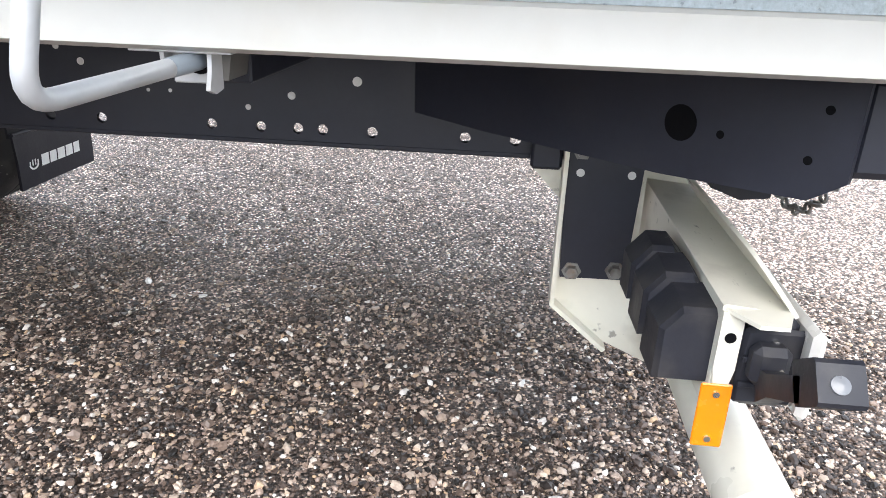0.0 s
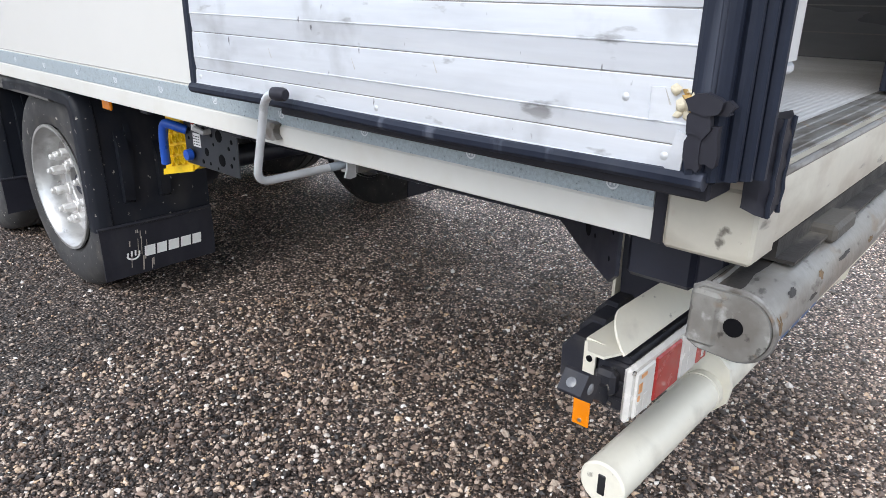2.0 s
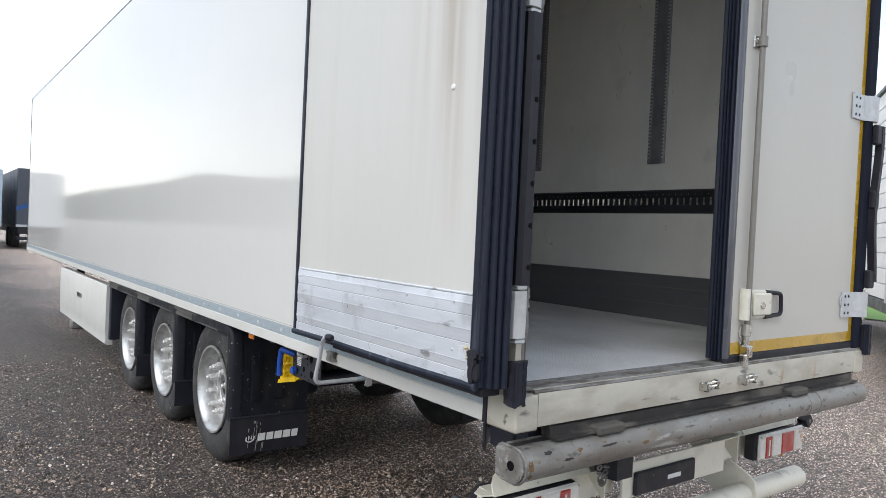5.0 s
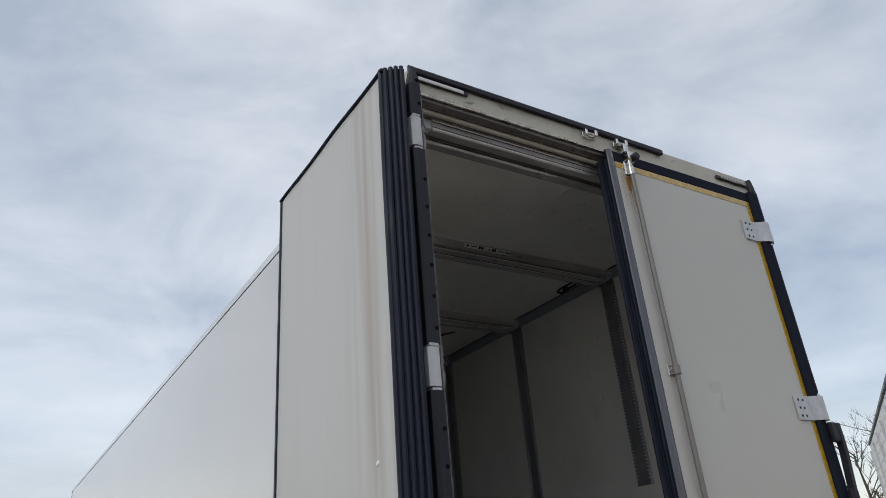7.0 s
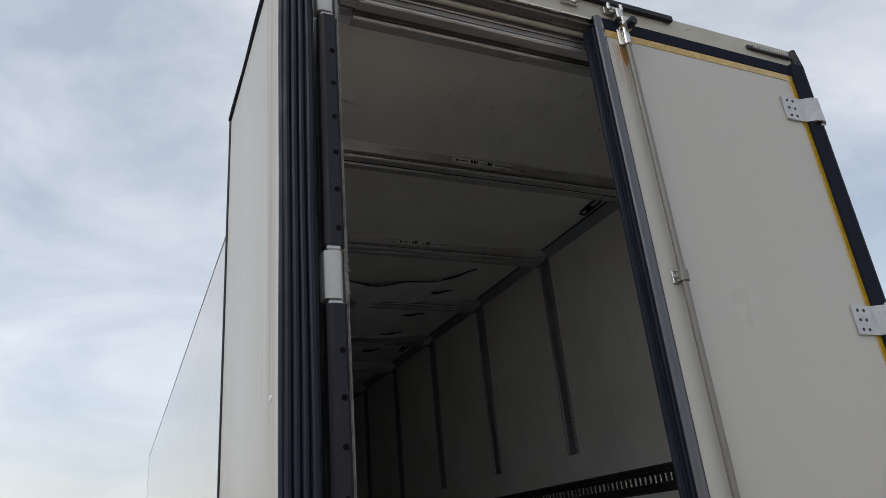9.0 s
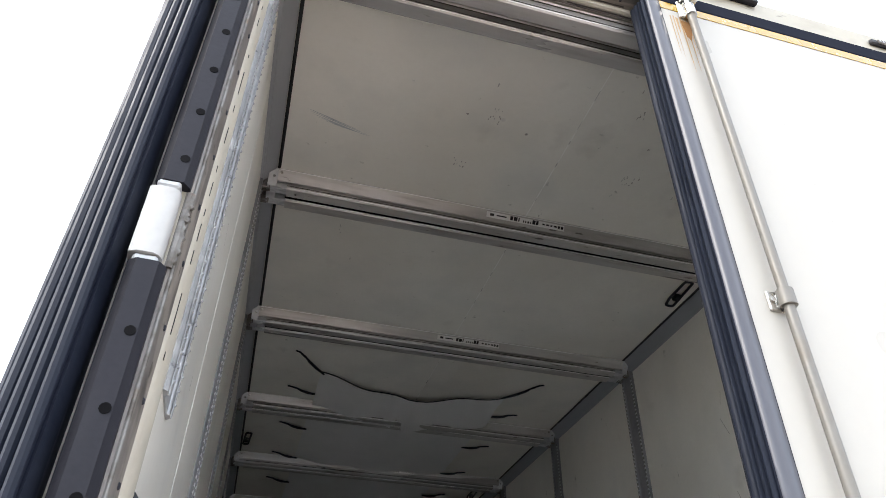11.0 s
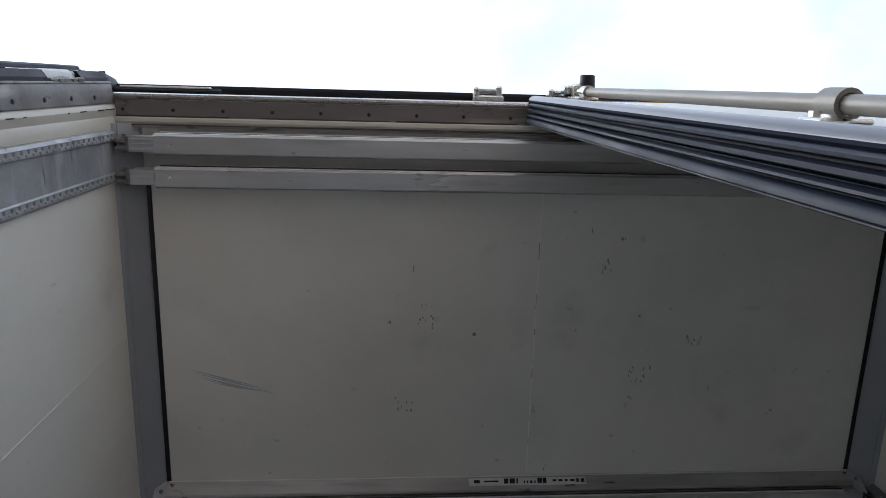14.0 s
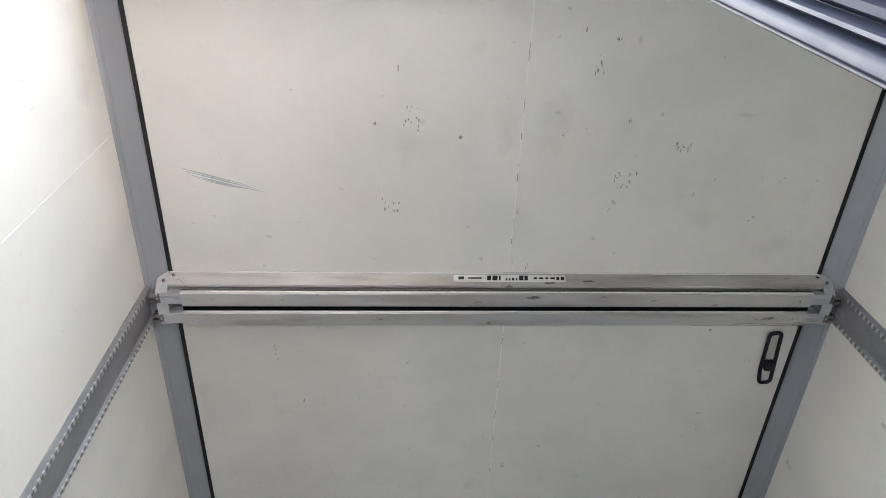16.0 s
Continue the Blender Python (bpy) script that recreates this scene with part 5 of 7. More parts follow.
# hinge sides: rubber-covered posts with white hinge covers
for s in (-1, 1):
    top = 4.035 if s > 0 else 4.020
    x0, x1 = s * 1.268, s * 1.334
    back = 0.030 if s > 0 else 0.0
    prof = [(x0, back + 0.006), (x0, back - 0.024), (s * 1.280, back - 0.041), (s * 1.318, back - 0.043), (x1, back - 0.030), (x1, back + 0.006)]
    cuts = [(1.55, 2.445), (2.635, 3.545), (3.735, top)] if s < 0 else [(2.60, 3.55), (3.735, top)]
    post = None
    for a, b in cuts:
        m = Mesh()
        if b == top:
            m.prism(prof, "z", a, b - 0.11)
            m.add([(p[0], p[1], b - 0.11) for p in prof] + [(s * 1.29 + (p[0] - s * 1.29) * 0.45, p[1] * 0.5, b) for p in prof],
                  [tuple(range(6)), tuple(range(11, 5, -1))] + [(i, (i + 1) % 6, 6 + (i + 1) % 6, 6 + i) for i in range(6)])
        else:
            m.prism(prof, "z", a, b)
        cover = part("hinge_post_cover", m, RUBBER, portal, "black rubber hinge post cover with bolt holes")
        if s < 0:
            for z in np.arange(a + 0.06, b - 0.03, 0.138):
                part("bolt_hole", Mesh().cyl((-1.291, -0.030, z), (-1.291, -0.0428, z), 0.0095, 12), VOID, cover)
    if s > 0:   # the bent grab strap between the two lower hinges
        strap = []
        for i in range(41):
            z = 1.555 + 0.86 * i / 40
            q = i / 40
            strap.append((1.338 + 0.022 * math.cos(2.1 * math.pi * q + 0.3) - 0.012, -0.032, z))
        part("grab_strap", Mesh().prism([(x - 0.014, z) for x, y, z in strap] + [(x + 0.016, z) for x, y, z in reversed(strap)], "y", -0.055, -0.018), RUBBER, portal, "black wavy rubber grab strap")
        for z0, z1 in ((1.52, 1.62), (1.96, 2.06), (2.31, 2.42)):
            part("strap_foot", Mesh().box(1.275, 1.345, -0.052, -0.02, z0, z1, 0.008), RUBBER, portal)
        part("post_face", Mesh().box(1.278, 1.3005, -0.018, -0.0125, 1.22, 3.95, 0.002), RUBBER, portal)
    # wavy rubber bumper at the foot, torn along its lower edge
    rf, m, rows = random.Random(21 + s), Mesh(), []
    top = 1.300 if s < 0 else 1.32
    for k in range(11):
        z = 1.152 + (top - 1.152) * k / 10
        w = 0.002 * math.sin(1.9 * k + s) + rf.uniform(-0.002, 0.002)
        rows.append([(s * (1.280 + w), -0.024, z), (s * (1.278 + w), -0.044 + w, z), (s * (1.296 + w), -0.056 - w, z), (s * (1.330 - w), -0.054 + w, z), (s * (1.350 - w), -0.040, z), (s * (1.352 - w), -0.018, z)])
    rows[0] = [(x, y, z + 0.008 * ((i * 7) % 3) - 0.004) for i, (x, y, z) in enumerate(rows[0])]
    rows[-1] = [(x, y, z + 0.004 * ((i * 5) % 3) - 0.004) for i, (x, y, z) in enumerate(rows[-1])]
    for p, q in zip(rows, rows[1:]):
        m.add(p + q, [(i, (i + 1) % 6, 6 + (i + 1) % 6, 6 + i) for i in range(6)])
    m.add(rows[0], [tuple(range(5, -1, -1))]).add(rows[-1], [tuple(range(6))])
    foot = part("post_foot", m, RUBBER, portal, "black torn rubber bumper at the post foot", smooth=50, weld=True)
    for x, y in ((1.279, -0.040), (1.286, -0.050), (1.297, -0.056), (1.332, -0.053)):
        part("foot_ridge", Mesh().tube([(s * (x + 0.0015 * math.sin(3.1 * k + 9 * x)), y + 0.001 * math.sin(2.3 * k), 1.150 + rf.uniform(0, 0.004) + (top - 1.152) * k / 8) for k in range(9)], 0.0042, 7), GASKET, foot)

for z in (3.640, 2.540, 1.456):
    h = part("hinge", Mesh().prism([(-1.280, 0.004), (-1.280, -0.026), (-1.285, -0.037), (-1.293, -0.043), (-1.322, -0.044), (-1.338, -0.036), (-1.343, 0.004)], "z", z - 0.080, z + 0.076), HINGE, portal, "pale grey painted hinge barrel")
    for u in (z - 0.090, z + 0.090):
        part("hinge_pin", Mesh().box(-1.328, -1.284, -0.040, -0.005, u - 0.010, u + 0.008, 0.005), GALV, h, "steel hinge collar")
    part("hinge_weld", Mesh().tube([(-1.266, -0.016, z - 0.09), (-1.264, -0.019, z - 0.03), (-1.267, -0.016, z + 0.02), (-1.264, -0.018, z + 0.085)], [0.006, 0.009, 0.006, 0.009], 6), OLDSTEEL, h)
    for k in range(9):
        part("weld_bead", Mesh().lathe([(0, -0.006), (0.006, -0.004), (0.008, 0.002)], (-1.262 + 0.003 * (k % 2), -0.016, z - 0.075 + 0.018 * k + 0.004 * (k % 3)), "y", 6), OLDSTEEL, h)


# ---------------------------------------------------------------- doors
def ribs(points, r0, z0, z1, mat_, parent, label):
    for k, (x, y, r) in enumerate(points):
        path = [(x + 0.0012 * math.sin(5 * z + k), y + 0.0012 * math.cos(4 * z + 2 * k), z) for z in np.linspace(z0, z1, 14)]
        part("seal_lip", Mesh().tube(path, r, 9), mat_, parent, label)


DI = -1.452   # outward (inner) face of the folded door
door_l = part("left_door", Mesh().box(DI, -1.358, 0.035, 1.358, 1.226, 3.955, 0.004), DOORPANEL, trailer, "white rear door folded back flat against the side, streaked with dirt")
part("door_skin", Mesh().box(-1.358, -1.347, 0.03, 1.362, 1.216, 3.96, 0.003), RPANEL, door_l)
bot = 1.229
rp = random.Random(9)
for z0, zr, z1 in ((1.222, 1.229, 1.264), (1.264, 1.294, 1.356), (1.356, 1.399, 1.446), (1.446, 1.485, 1.512)):   # each with a lip part of the way up
    m = Mesh().prism([(DI - 0.001, z0), (DI - 0.0030, z0 + 0.0012), (DI - 0.0056, zr - 0.0012), (DI - 0.0072, zr - 0.0004), (DI - 0.0072, zr + 0.0012), (DI - 0.0060, zr + 0.0022), (DI - 0.0046, z1 - 0.0026), (DI - 0.0034, z1 - 0.0014), (DI - 0.001, z1 - 0.0012)],
                     "y", 0.033 + rp.uniform(0, 0.002), 1.341)
    part("kick_plank", m, ALU, door_l, "scratched aluminium kick plank", smooth=8)
zz = z1
part("plank_backing", Mesh().box(DI - 0.0016, DI, 0.042, 1.337, bot, zz), DIRTSHADE, door_l, "dark joints behind the planks")
part("kick_trim", Mesh().box(DI - 0.006, DI, 0.04, 1.338, zz, zz + 0.008, 0.002), ALU, door_l)
for y, z in ((0.132, 1.322), (0.063, 1.246), (0.664, 1.243), (1.32, 1.246), (0.417, 1.478), (0.132, 1.483), (0.058, 1.484), (0.62, 1.48), (1.32, 1.48)):
    part("rivet", Mesh().lathe([(0, -0.0075), (0.0045, -0.007), (0.0075, -0.0045)], (DI, y, z), "x", 10), GALV, door_l)
for y in (0.06, 0.5, 0.72, 1.0, 1.3):
    z = 1.305 + 0.03 * ((y * 7.3) % 1)
    part("scratch", Mesh().add([(DI - 0.0075, y, z), (DI - 0.0075, y + 0.003, z), (DI - 0.0075, y + 0.012, z + 0.022), (DI - 0.0075, y + 0.011, z + 0.022)], [(0, 1, 2, 3)]), SCUFF, door_l)
part("screw_cap", Mesh().lathe([(0, -0.006), (0.008, -0.005), (0.012, -0.0005)], (DI, 0.198, 2.21), "x", 12), WHITEMARK, door_l, "white screw cap")
# seals: a soft black frame round the panel
for zc, name in ((1.217, "bottom_seal"), (3.964, "top_seal")):
    part(name, Mesh().tube([(DI - 0.004 + 0.0015 * math.sin(9 * y), y, zc + 0.0018 * math.sin(7 * y + zc)) for y in np.linspace(0.0, 1.366, 26)], 0.0135 if zc < 2 else 0.010, 9), GASKET, door_l, "black rubber door seal")
part("bottom_flap", Mesh().box(DI + 0.02, -1.35, 0.0, 1.02, 1.184, 1.214, 0.004), RUBBER, door_l, "black lower door edge")
part("free_edge_seal", Mesh().box(DI - 0.008, DI + 0.06, 1.345, 1.373, 1.206, 3.970, 0.006), GASKET, door_l, "black rubber door seal")
part("hinge_side_base", Mesh().prism([(DI - 0.002, 0.036), (DI - 0.002, 0.010), (-1.40, -0.030), (-1.362, -0.046), (-1.352, -0.02), (-1.352, 0.034)], "z", 1.215, 3.968), GASKET, door_l, "black seal carrier")
ribs([(DI + 0.000, 0.022, 0.014), (-1.440, 0.000, 0.0125), (-1.420, -0.019, 0.0115), (-1.400, -0.034, 0.0105), (-1.378, -0.047, 0.0105)], 0.01, 1.218, 3.974, GASKET, door_l, "ribbed black rubber seal lip")
# torn lower corner
for k in range(14):
    spot = (DI - 0.008 + rp.uniform(-0.002, 0.003), 0.040 + rp.uniform(-0.014, 0.016), 1.326 + rp.uniform(-0.022, 0.018))
    part("foam_lump", lump(rp, spot, rp.uniform(0.004, 0.011), (0.7, rp.uniform(0.8, 1.6), rp.uniform(0.7, 1.3))), FOAM if k % 4 else FOAMOLD, door_l, "torn yellow-white foam filling", smooth=60)
for y, z, wy, wz, k in ((0.008, 1.326, 0.050, 0.030, 0), (0.014, 1.300, 0.034, 0.040, 1), (0.018, 1.262, 0.026, 0.060, 2), (0.000, 1.272, 0.030, 0.066, 3), (-0.010, 1.322, 0.034, 0.022, 4)):
    ring = [(y + 0.5 * wy * rp.uniform(0.7, 1.15) * math.copysign(abs(math.cos(q)) ** 0.6, math.cos(q)), z + 0.5 * wz * rp.uniform(0.75, 1.1) * math.copysign(abs(math.sin(q)) ** 0.6, math.sin(q))) for q in (2 * math.pi * (i + 0.5) / 14 for i in range(14))]
    part("torn_seal", Mesh().prism(ring, "x", DI - 0.022 + 0.0025 * k, DI - 0.010 + 0.0025 * k), RUBBER, door_l, "torn flap of black rubber seal", smooth=60)
part("bent_sheet", Mesh().prism([(0.036, 1.222), (0.060, 1.222), (0.052, 1.262), (0.046, 1.286), (0.030, 1.280)], "x", DI - 0.010, DI - 0.0072), ALU, door_l, "bent-up aluminium sheet edge")
bent_sheet = Mesh().prism([(DI - 0.005, 0.04), (DI - 0.007, 0.075), (DI - 0.016, 0.088), (DI - 0.014, 0.09), (DI - 0.004, 0.078), (DI - 0.002, 0.04)], "z", 1.296, 1.342)
part("bent_sheet", bent_sheet, ALU, door_l, "bent-up aluminium sheet edge")

# the closed door
FY = 0.004              # outer face of the closed door
BARY = FY - 0.025
door_r = part("right_door", Mesh().box(0.0, 1.250, FY, 0.074, 1.226, 3.862, 0.004), RPANEL, trailer, "closed white rear door with yellow reflective border")
part("door_edge_profile", Mesh().prism([(0.014, FY - 0.003), (-0.016, FY - 0.008), (-0.030, FY - 0.002), (-0.036, FY + 0.008), (-0.032, FY + 0.012), (0.0, FY + 0.012)], "z", 1.212, 3.922), EDGE, door_r, "dark blue-grey plastic edge profile")
part("edge_lip", Mesh().prism([(0.013, FY - 0.0030), (0.004, FY - 0.0062), (-0.008, FY - 0.0092), (-0.018, FY - 0.0098), (-0.026, FY - 0.0072), (-0.032, FY - 0.0015), (-0.034, FY + 0.004), (-0.030, FY + 0.005), (0.010, FY - 0.001)], "z", 1.214, 3.921), EDGELIP, door_r, "glossy dark edge lip", smooth=60)


def seal_strip(name, pts, mat_, label):
    """A rubber lip: its section in x and y, drawn up the door's edge with a slight wander."""
    rows = []
    for z in np.linspace(1.206, 3.862, 20):
        w = 0.0010 * math.sin(4.1 * z + 50 * pts[0][1])
        rows.append([(x + w, y + 0.6 * w, z) for x, y in pts])
    m, n = Mesh(), len(pts)
    for a, c in zip(rows, rows[1:]):
        m.add(a + c, [(i, (i + 1) % n, n + (i + 1) % n, n + i) for i in range(n)])
    m.add(rows[0], [tuple(range(n - 1, -1, -1))]).add(rows[-1], [tuple(range(n))])
    part(name, m, mat_, door_r, label, smooth=40, weld=True)


seal_strip("seal_carrier", [(0.0, 0.016), (-0.030, 0.016), (-0.030, 0.044), (-0.036, 0.046), (-0.036, 0.074), (0.0, 0.074)], GASKET, "black seal carrier")
for lip in ([(-0.028, 0.016), (-0.040, 0.017), (-0.045, 0.020), (-0.045, 0.024), (-0.040, 0.027), (-0.028, 0.028)],
            [(-0.028, 0.031), (-0.041, 0.032), (-0.046, 0.034), (-0.0465, 0.040), (-0.044, 0.042), (-0.028, 0.043)],
            [(-0.032, 0.046), (-0.043, 0.047), (-0.049, 0.050), (-0.050, 0.053), (-0.047, 0.055), (-0.032, 0.056)],
            [(-0.034, 0.058), (-0.044, 0.059), (-0.049, 0.062), (-0.052, 0.067), (-0.053, 0.072), (-0.051, 0.0755), (-0.044, 0.076), (-0.034, 0.075)]):
    seal_strip("seal_lip", lip, GASKET, "ribbed black rubber seal lip")
part("lip_edge", Mesh().tube([(-0.0525 + 0.0008 * math.sin(5 * z), 0.0750, z) for z in np.linspace(1.21, 3.86, 24)], 0.0016, 6), RUBBER, door_r, "thin rubbed edge of the last lip")
part("door_rim_top", Mesh().box(-0.03, 1.217, FY - 0.004, 0.0155, 3.853, 3.922, 0.004), EDGE, door_r, "black rubber door seal")
part("door_rim_bottom", Mesh().box(-0.03, 1.262, FY - 0.006, FY + 0.03, 1.188, 1.228, 0.008), RUBBER, door_r, "black rubber door seal")
part("door_rim_side", Mesh().box(1.219, 1.302, -0.020, FY + 0.03, 1.189, 3.925, 0.005), EDGE, door_r, "black rubber door seal")
part("yellow_tape_top", Mesh().box(-0.004, 1.217, FY - 0.0022, FY, 3.814, 3.852, 0), YELLOW, door_r, "yellow reflective tape")
part("yellow_tape_side", Mesh().box(1.183, 1.217, FY - 0.0024, FY, 1.229, 3.813, 0), YELLOW, door_r, "yellow reflective tape")
part("yellow_tape_bottom", Mesh().box(0.004, 1.182, FY - 0.0022, FY, 1.229, 1.282, 0), YELLOW, door_r, "yellow reflective tape")
bar = part("locking_bar", Mesh().tube([(0.090, BARY, 1.33), (0.090, BARY, 3.82)], 0.0135, 12), LOCKBAR, door_r, "dull stainless door locking bar", at=(0.020, 0, 0))
for z in (2.638,):
    br = part("bar_bracket", Mesh().box(0.052, 0.124, FY - 0.008, FY, z - 0.028, z + 0.028, 0.003), CHROME, bar, "stainless bar bracket")
    part("bracket_strap", Mesh().lathe([(0.0145, -0.022), (0.021, -0.022), (0.021, 0.022), (0.0145, 0.022)], (0.090, BARY, z), "z", 16), LOCKBAR, bar)
    part("bracket_web", Mesh().box(0.074, 0.106, BARY, FY - 0.006, z - 0.020, z + 0.020, 0.003), CHROME, bar)
    part("bolt", Mesh().cyl((0.060, FY - 0.008, z), (0.060, FY - 0.016, z), 0.008, 6), CHROME, bar)
for z0, sgn in ((3.82, 1), (1.315, -1)):
    cam_ = Mesh().lathe([(0.0, 0), (0.019, 0), (0.019, 0.05 * sgn), (0.014, 0.055 * sgn), (0.014, 0.10 * sgn), (0.0, 0.10 * sgn)], (0.090, BARY, z0 - 0.05 * sgn), "z", 14)
    cam_.box(0.070, 0.112, BARY - 0.023, BARY + 0.022, z0 + 0.045 * sgn, z0 + 0.100 * sgn, 0.006)
    cam_.box(0.052, 0.090, BARY - 0.018, BARY + 0.014, z0 + 0.085 * sgn, z0 + 0.145 * sgn, 0.006)
    cam_.box(0.058, 0.120, FY - 0.012, FY, z0 - 0.045, z0 + 0.045, 0.004)
    part("locking_cam", cam_, CHROME, bar, "stainless locking cam")
part("cam_weld", Mesh().tube([(0.074, BARY + 0.004, 1.18), (0.096, BARY + 0.012, 1.215), (0.082, BARY, 1.25), (0.092, BARY, 1.29)], [0.010, 0.013, 0.011, 0.014], 8), CHROME, bar)
knob = Mesh().lathe([(0, 0), (0.021, 0), (0.024, -0.006), (0.022, -0.050), (0.019, -0.054), (0, -0.054)], (0.112, BARY + 0.004, 3.880), "y", 14)
part("buffer_knob", knob, RUBBER, bar, "black rubber buffer knob")
part("knob_arm", Mesh().box(0.088, 0.130, BARY - 0.013, BARY + 0.017, 3.856, 3.905, 0.005), CHROME, bar)
rr = random.Random(31)
for i in range(9):
    u, w, top_, drop = 0.048 + 0.011 * i + rr.uniform(-0.003, 0.003), rr.uniform(0.002, 0.006), 3.79 - rr.uniform(0.0, 0.02), rr.uniform(0.06, 0.30)
    part("rust_streak", Mesh().add([(u - w, FY - 0.0008 - 0.00003 * i, top_), (u + w, FY - 0.0008 - 0.00003 * i, top_), (u + w * 0.6, FY - 0.0008 - 0.00003 * i, top_ - drop * 0.6), (u, FY - 0.0008 - 0.00003 * i, top_ - drop), (u - w * 0.5, FY - 0.0008 - 0.00003 * i, top_ - drop * 0.7)], [(0, 1, 2, 3, 4)]), RUNSTAIN, door_r, "pale rust streak under the cam")
for (xa, za, xb, zb), cnt in (((0.325, 3.64, 0.388, 2.90), 46), ((0.535, 3.47, 0.580, 3.15), 14)):
    for i in range(cnt):
        k = rr.random()
        u, z = xa + (xb - xa) * k + rr.uniform(-0.004, 0.004), za + (zb - za) * k + rr.uniform(-0.004, 0.004)
        d, h = rr.uniform(0.0005, 0.0013), rr.uniform(0.002, 0.009)
        part("scratch", Mesh().add([(u - d, FY - 0.0010, z), (u + d, FY - 0.0010, z), (u + d + (xb - xa) * 0.01, FY - 0.0010, z - h), (u - d + (xb - xa) * 0.01, FY - 0.0010, z - h)], [(0, 1, 2, 3)]), SCUFF, door_r)
part("rust_run", Mesh().add([(0.080, FY - 0.0012, 3.765), (0.125, FY - 0.0012, 3.765), (0.102, FY - 0.0012, 3.66), (0.088, FY - 0.0012, 3.68)], [(0, 1, 2, 3)]), RUST, door_r, "rust run under the cam")
# recessed handle
hb = part("handle_box", Mesh().box(0.075, 0.330, FY - 0.020, FY, 1.385, 1.520, 0.010), CREAMCLEAN, door_r, "cream pressed-steel handle box")
part("handle_flap", Mesh().box(0.150, 0.300, FY - 0.034, FY - 0.019, 1.402, 1.505, 0.006), CREAMCLEAN, hb)
part("lock_dial", Mesh().lathe([(0, -0.042), (0.016, -0.041), (0.018, -0.033)], (0.215, FY, 1.448), "y", 14), CHROME, hb)
part("handle_tube", Mesh().cyl((0.090, FY - 0.019, 1.385), (0.090, FY - 0.019, 1.525), 0.023, 14), CREAMCLEAN, hb)
part("handle_grip", Mesh().tube(bent([(0.27, FY - 0.014, 1.510), (0.405, FY - 0.020, 1.500), (0.412, FY - 0.020, 1.402), (0.27, FY - 0.014, 1.392)], 0.022, 5), 0.010, 8), RUBBER, hb, "black plastic grip")
part("rust_run", Mesh().add([(0.165, FY - 0.0012, 1.384), (0.190, FY - 0.0012, 1.384), (0.186, FY - 0.0012, 1.305), (0.172, FY - 0.0012, 1.305)], [(0, 1, 2, 3)]), SCUFF, door_r)
for z in (3.628, 2.502, 1.430):
    hp = Mesh().prism([(1.072, FY - 0.003), (1.072, FY - 0.011), (1.195, FY - 0.012), (1.215, FY - 0.020), (1.252, FY - 0.044), (1.292, FY - 0.048), (1.330, FY - 0.024), (1.332, FY + 0.022), (1.318, FY + 0.022), (1.316, FY - 0.016), (1.288, FY - 0.038),
                       (1.255, FY - 0.034), (1.221, FY - 0.008), (1.205, FY - 0.005)], "z", z - 0.068, z + 0.068)
    h = part("door_hinge", hp, GALV, door_r, "galvanised strap hinge with six bolts")
    for u in (1.102, 1.142):
        for v in (-0.045, 0.0, 0.045):
            part("hinge_bolt", Mesh().lathe([(0, -0.004), (0.006, -0.0038), (0.0085, 0)], (u, FY - 0.011, z + v), "y", 8), BLACK, h)
    part("hinge_pin", Mesh().cyl((1.298, FY - 0.014, z - 0.084), (1.298, FY - 0.014, z + 0.084), 0.016, 10), CHROME, h)
part("latch_loop", Mesh().tube([(1.075 + 0.02 * math.cos(q), FY - 0.006, 1.45 + 0.028 * math.sin(q)) for q in np.linspace(1.2, 5.6, 12)], 0.004, 6), GALV, door_r)


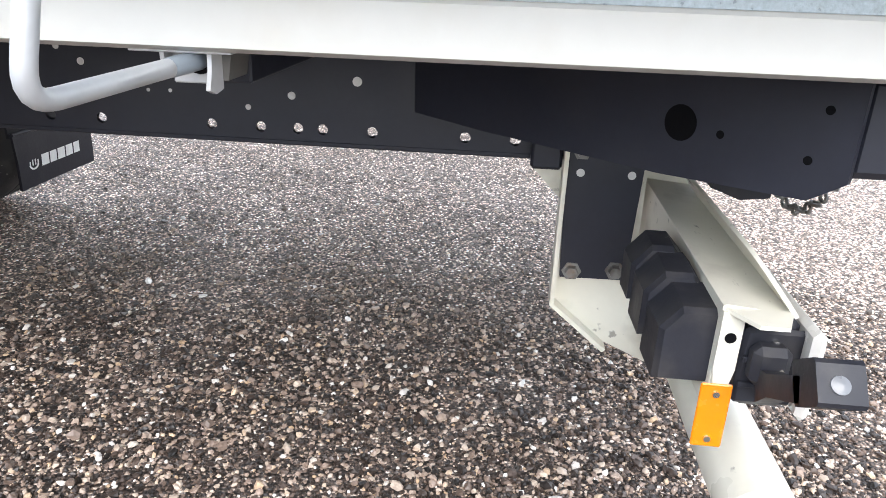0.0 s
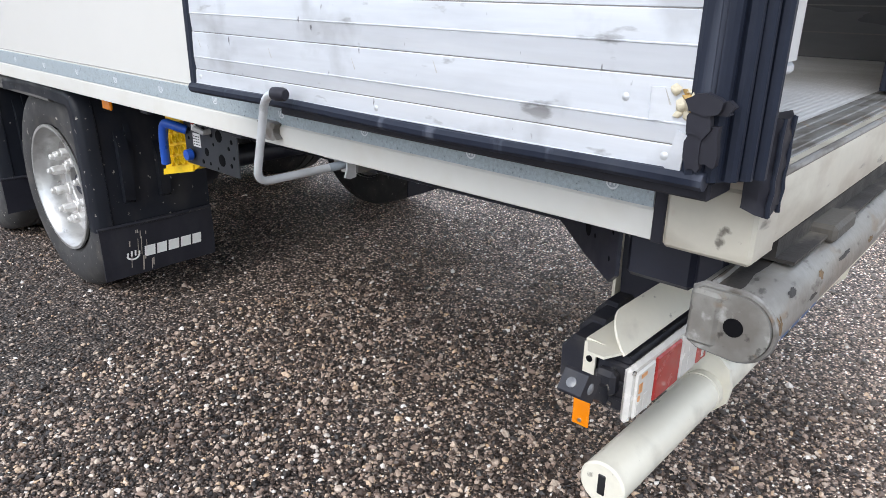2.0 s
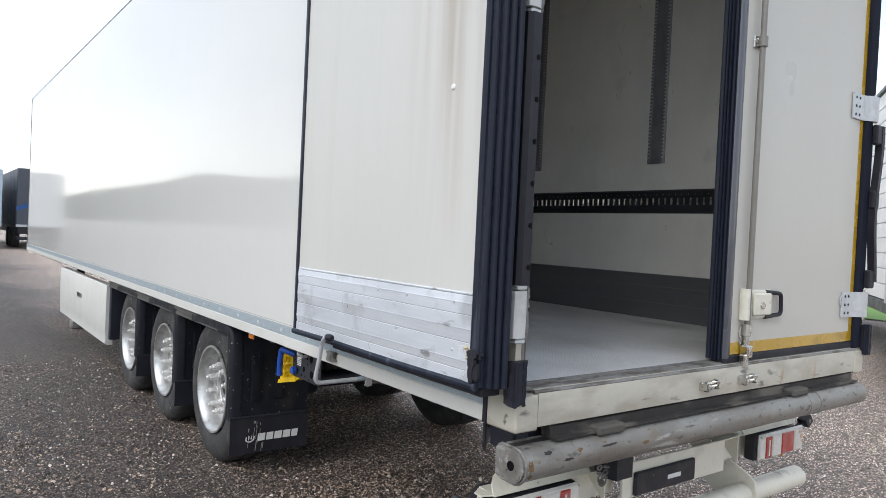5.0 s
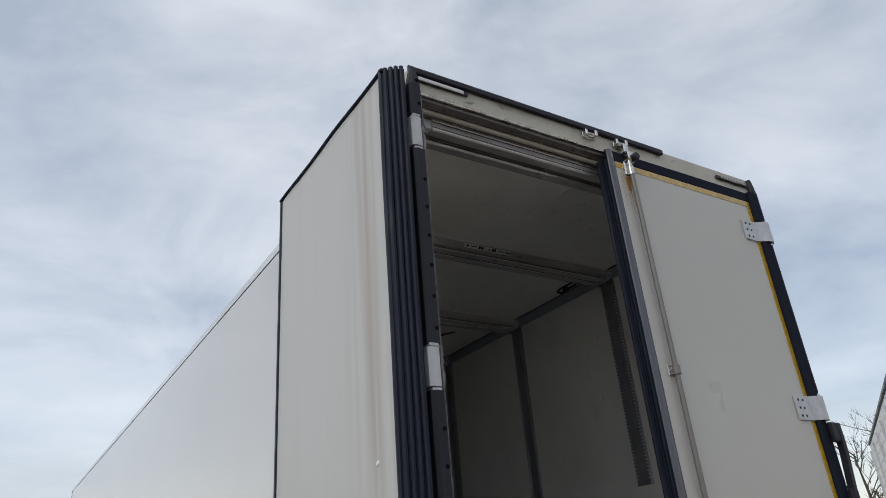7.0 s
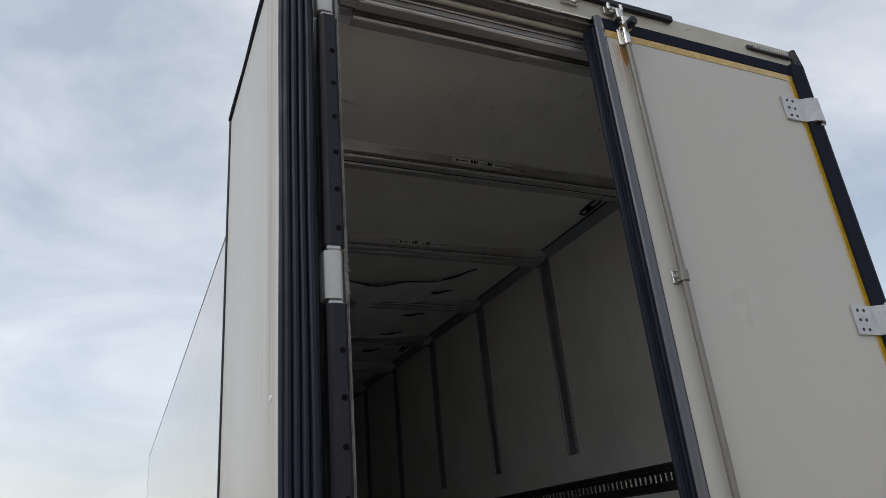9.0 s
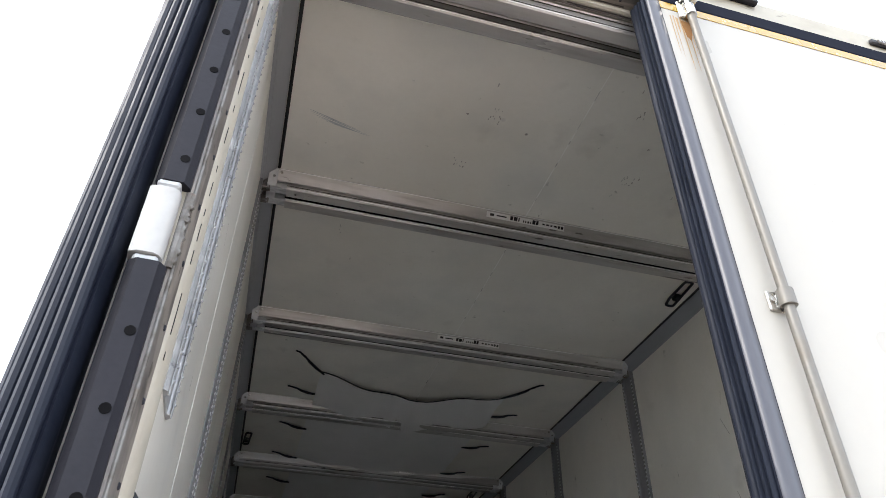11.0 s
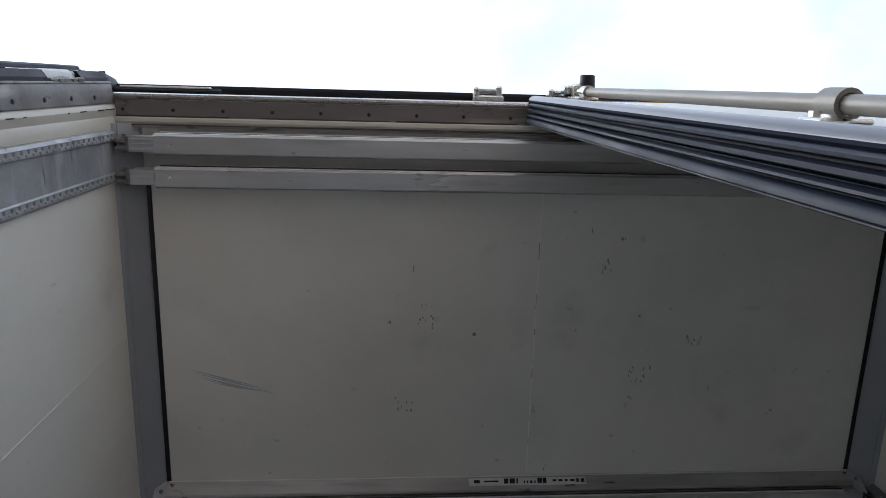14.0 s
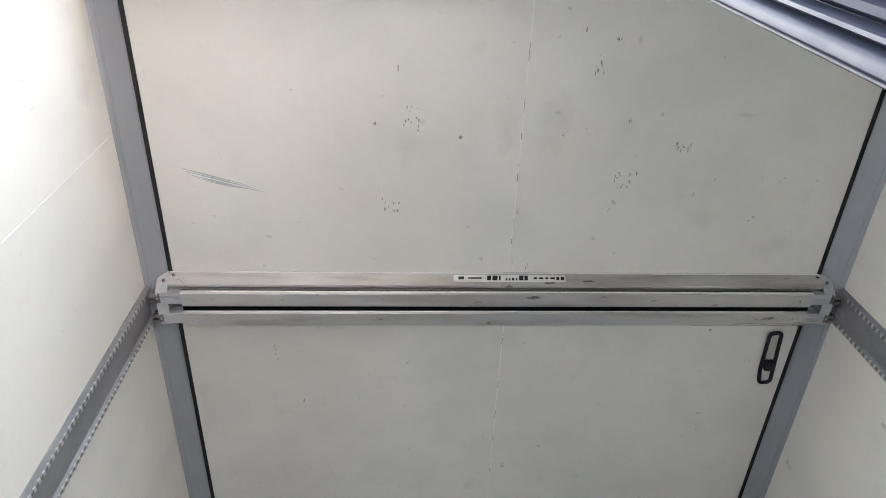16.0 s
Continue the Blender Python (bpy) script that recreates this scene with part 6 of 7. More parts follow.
# ---------------------------------------------------------------- under the trailer
def chassis():
    for s in (-1, 1):
        x = s * 0.60
        r = Mesh().box(x - 0.005, x + 0.005, 0.42, 12.6, 0.852, ZB - 0.003)
        y1 = 0.42
        for y in (0.625, 0.728, 0.922, 1.027, 1.080, 1.160, 1.267, 1.511, 1.626, 2.0):    # drilled row low on the web
            r.box(x - 0.005, x + 0.005, y1, y - 0.022, 0.80, 0.8525)
            for sx in (-0.005, 0.005):
                sq = [(y + 0.022 * max(-1, min(1, 1.5 * math.cos(q))), 0.8262 + 0.0262 * max(-1, min(1, 1.5 * math.sin(q)))) for q in (2 * math.pi * (k + 0.5) / 12 for k in range(12))]
                ci = [(y + 0.0115 * math.cos(q), 0.8262 + 0.0115 * math.sin(q)) for q in (2 * math.pi * (k + 0.5) / 12 for k in range(12))]
                r.add([(x + sx, *p) for p in sq] + [(x + sx, *p) for p in ci], [(k, (k + 1) % 12, 12 + (k + 1) % 12, 12 + k) for k in range(12)])
            r.add([(x - 0.005, *p) for p in ci] + [(x + 0.005, *p) for p in ci], [(k, (k + 1) % 12, 12 + (k + 1) % 12, 12 + k) for k in range(12)])
            y1 = y + 0.022
        r.box(x - 0.005, x + 0.005, y1, 12.6, 0.80, 0.8525)
        r.box(x + s * 0.006, x - s * 0.075, 0.42, 12.6, 0.790, 0.8025, 0.003).box(x - 0.07, x + 0.07, 0.42, 12.6, 1.040, 1.058, 0.003)
        rail = part("chassis_rail", r, BLACK, trailer, "black painted chassis rail with round holes")
        hole = finish("rail_hole", Mesh().lathe([(0, -0.0065), (0.011, -0.0065), (0.011, 0.0065), (0, 0.0065)], (0, 0, 0), "x", 12), DAYHOLE)
        for y, z, k in ((1.090, 0.894, 0.75), (0.952, 0.929, 0.9), (1.181, 0.940, 0.75), (1.539, 0.943, 0.7), (1.589, 0.972, 0.6), (1.184, 0.866, 0.55), (1.398, 0.891, 0.35), (1.350, 0.892, 0.35), (2.2, 0.94, 1)):
            part("rail_hole", hole, None, rail, "pale disc for daylight in a drilled hole", at=(x, y, z)).scale = (1, k, k)
        # diagonal end plate
        d = Mesh()
        n = Vector((s * 0.57, -0.82 * 0.68, 0)).normalized()
        a, b = Vector((s * 0.61, 0.83, 0)), Vector((s * 1.20, 0.245, 0))
        side = Vector((-(b - a).y, (b - a).x, 0)).normalized() * 0.004
        prof = [(a, 1.056), (b, 1.056), (b, 0.93), (b + (a - b) * 0.05, 0.900), (b + (a - b) * 0.30, 0.885), (a + (b - a) * 0.25, 0.875), (a, 0.875)]
        d.add([(p.x + side.x, p.y + side.y, z) for p, z in prof] + [(p.x - side.x, p.y - side.y, z) for p, z in prof],
              [tuple(range(7)), tuple(range(13, 6, -1))] + [(i, (i + 1) % 7, 7 + (i + 1) % 7, 7 + i) for i in range(7)])
        plate = part("end_gusset", d, BLACK, trailer, "black diagonal steel gusset with one large hole")
        along = (b - a).normalized()
        for f, z, rr in ((0.727, 0.962, 0.025), (0.80, 0.957, 0.0055), (0.955, 1.010, 0.0055), (0.94, 0.948, 0.0055)):
            c = a + (b - a) * f
            part("gusset_hole", Mesh().cyl(c + side * 1.15 + Vector((0, 0, z)), c - side * 1.15 + Vector((0, 0, z)), rr, 20), VOID, plate)
        part("cross_tube", Mesh().box(s * 0.66, s * 1.18, 0.10, 0.24, 0.93, 1.05, 0.01), BLACK, trailer, "black end crossmember")
    for y in np.arange(0.95, 12.5, 0.62):
        part("crossmember", Mesh().box(-1.20, 1.20, y, y + 0.06, 1.01, ZB - 0.003, 0.003), BLACK, trailer, "black floor crossmember")
    part("rear_crossmember", Mesh().box(-1.18, 1.18, 0.042, 0.10, 0.90, 1.056, 0.008), BLACK, trailer, "black rear crossmember")


DULLAMBER = material("dull_amber", (0.62, 0.30, 0.12), 0.4, vary=0.25, scale=60, bump=0.05)
GUARDPLASTIC = material("satin_black_plastic", (0.013, 0.015, 0.021), 0.46, spec=0.22, vary=0.2, scale=8, fine=110, bump=0.06, more=[((0.40, 0.37, 0.33), 0.8, 55.0, (1, 1, 0.7), (0.685, 0.72))], stain=(0.07, 0.066, 0.062), stain_amount=0.35, stain_scale=7, stain_stretch=(1, 1, 0.4))
SLEEVE = material("bluish_bare_steel", (0.34, 0.39, 0.44), 0.42, 0.4, vary=0.2, scale=30, fine=120, bump=0.08, stretch=(0.2, 1, 1))
GALVPALE = material("pale_galvanised_sheet", (0.50, 0.50, 0.50), 0.5, 0.2, vary=0.18, scale=26, fine=90, bump=0.08, stain=(0.22, 0.20, 0.18), stain_amount=0.5, stain_scale=22)
MUDRUN = material("dried_mud", (0.40, 0.36, 0.31), 0.9, vary=0.3, scale=40, bump=0.2)
# daylight seen through drilled holes, painted as pale discs
DAYHOLE = material("hole_daylight", (0.72, 0.71, 0.69), 0.6, vary=0.2, scale=50, bump=0.1)
DULLLENS = material("dull_lens", (0.15, 0.155, 0.165), 0.38, vary=0.15, scale=40, bump=0.08, coat=0.5)
NUT = material("wheel_nut_steel", (0.74, 0.73, 0.71), 0.38, 0.35, vary=0.15, scale=30, bump=0.05, stain=(0.2, 0.17, 0.14), stain_amount=0.5, stain_scale=25)
chassis()


def rear_lamp(s):
    """Combination lamp on its carrier; s: -1 on the kerb side."""
    x0, x1 = s * 1.130, s * 0.695
    lamp = part("rear_lamp", Mesh().box(x0, x1, 0.222, 0.290, 0.574, 0.716, 0.010), PLASTIC, trailer, "rear combination lamp in a black housing, dusty")
    part("lens_frame", Mesh().box(s * 1.170, s * 0.700, 0.202, 0.221, 0.580, 0.718, 0.016), CLEARLENS, lamp, "clear dusty lens rim")
    for a, b, m in ((1.150, 1.062, CLEARLENS), (1.054, 0.926, REDLENS), (0.918, 0.826, CLEARLENS), (0.818, 0.760, REDLENS)):
        part("lens", Mesh().box(s * a, s * b, 0.196, 0.205, 0.588, 0.702, 0.004), m, lamp, "coloured lamp lens")
    for x, z, a, b in ((1.130, 0.660, 0.008, 0.012), (1.118, 0.688, 0.013, 0.005), (1.134, 0.634, 0.005, 0.008)):     # dull amber bulb behind the dusty lens
        part("indicator", Mesh().box(s * (x - a), s * (x + a), 0.1945, 0.1975, z - b, z + b, 0.0012), DULLAMBER, lamp)
    for x, z in ((1.132, 0.612), (1.100, 0.620), (0.870, 0.620), (0.870, 0.668)):
        part("reflector_cup", Mesh().box(s * (x - 0.012), s * (x + 0.012), 0.1945, 0.1965, z - 0.018, z + 0.018, 0.0012), CLEARLENS, lamp)
    part("red_bar", Mesh().box(s * 0.796, s * 0.784, 0.1940, 0.1965, 0.600, 0.685, 0.0012), CLEARLENS, lamp)
    for x, z in ((1.158, 0.706), (1.158, 0.592), (0.712, 0.706), (0.712, 0.592)):
        part("screw", Mesh().cyl((s * x, 0.203, z), (s * x, 0.199, z), 0.006, 8), CHROME, lamp)
    side = part("lamp_side", Mesh().box(s * 1.127, s * 1.140, 0.215, 0.30, 0.585, 0.705, 0.006), PLASTIC, lamp, "black side bracket")
    for z in (0.62, 0.66):
        part("side_rib", Mesh().box(s * 1.139, s * 1.146, 0.225, 0.298, z - 0.004, z + 0.004, 0.001), PLASTIC, side)
    for z in (0.600, 0.686):
        part("screw", Mesh().cyl((s * 1.139, 0.258, z), (s * 1.146, 0.258, z), 0.006, 8), CHROME, lamp)
    part("arm_socket", Mesh().box(s * 1.135, s * 1.170, 0.240, 0.292, 0.630, 0.690, 0.010), PLASTIC, lamp, "black lamp arm socket")
    part("marker_arm", Mesh().prism([(s * 1.150, 0.655), (s * 1.175, 0.612), (s * 1.205, 0.640), (s * 1.292, 0.6880), (s * 1.278, 0.7180), (s * 1.190, 0.6660)], "y", 0.252, 0.282), PLASTIC, lamp, "flat rubber marker arm")
    part("marker_lamp", Mesh().prism([(s * 1.252, 0.7180), (s * 1.280, 0.6820), (s * 1.286, 0.6800), (s * 1.330, 0.7100), (s * 1.332, 0.7170), (s * 1.304, 0.7520), (s * 1.297, 0.7540), (s * 1.254, 0.7260)], "y", 0.228, 0.282), PLASTIC, lamp, "square rubber side marker lamp")
    part("marker_lens", Mesh().lathe([(0, -0.004), (0.009, -0.003), (0.013, 0.0)], (s * 1.293, 0.2285, 0.717), "y", 14), DULLLENS, lamp)
    part("marker_lens", Mesh().tube([(s * 1.314, 0.257, 0.7295), (s * 1.321, 0.257, 0.7345), (s * 1.322, 0.257, 0.7357)], [0.013, 0.011, 0.006], 14), DULLLENS, lamp)
    # bent sheet carrier: a shelf with an upstanding, round-nosed front flange
    carrier = part("lamp_carrier", Mesh().prism([(0.238, 0.724), (0.238, 0.729), (0.330, 0.737), (0.334, 0.735), (0.334, 0.570), (0.329, 0.570), (0.329, 0.731)], "x", s * 1.135, s * 0.34), CREAMCLEAN, trailer, "cream bent sheet-steel lamp carrier")
    nose = [(s * (1.140 - 0.075 * (1 - math.cos(q))), 0.726 + 0.092 * math.sin(q)) for q in np.linspace(0, math.pi / 2, 8)]
    flange = Mesh()     # leans forward over the shelf
    flange.m = Matrix.Translation((0, 0.238, 0.727)) @ Matrix.Rotation(radians(-38), 4, "X") @ Matrix.Translation((0, -0.238, -0.727))
    flange.prism(nose + [(s * 0.72, 0.818), (s * 0.715, 0.800), (s * 0.68, 0.796), (s * 0.665, 0.814), (s * 0.60, 0.814), (s * 0.60, 0.726)], "y", 0.235, 0.241)
    part("front_flange", flange, CREAMCLEAN, carrier, "cream leaning flange with a round nose")
    part("shelf_nose", Mesh().prism([(s * 1.134, 0.240), (s * 1.185, 0.262), (s * 1.185, 0.300), (s * 1.134, 0.332)], "z", 0.727, 0.733), CREAMCLEAN, carrier)
    end = part("carrier_end", Mesh().prism([(0.304, 0.729), (0.334, 0.729), (0.334, 0.640), (0.328, 0.600), (0.312, 0.600), (0.304, 0.64)], "x", s * 1.136, s * 1.142), CREAMCLEAN, carrier)
    part("end_hole", Mesh().lathe([(0, s * 0.0012), (0.008, s * 0.0012), (0.008, 0)], (s * 1.142, 0.319, 0.690), "x", 12), VOID, end)
    # orange side reflector
    rf = part("side_reflector", Mesh().box(s * 1.143, s * 1.148, 0.303, 0.347, 0.513, 0.619, 0.003), ORANGE, trailer, "orange reflector plate with two rivets")
    for z in (0.603, 0.528):
        part("rivet", Mesh().cyl((s * 1.148, 0.325, z), (s * 1.151, 0.325, z), 0.005, 8), CHROME, rf)
    # moulded hood behind the lamp, in three overlapping shells
    hood = None
    shells = ((0.860, 0.948, 0.342, 0.424, 0.645, 0.742), (0.930, 1.032, 0.328, 0.417, 0.624, 0.732), (1.014, 1.122, 0.311, 0.408, 0.602, 0.718))
    for xa, xb, ya, yb, za, zb in shells:
        m = Mesh()
        ring = []
        for x, g in ((xa, -0.004), (xa + 0.012, 0.003), (xb - 0.010, 0.001), (xb, -0.006)):
            ring.append([(s * x, y, z) for y, z in ((ya - g, za - g), (ya - g - 0.004, zb - 0.03 + g), (ya + 0.02, zb + g), (yb - 0.028, zb + g), (yb + g, zb - 0.034), (yb + g, za - g))])
        for p, q in zip(ring, ring[1:]):
            m.add(p + q, [(i, (i + 1) % 6, 6 + (i + 1) % 6, 6 + i) for i in range(6)])
        m.add(ring[0], [tuple(range(5, -1, -1))]).add(ring[-1], [tuple(range(6))])
        if hood is None:
            hood = part("lamp_rear_cover", m, PLASTIC, trailer, "black moulded plastic lamp hood", smooth=18, weld=True)
        else:
            part("hood_shell", m, PLASTIC, hood, smooth=18, weld=True)
    # leg from the rail down to the bar
    leg = part("underrun_leg", Mesh().prism([(0.375, 0.546), (0.362, 0.852), (0.522, 0.854), (0.510, 0.544)], "x", s * 0.635, s * 0.623), BLACK, trailer, "black bolted leg plate")
    for y, z in ((0.490, 0.822), (0.386, 0.822), (0.487, 0.560), (0.397, 0.567)):
        part("bolt", Mesh().lathe([(0, s * 0.016), (0.013, s * 0.016), (0.015, s * 0.004), (0.021, s * 0.003), (0.021, 0)], (s * 0.635, y, z), "x", 6), OLDSTEEL, leg)
    for y in (0.490, 0.388):
        part("leg_hole", Mesh().cyl((s * 0.631, y, 0.775), (s * 0.6360, y, 0.775), 0.0085, 12), DAYHOLE, leg)
    part("flange_stop", Mesh().box(s * 0.607, s * 0.640, 0.529, 0.592, 0.778, 0.840, 0.006), BLACK, leg)
    w = Mesh().prism([(0.512, 0.855), (0.518, 0.49), (0.40, 0.390), (0.300, 0.345), (0.245, 0.335), (0.205, 0.348), (0.165, 0.395), (0.160, 0.440), (0.172, 0.495), (0.200, 0.520), (0.355, 0.59), (0.355, 0.856)], "x", s * 0.608, s * 0.622)
    part("leg_web", w, CREAMCLEAN, leg, "cream steel web")
    part("leg_flange", Mesh().prism([(0.517, 0.866), (0.526, 0.866), (0.528, 0.486), (0.405, 0.382), (0.398, 0.389), (0.519, 0.490)], "x", s * 0.607, s * 0.660), CREAMCLEAN, leg, "cream steel flange")
    part("flange_gusset", Mesh().prism([(0.527, 0.775), (0.585, 0.775), (0.527, 0.715)], "x", s * 0.614, s * 0.619), CREAMCLEAN, leg)
    part("bar_collar", Mesh().lathe([(0.056, -0.007), (0.0595, -0.006), (0.0595, 0.006), (0.056, 0.007)], (s * 0.648, 0.235, 0.415), "x", 24), CREAMCLEAN, leg)


for s in (-1, 1):
    rear_lamp(s)

bar_c = (0.235, 0.415)
ub = part("underrun_bar", Mesh().tube([(-1.185, *bar_c), (-1.18, *bar_c), (1.18, *bar_c), (1.185, *bar_c)], [0.052, 0.057, 0.057, 0.052], 28), CREAMCLEAN, trailer, "round cream under-run bar")
for s in (-1, 1):
    part("end_slot", Mesh().box(s * 1.180, s * 1.1875, bar_c[0] - 0.010, bar_c[0] + 0.010, bar_c[1] - 0.028, bar_c[1] + 0.028, 0.003), DARKMARK, ub)
u = -0.335
for wd in (0.06, 0.085, 0.085, 0.085, 0.085, 0.075):
    blue, ring = Mesh(), []
    for q in np.linspace(radians(150), radians(215), 8):
        ring.append([(u + j * wd + 0.02 * (1 - (q - radians(150)) / radians(65)), bar_c[0] + 0.0578 * math.cos(q), bar_c[1] + 0.0578 * math.sin(q)) for j in (0, 1)])
    part("painted_bar", blue.grid(ring), BLUEPAINT, ub, "blue painted bar")
    u += wd + 0.022
part("plate_holder", Mesh().box(-0.33, 0.12, 0.205, 0.225, 0.585, 0.690, 0.006), PLASTIC, trailer, "black number-plate holder")
part("plate_strip", Mesh().box(-0.10, 0.0, 0.2025, 0.2055, 0.625, 0.645, 0.001), WHITEMARK, trailer)
part("carrier_bar", Mesh().box(-0.40, 0.40, 0.225, 0.240, 0.575, 0.735, 0.003), CREAMCLEAN, trailer, "cream carrier strip")
for x in (-0.50, 0.30, 0.55):
    part("carrier_bracket", Mesh().prism([(0.24, 0.58), (0.24, 0.74), (0.36, 0.80), (0.36, 0.70)], "x", x - 0.004, x + 0.004), CREAMCLEAN, trailer)
part("socket_box", Mesh().prism([(0.10, 0.735), (0.10, 0.82), (0.20, 0.84), (0.22, 0.75), (0.16, 0.728)], "x", -0.60, -0.50), PLASTIC, trailer, "black socket under the buffer")

# buffer tube across the back
BY, BZ, BR = -0.029, 0.950, 0.059
prof = [(0.046, BZ - 0.046), (0.046, BZ + 0.050), (0.03, BZ + 0.059)] + [(BY + BR * math.cos(q), BZ + BR * math.sin(q)) for q in np.linspace(math.pi * 0.5, math.pi * 1.5, 18)] + [(0.03, BZ - 0.055)]
buf = part("rear_buffer", Mesh().prism(prof, "x", -1.30, 1.24), BUFFERSTEEL, trailer, "worn grey steel buffer tube, rusty and scraped")
part("buffer_end", Mesh().prism([(y * 0.97, BZ + (z - BZ) * 0.97) for y, z in prof], "x", -1.312, -1.299), BUFFERSTEEL, buf, "scraped steel end plate")
part("end_weld", Mesh().tube([(-1.300, y * 1.02, BZ + (z - BZ) * 1.02) for y, z in prof + prof[:1]], 0.005, 6), OLDSTEEL, buf)
part("end_hole", Mesh().cyl((-1.3135, -0.027, 0.951), (-1.305, -0.027, 0.951), 0.0165, 18), VOID, buf)
part("end_hole", Mesh().box(-1.3135, -1.305, 0.028, 0.037, 0.935, 0.967, 0.004), VOID, buf)
part("side_plate", Mesh().box(-1.318, -1.300, -0.002, 0.049, BZ - 0.046, BZ + 0.052, 0.006), BUFFERSTEEL, buf, "dented grey side plate")
rw = random.Random(31)
for x0, a0, wd, da, mat_ in ((-1.292, 150, 0.034, 46, BROWNRUST), (-1.285, 196, 0.020, 22, BROWNRUST), (-1.21, 132, 0.05, 14, GRIME), (-1.13, 168, 0.06, 10, GRIME), (-1.05, 140, 0.03, 20, BROWNRUST), (-0.93, 150, 0.10, 10, GRIME), (-0.70, 165, 0.05, 16, BROWNRUST), (-0.42, 145, 0.08, 12, GRIME)):
    centre = Vector((x0 + wd / 2, math.radians(a0 + da / 2), 0))
    ring = []
    for i in range(22):     # ragged patch wrapped on the tube
        q, k = 2 * math.pi * i / 22, rw.uniform(0.55, 1.1)
        ring.append((centre.x + 0.5 * wd * k * math.cos(q), centre.y + 0.5 * math.radians(da) * k * math.sin(q)))
    wrap = lambda u, a: (u, BY + (BR + 0.0008) * math.cos(a), BZ + (BR + 0.0008) * math.sin(a))
    part("rust_patch" if mat_ is BROWNRUST else "grime_patch", Mesh().add([wrap(centre.x, centre.y)] + [wrap(*p) for p in ring], [(0, 1 + i, 1 + (i + 1) % 22) for i in range(22)]), mat_, buf, "ragged worn patch")
part("weld_seam", Mesh().tube([(x, 0.022 + 0.002 * math.sin(31 * x), BZ + 0.060) for x in np.linspace(-1.29, 1.2, 60)], 0.006, 6), OLDSTEEL, buf)
for x in (0.62, 0.72):
    part("buffer_collar", Mesh().prism([(BY + (y - BY) * 1.04, BZ + (z - BZ) * 1.05) for y, z in prof], "x", x, x + 0.045), BUFFERSTEEL, buf)
part("buffer_cap", Mesh().tube([(1.24, BY + 0.03, BZ), (1.275, BY + 0.03, BZ), (1.292, BY + 0.03, BZ)], [0.060, 0.050, 0.02], 18), OLDSTEEL, buf)
part("sill_channel", Mesh().prism([(-0.055, 1.015), (-0.055, 1.022), (-0.022, 1.022), (-0.022, 1.056), (-0.010, 1.060), (0.02, 1.060), (0.02, 1.015)], "x", -1.13, 1.20), GRIME, trailer, "dark grimy steel channel below the sill")
rg, rows = random.Random(12), []
for i in range(141):
    x = -1.29 + 2.48 * i / 140
    e = -0.020 + 0.016 * noise.noise((x * 3.0, 0.0, 7.0)) + 0.010 * noise.noise((x * 17.0, 0.0, 2.0)) + rg.uniform(-0.002, 0.002)
    rows.append([(x, y, BZ + (math.sqrt(max(0.0, (BR + 0.0012) ** 2 - (y - BY) ** 2)) if y < BY else BR + 0.0012)) for y in (e, (e + BY) / 2 if e < BY else e + 0.004, 0.006, 0.030)])
part("scraped_top", Mesh().grid(rows), GRIME, buf, "black scraped grime along the buffer's top")
for x in (-0.85, 0.55):
    part("buffer_pad", Mesh().box(x - 0.075, x + 0.075, -0.070, 0.0, BZ + 0.054, BZ + 0.090, 0.008), WOOD, buf, "weathered block on the buffer")

# short chain
for i in range(16):
    q = i / 15
    c = Vector((-0.610 - 0.170 * q, 0.140 - 0.095 * q, 0.878 - 0.125 * (1 - (2 * q - 1) ** 2) - 0.015 * q))
    ring = [c + Vector((0.013 * math.cos(a), 0.008 * math.sin(a) * (i % 2), 0.009 * math.sin(a) * ((i + 1) % 2))) for a in np.linspace(0, 2 * math.pi, 10)]
    part("chain_link", Mesh().tube(ring, 0.0036, 6), OLDSTEEL, trailer, "rusty chain link")

# folding step: a bent tube with a rubber grip
st = part("climbing_step", Mesh().tube(bent([(-1.262, 0.984, 1.044), (-1.300, 0.989, 1.0425), (-1.513, 1.018, 1.034), (-1.499, 0.978, 1.243), (-1.496, 0.912, 1.247)], 0.036, 6), 0.0098, 14), TUBE, trailer, "galvanised bent-tube climbing step")
part("grip", Mesh().tube([(-1.498, 0.950, 1.245), (-1.498, 0.944, 1.246), (-1.497, 0.914, 1.247), (-1.496, 0.906, 1.247)], [0.011, 0.0150, 0.0150, 0.011], 12), RUBBER, st, "black rubber grip")
part("tube_sleeve", Mesh().tube([(-1.261, 0.984, 1.044), (-1.266, 0.984, 1.044), (-1.316, 0.991, 1.042), (-1.320, 0.992, 1.042)], [0.0104, 0.0108, 0.0106, 0.0099], 14), SLEEVE, st, "bluish bare end of the tube")
bracket = part("step_bracket", Mesh().box(-1.262, -1.257, 0.966, 1.016, 1.018, 1.056, 0.0015), GALVPALE, st, "pale galvanised step bracket")
part("bracket_ear", Mesh().prism([(-1.257, 1.056), (-1.284, 1.056), (-1.286, 1.036), (-1.294, 1.016), (-1.278, 1.010), (-1.257, 1.013)], "y", 0.961, 0.966), GALVPALE, bracket)
part("bracket_ear", Mesh().prism([(-1.257, 1.056), (-1.280, 1.056), (-1.278, 1.036), (-1.266, 1.028), (-1.257, 1.030)], "y", 1.016, 1.021), GALVPALE, bracket)
part("bracket_foot", Mesh().box(-1.288, -1.225, 0.938, 1.052, 1.0535, 1.0575, 0.001), GALVPALE, bracket)
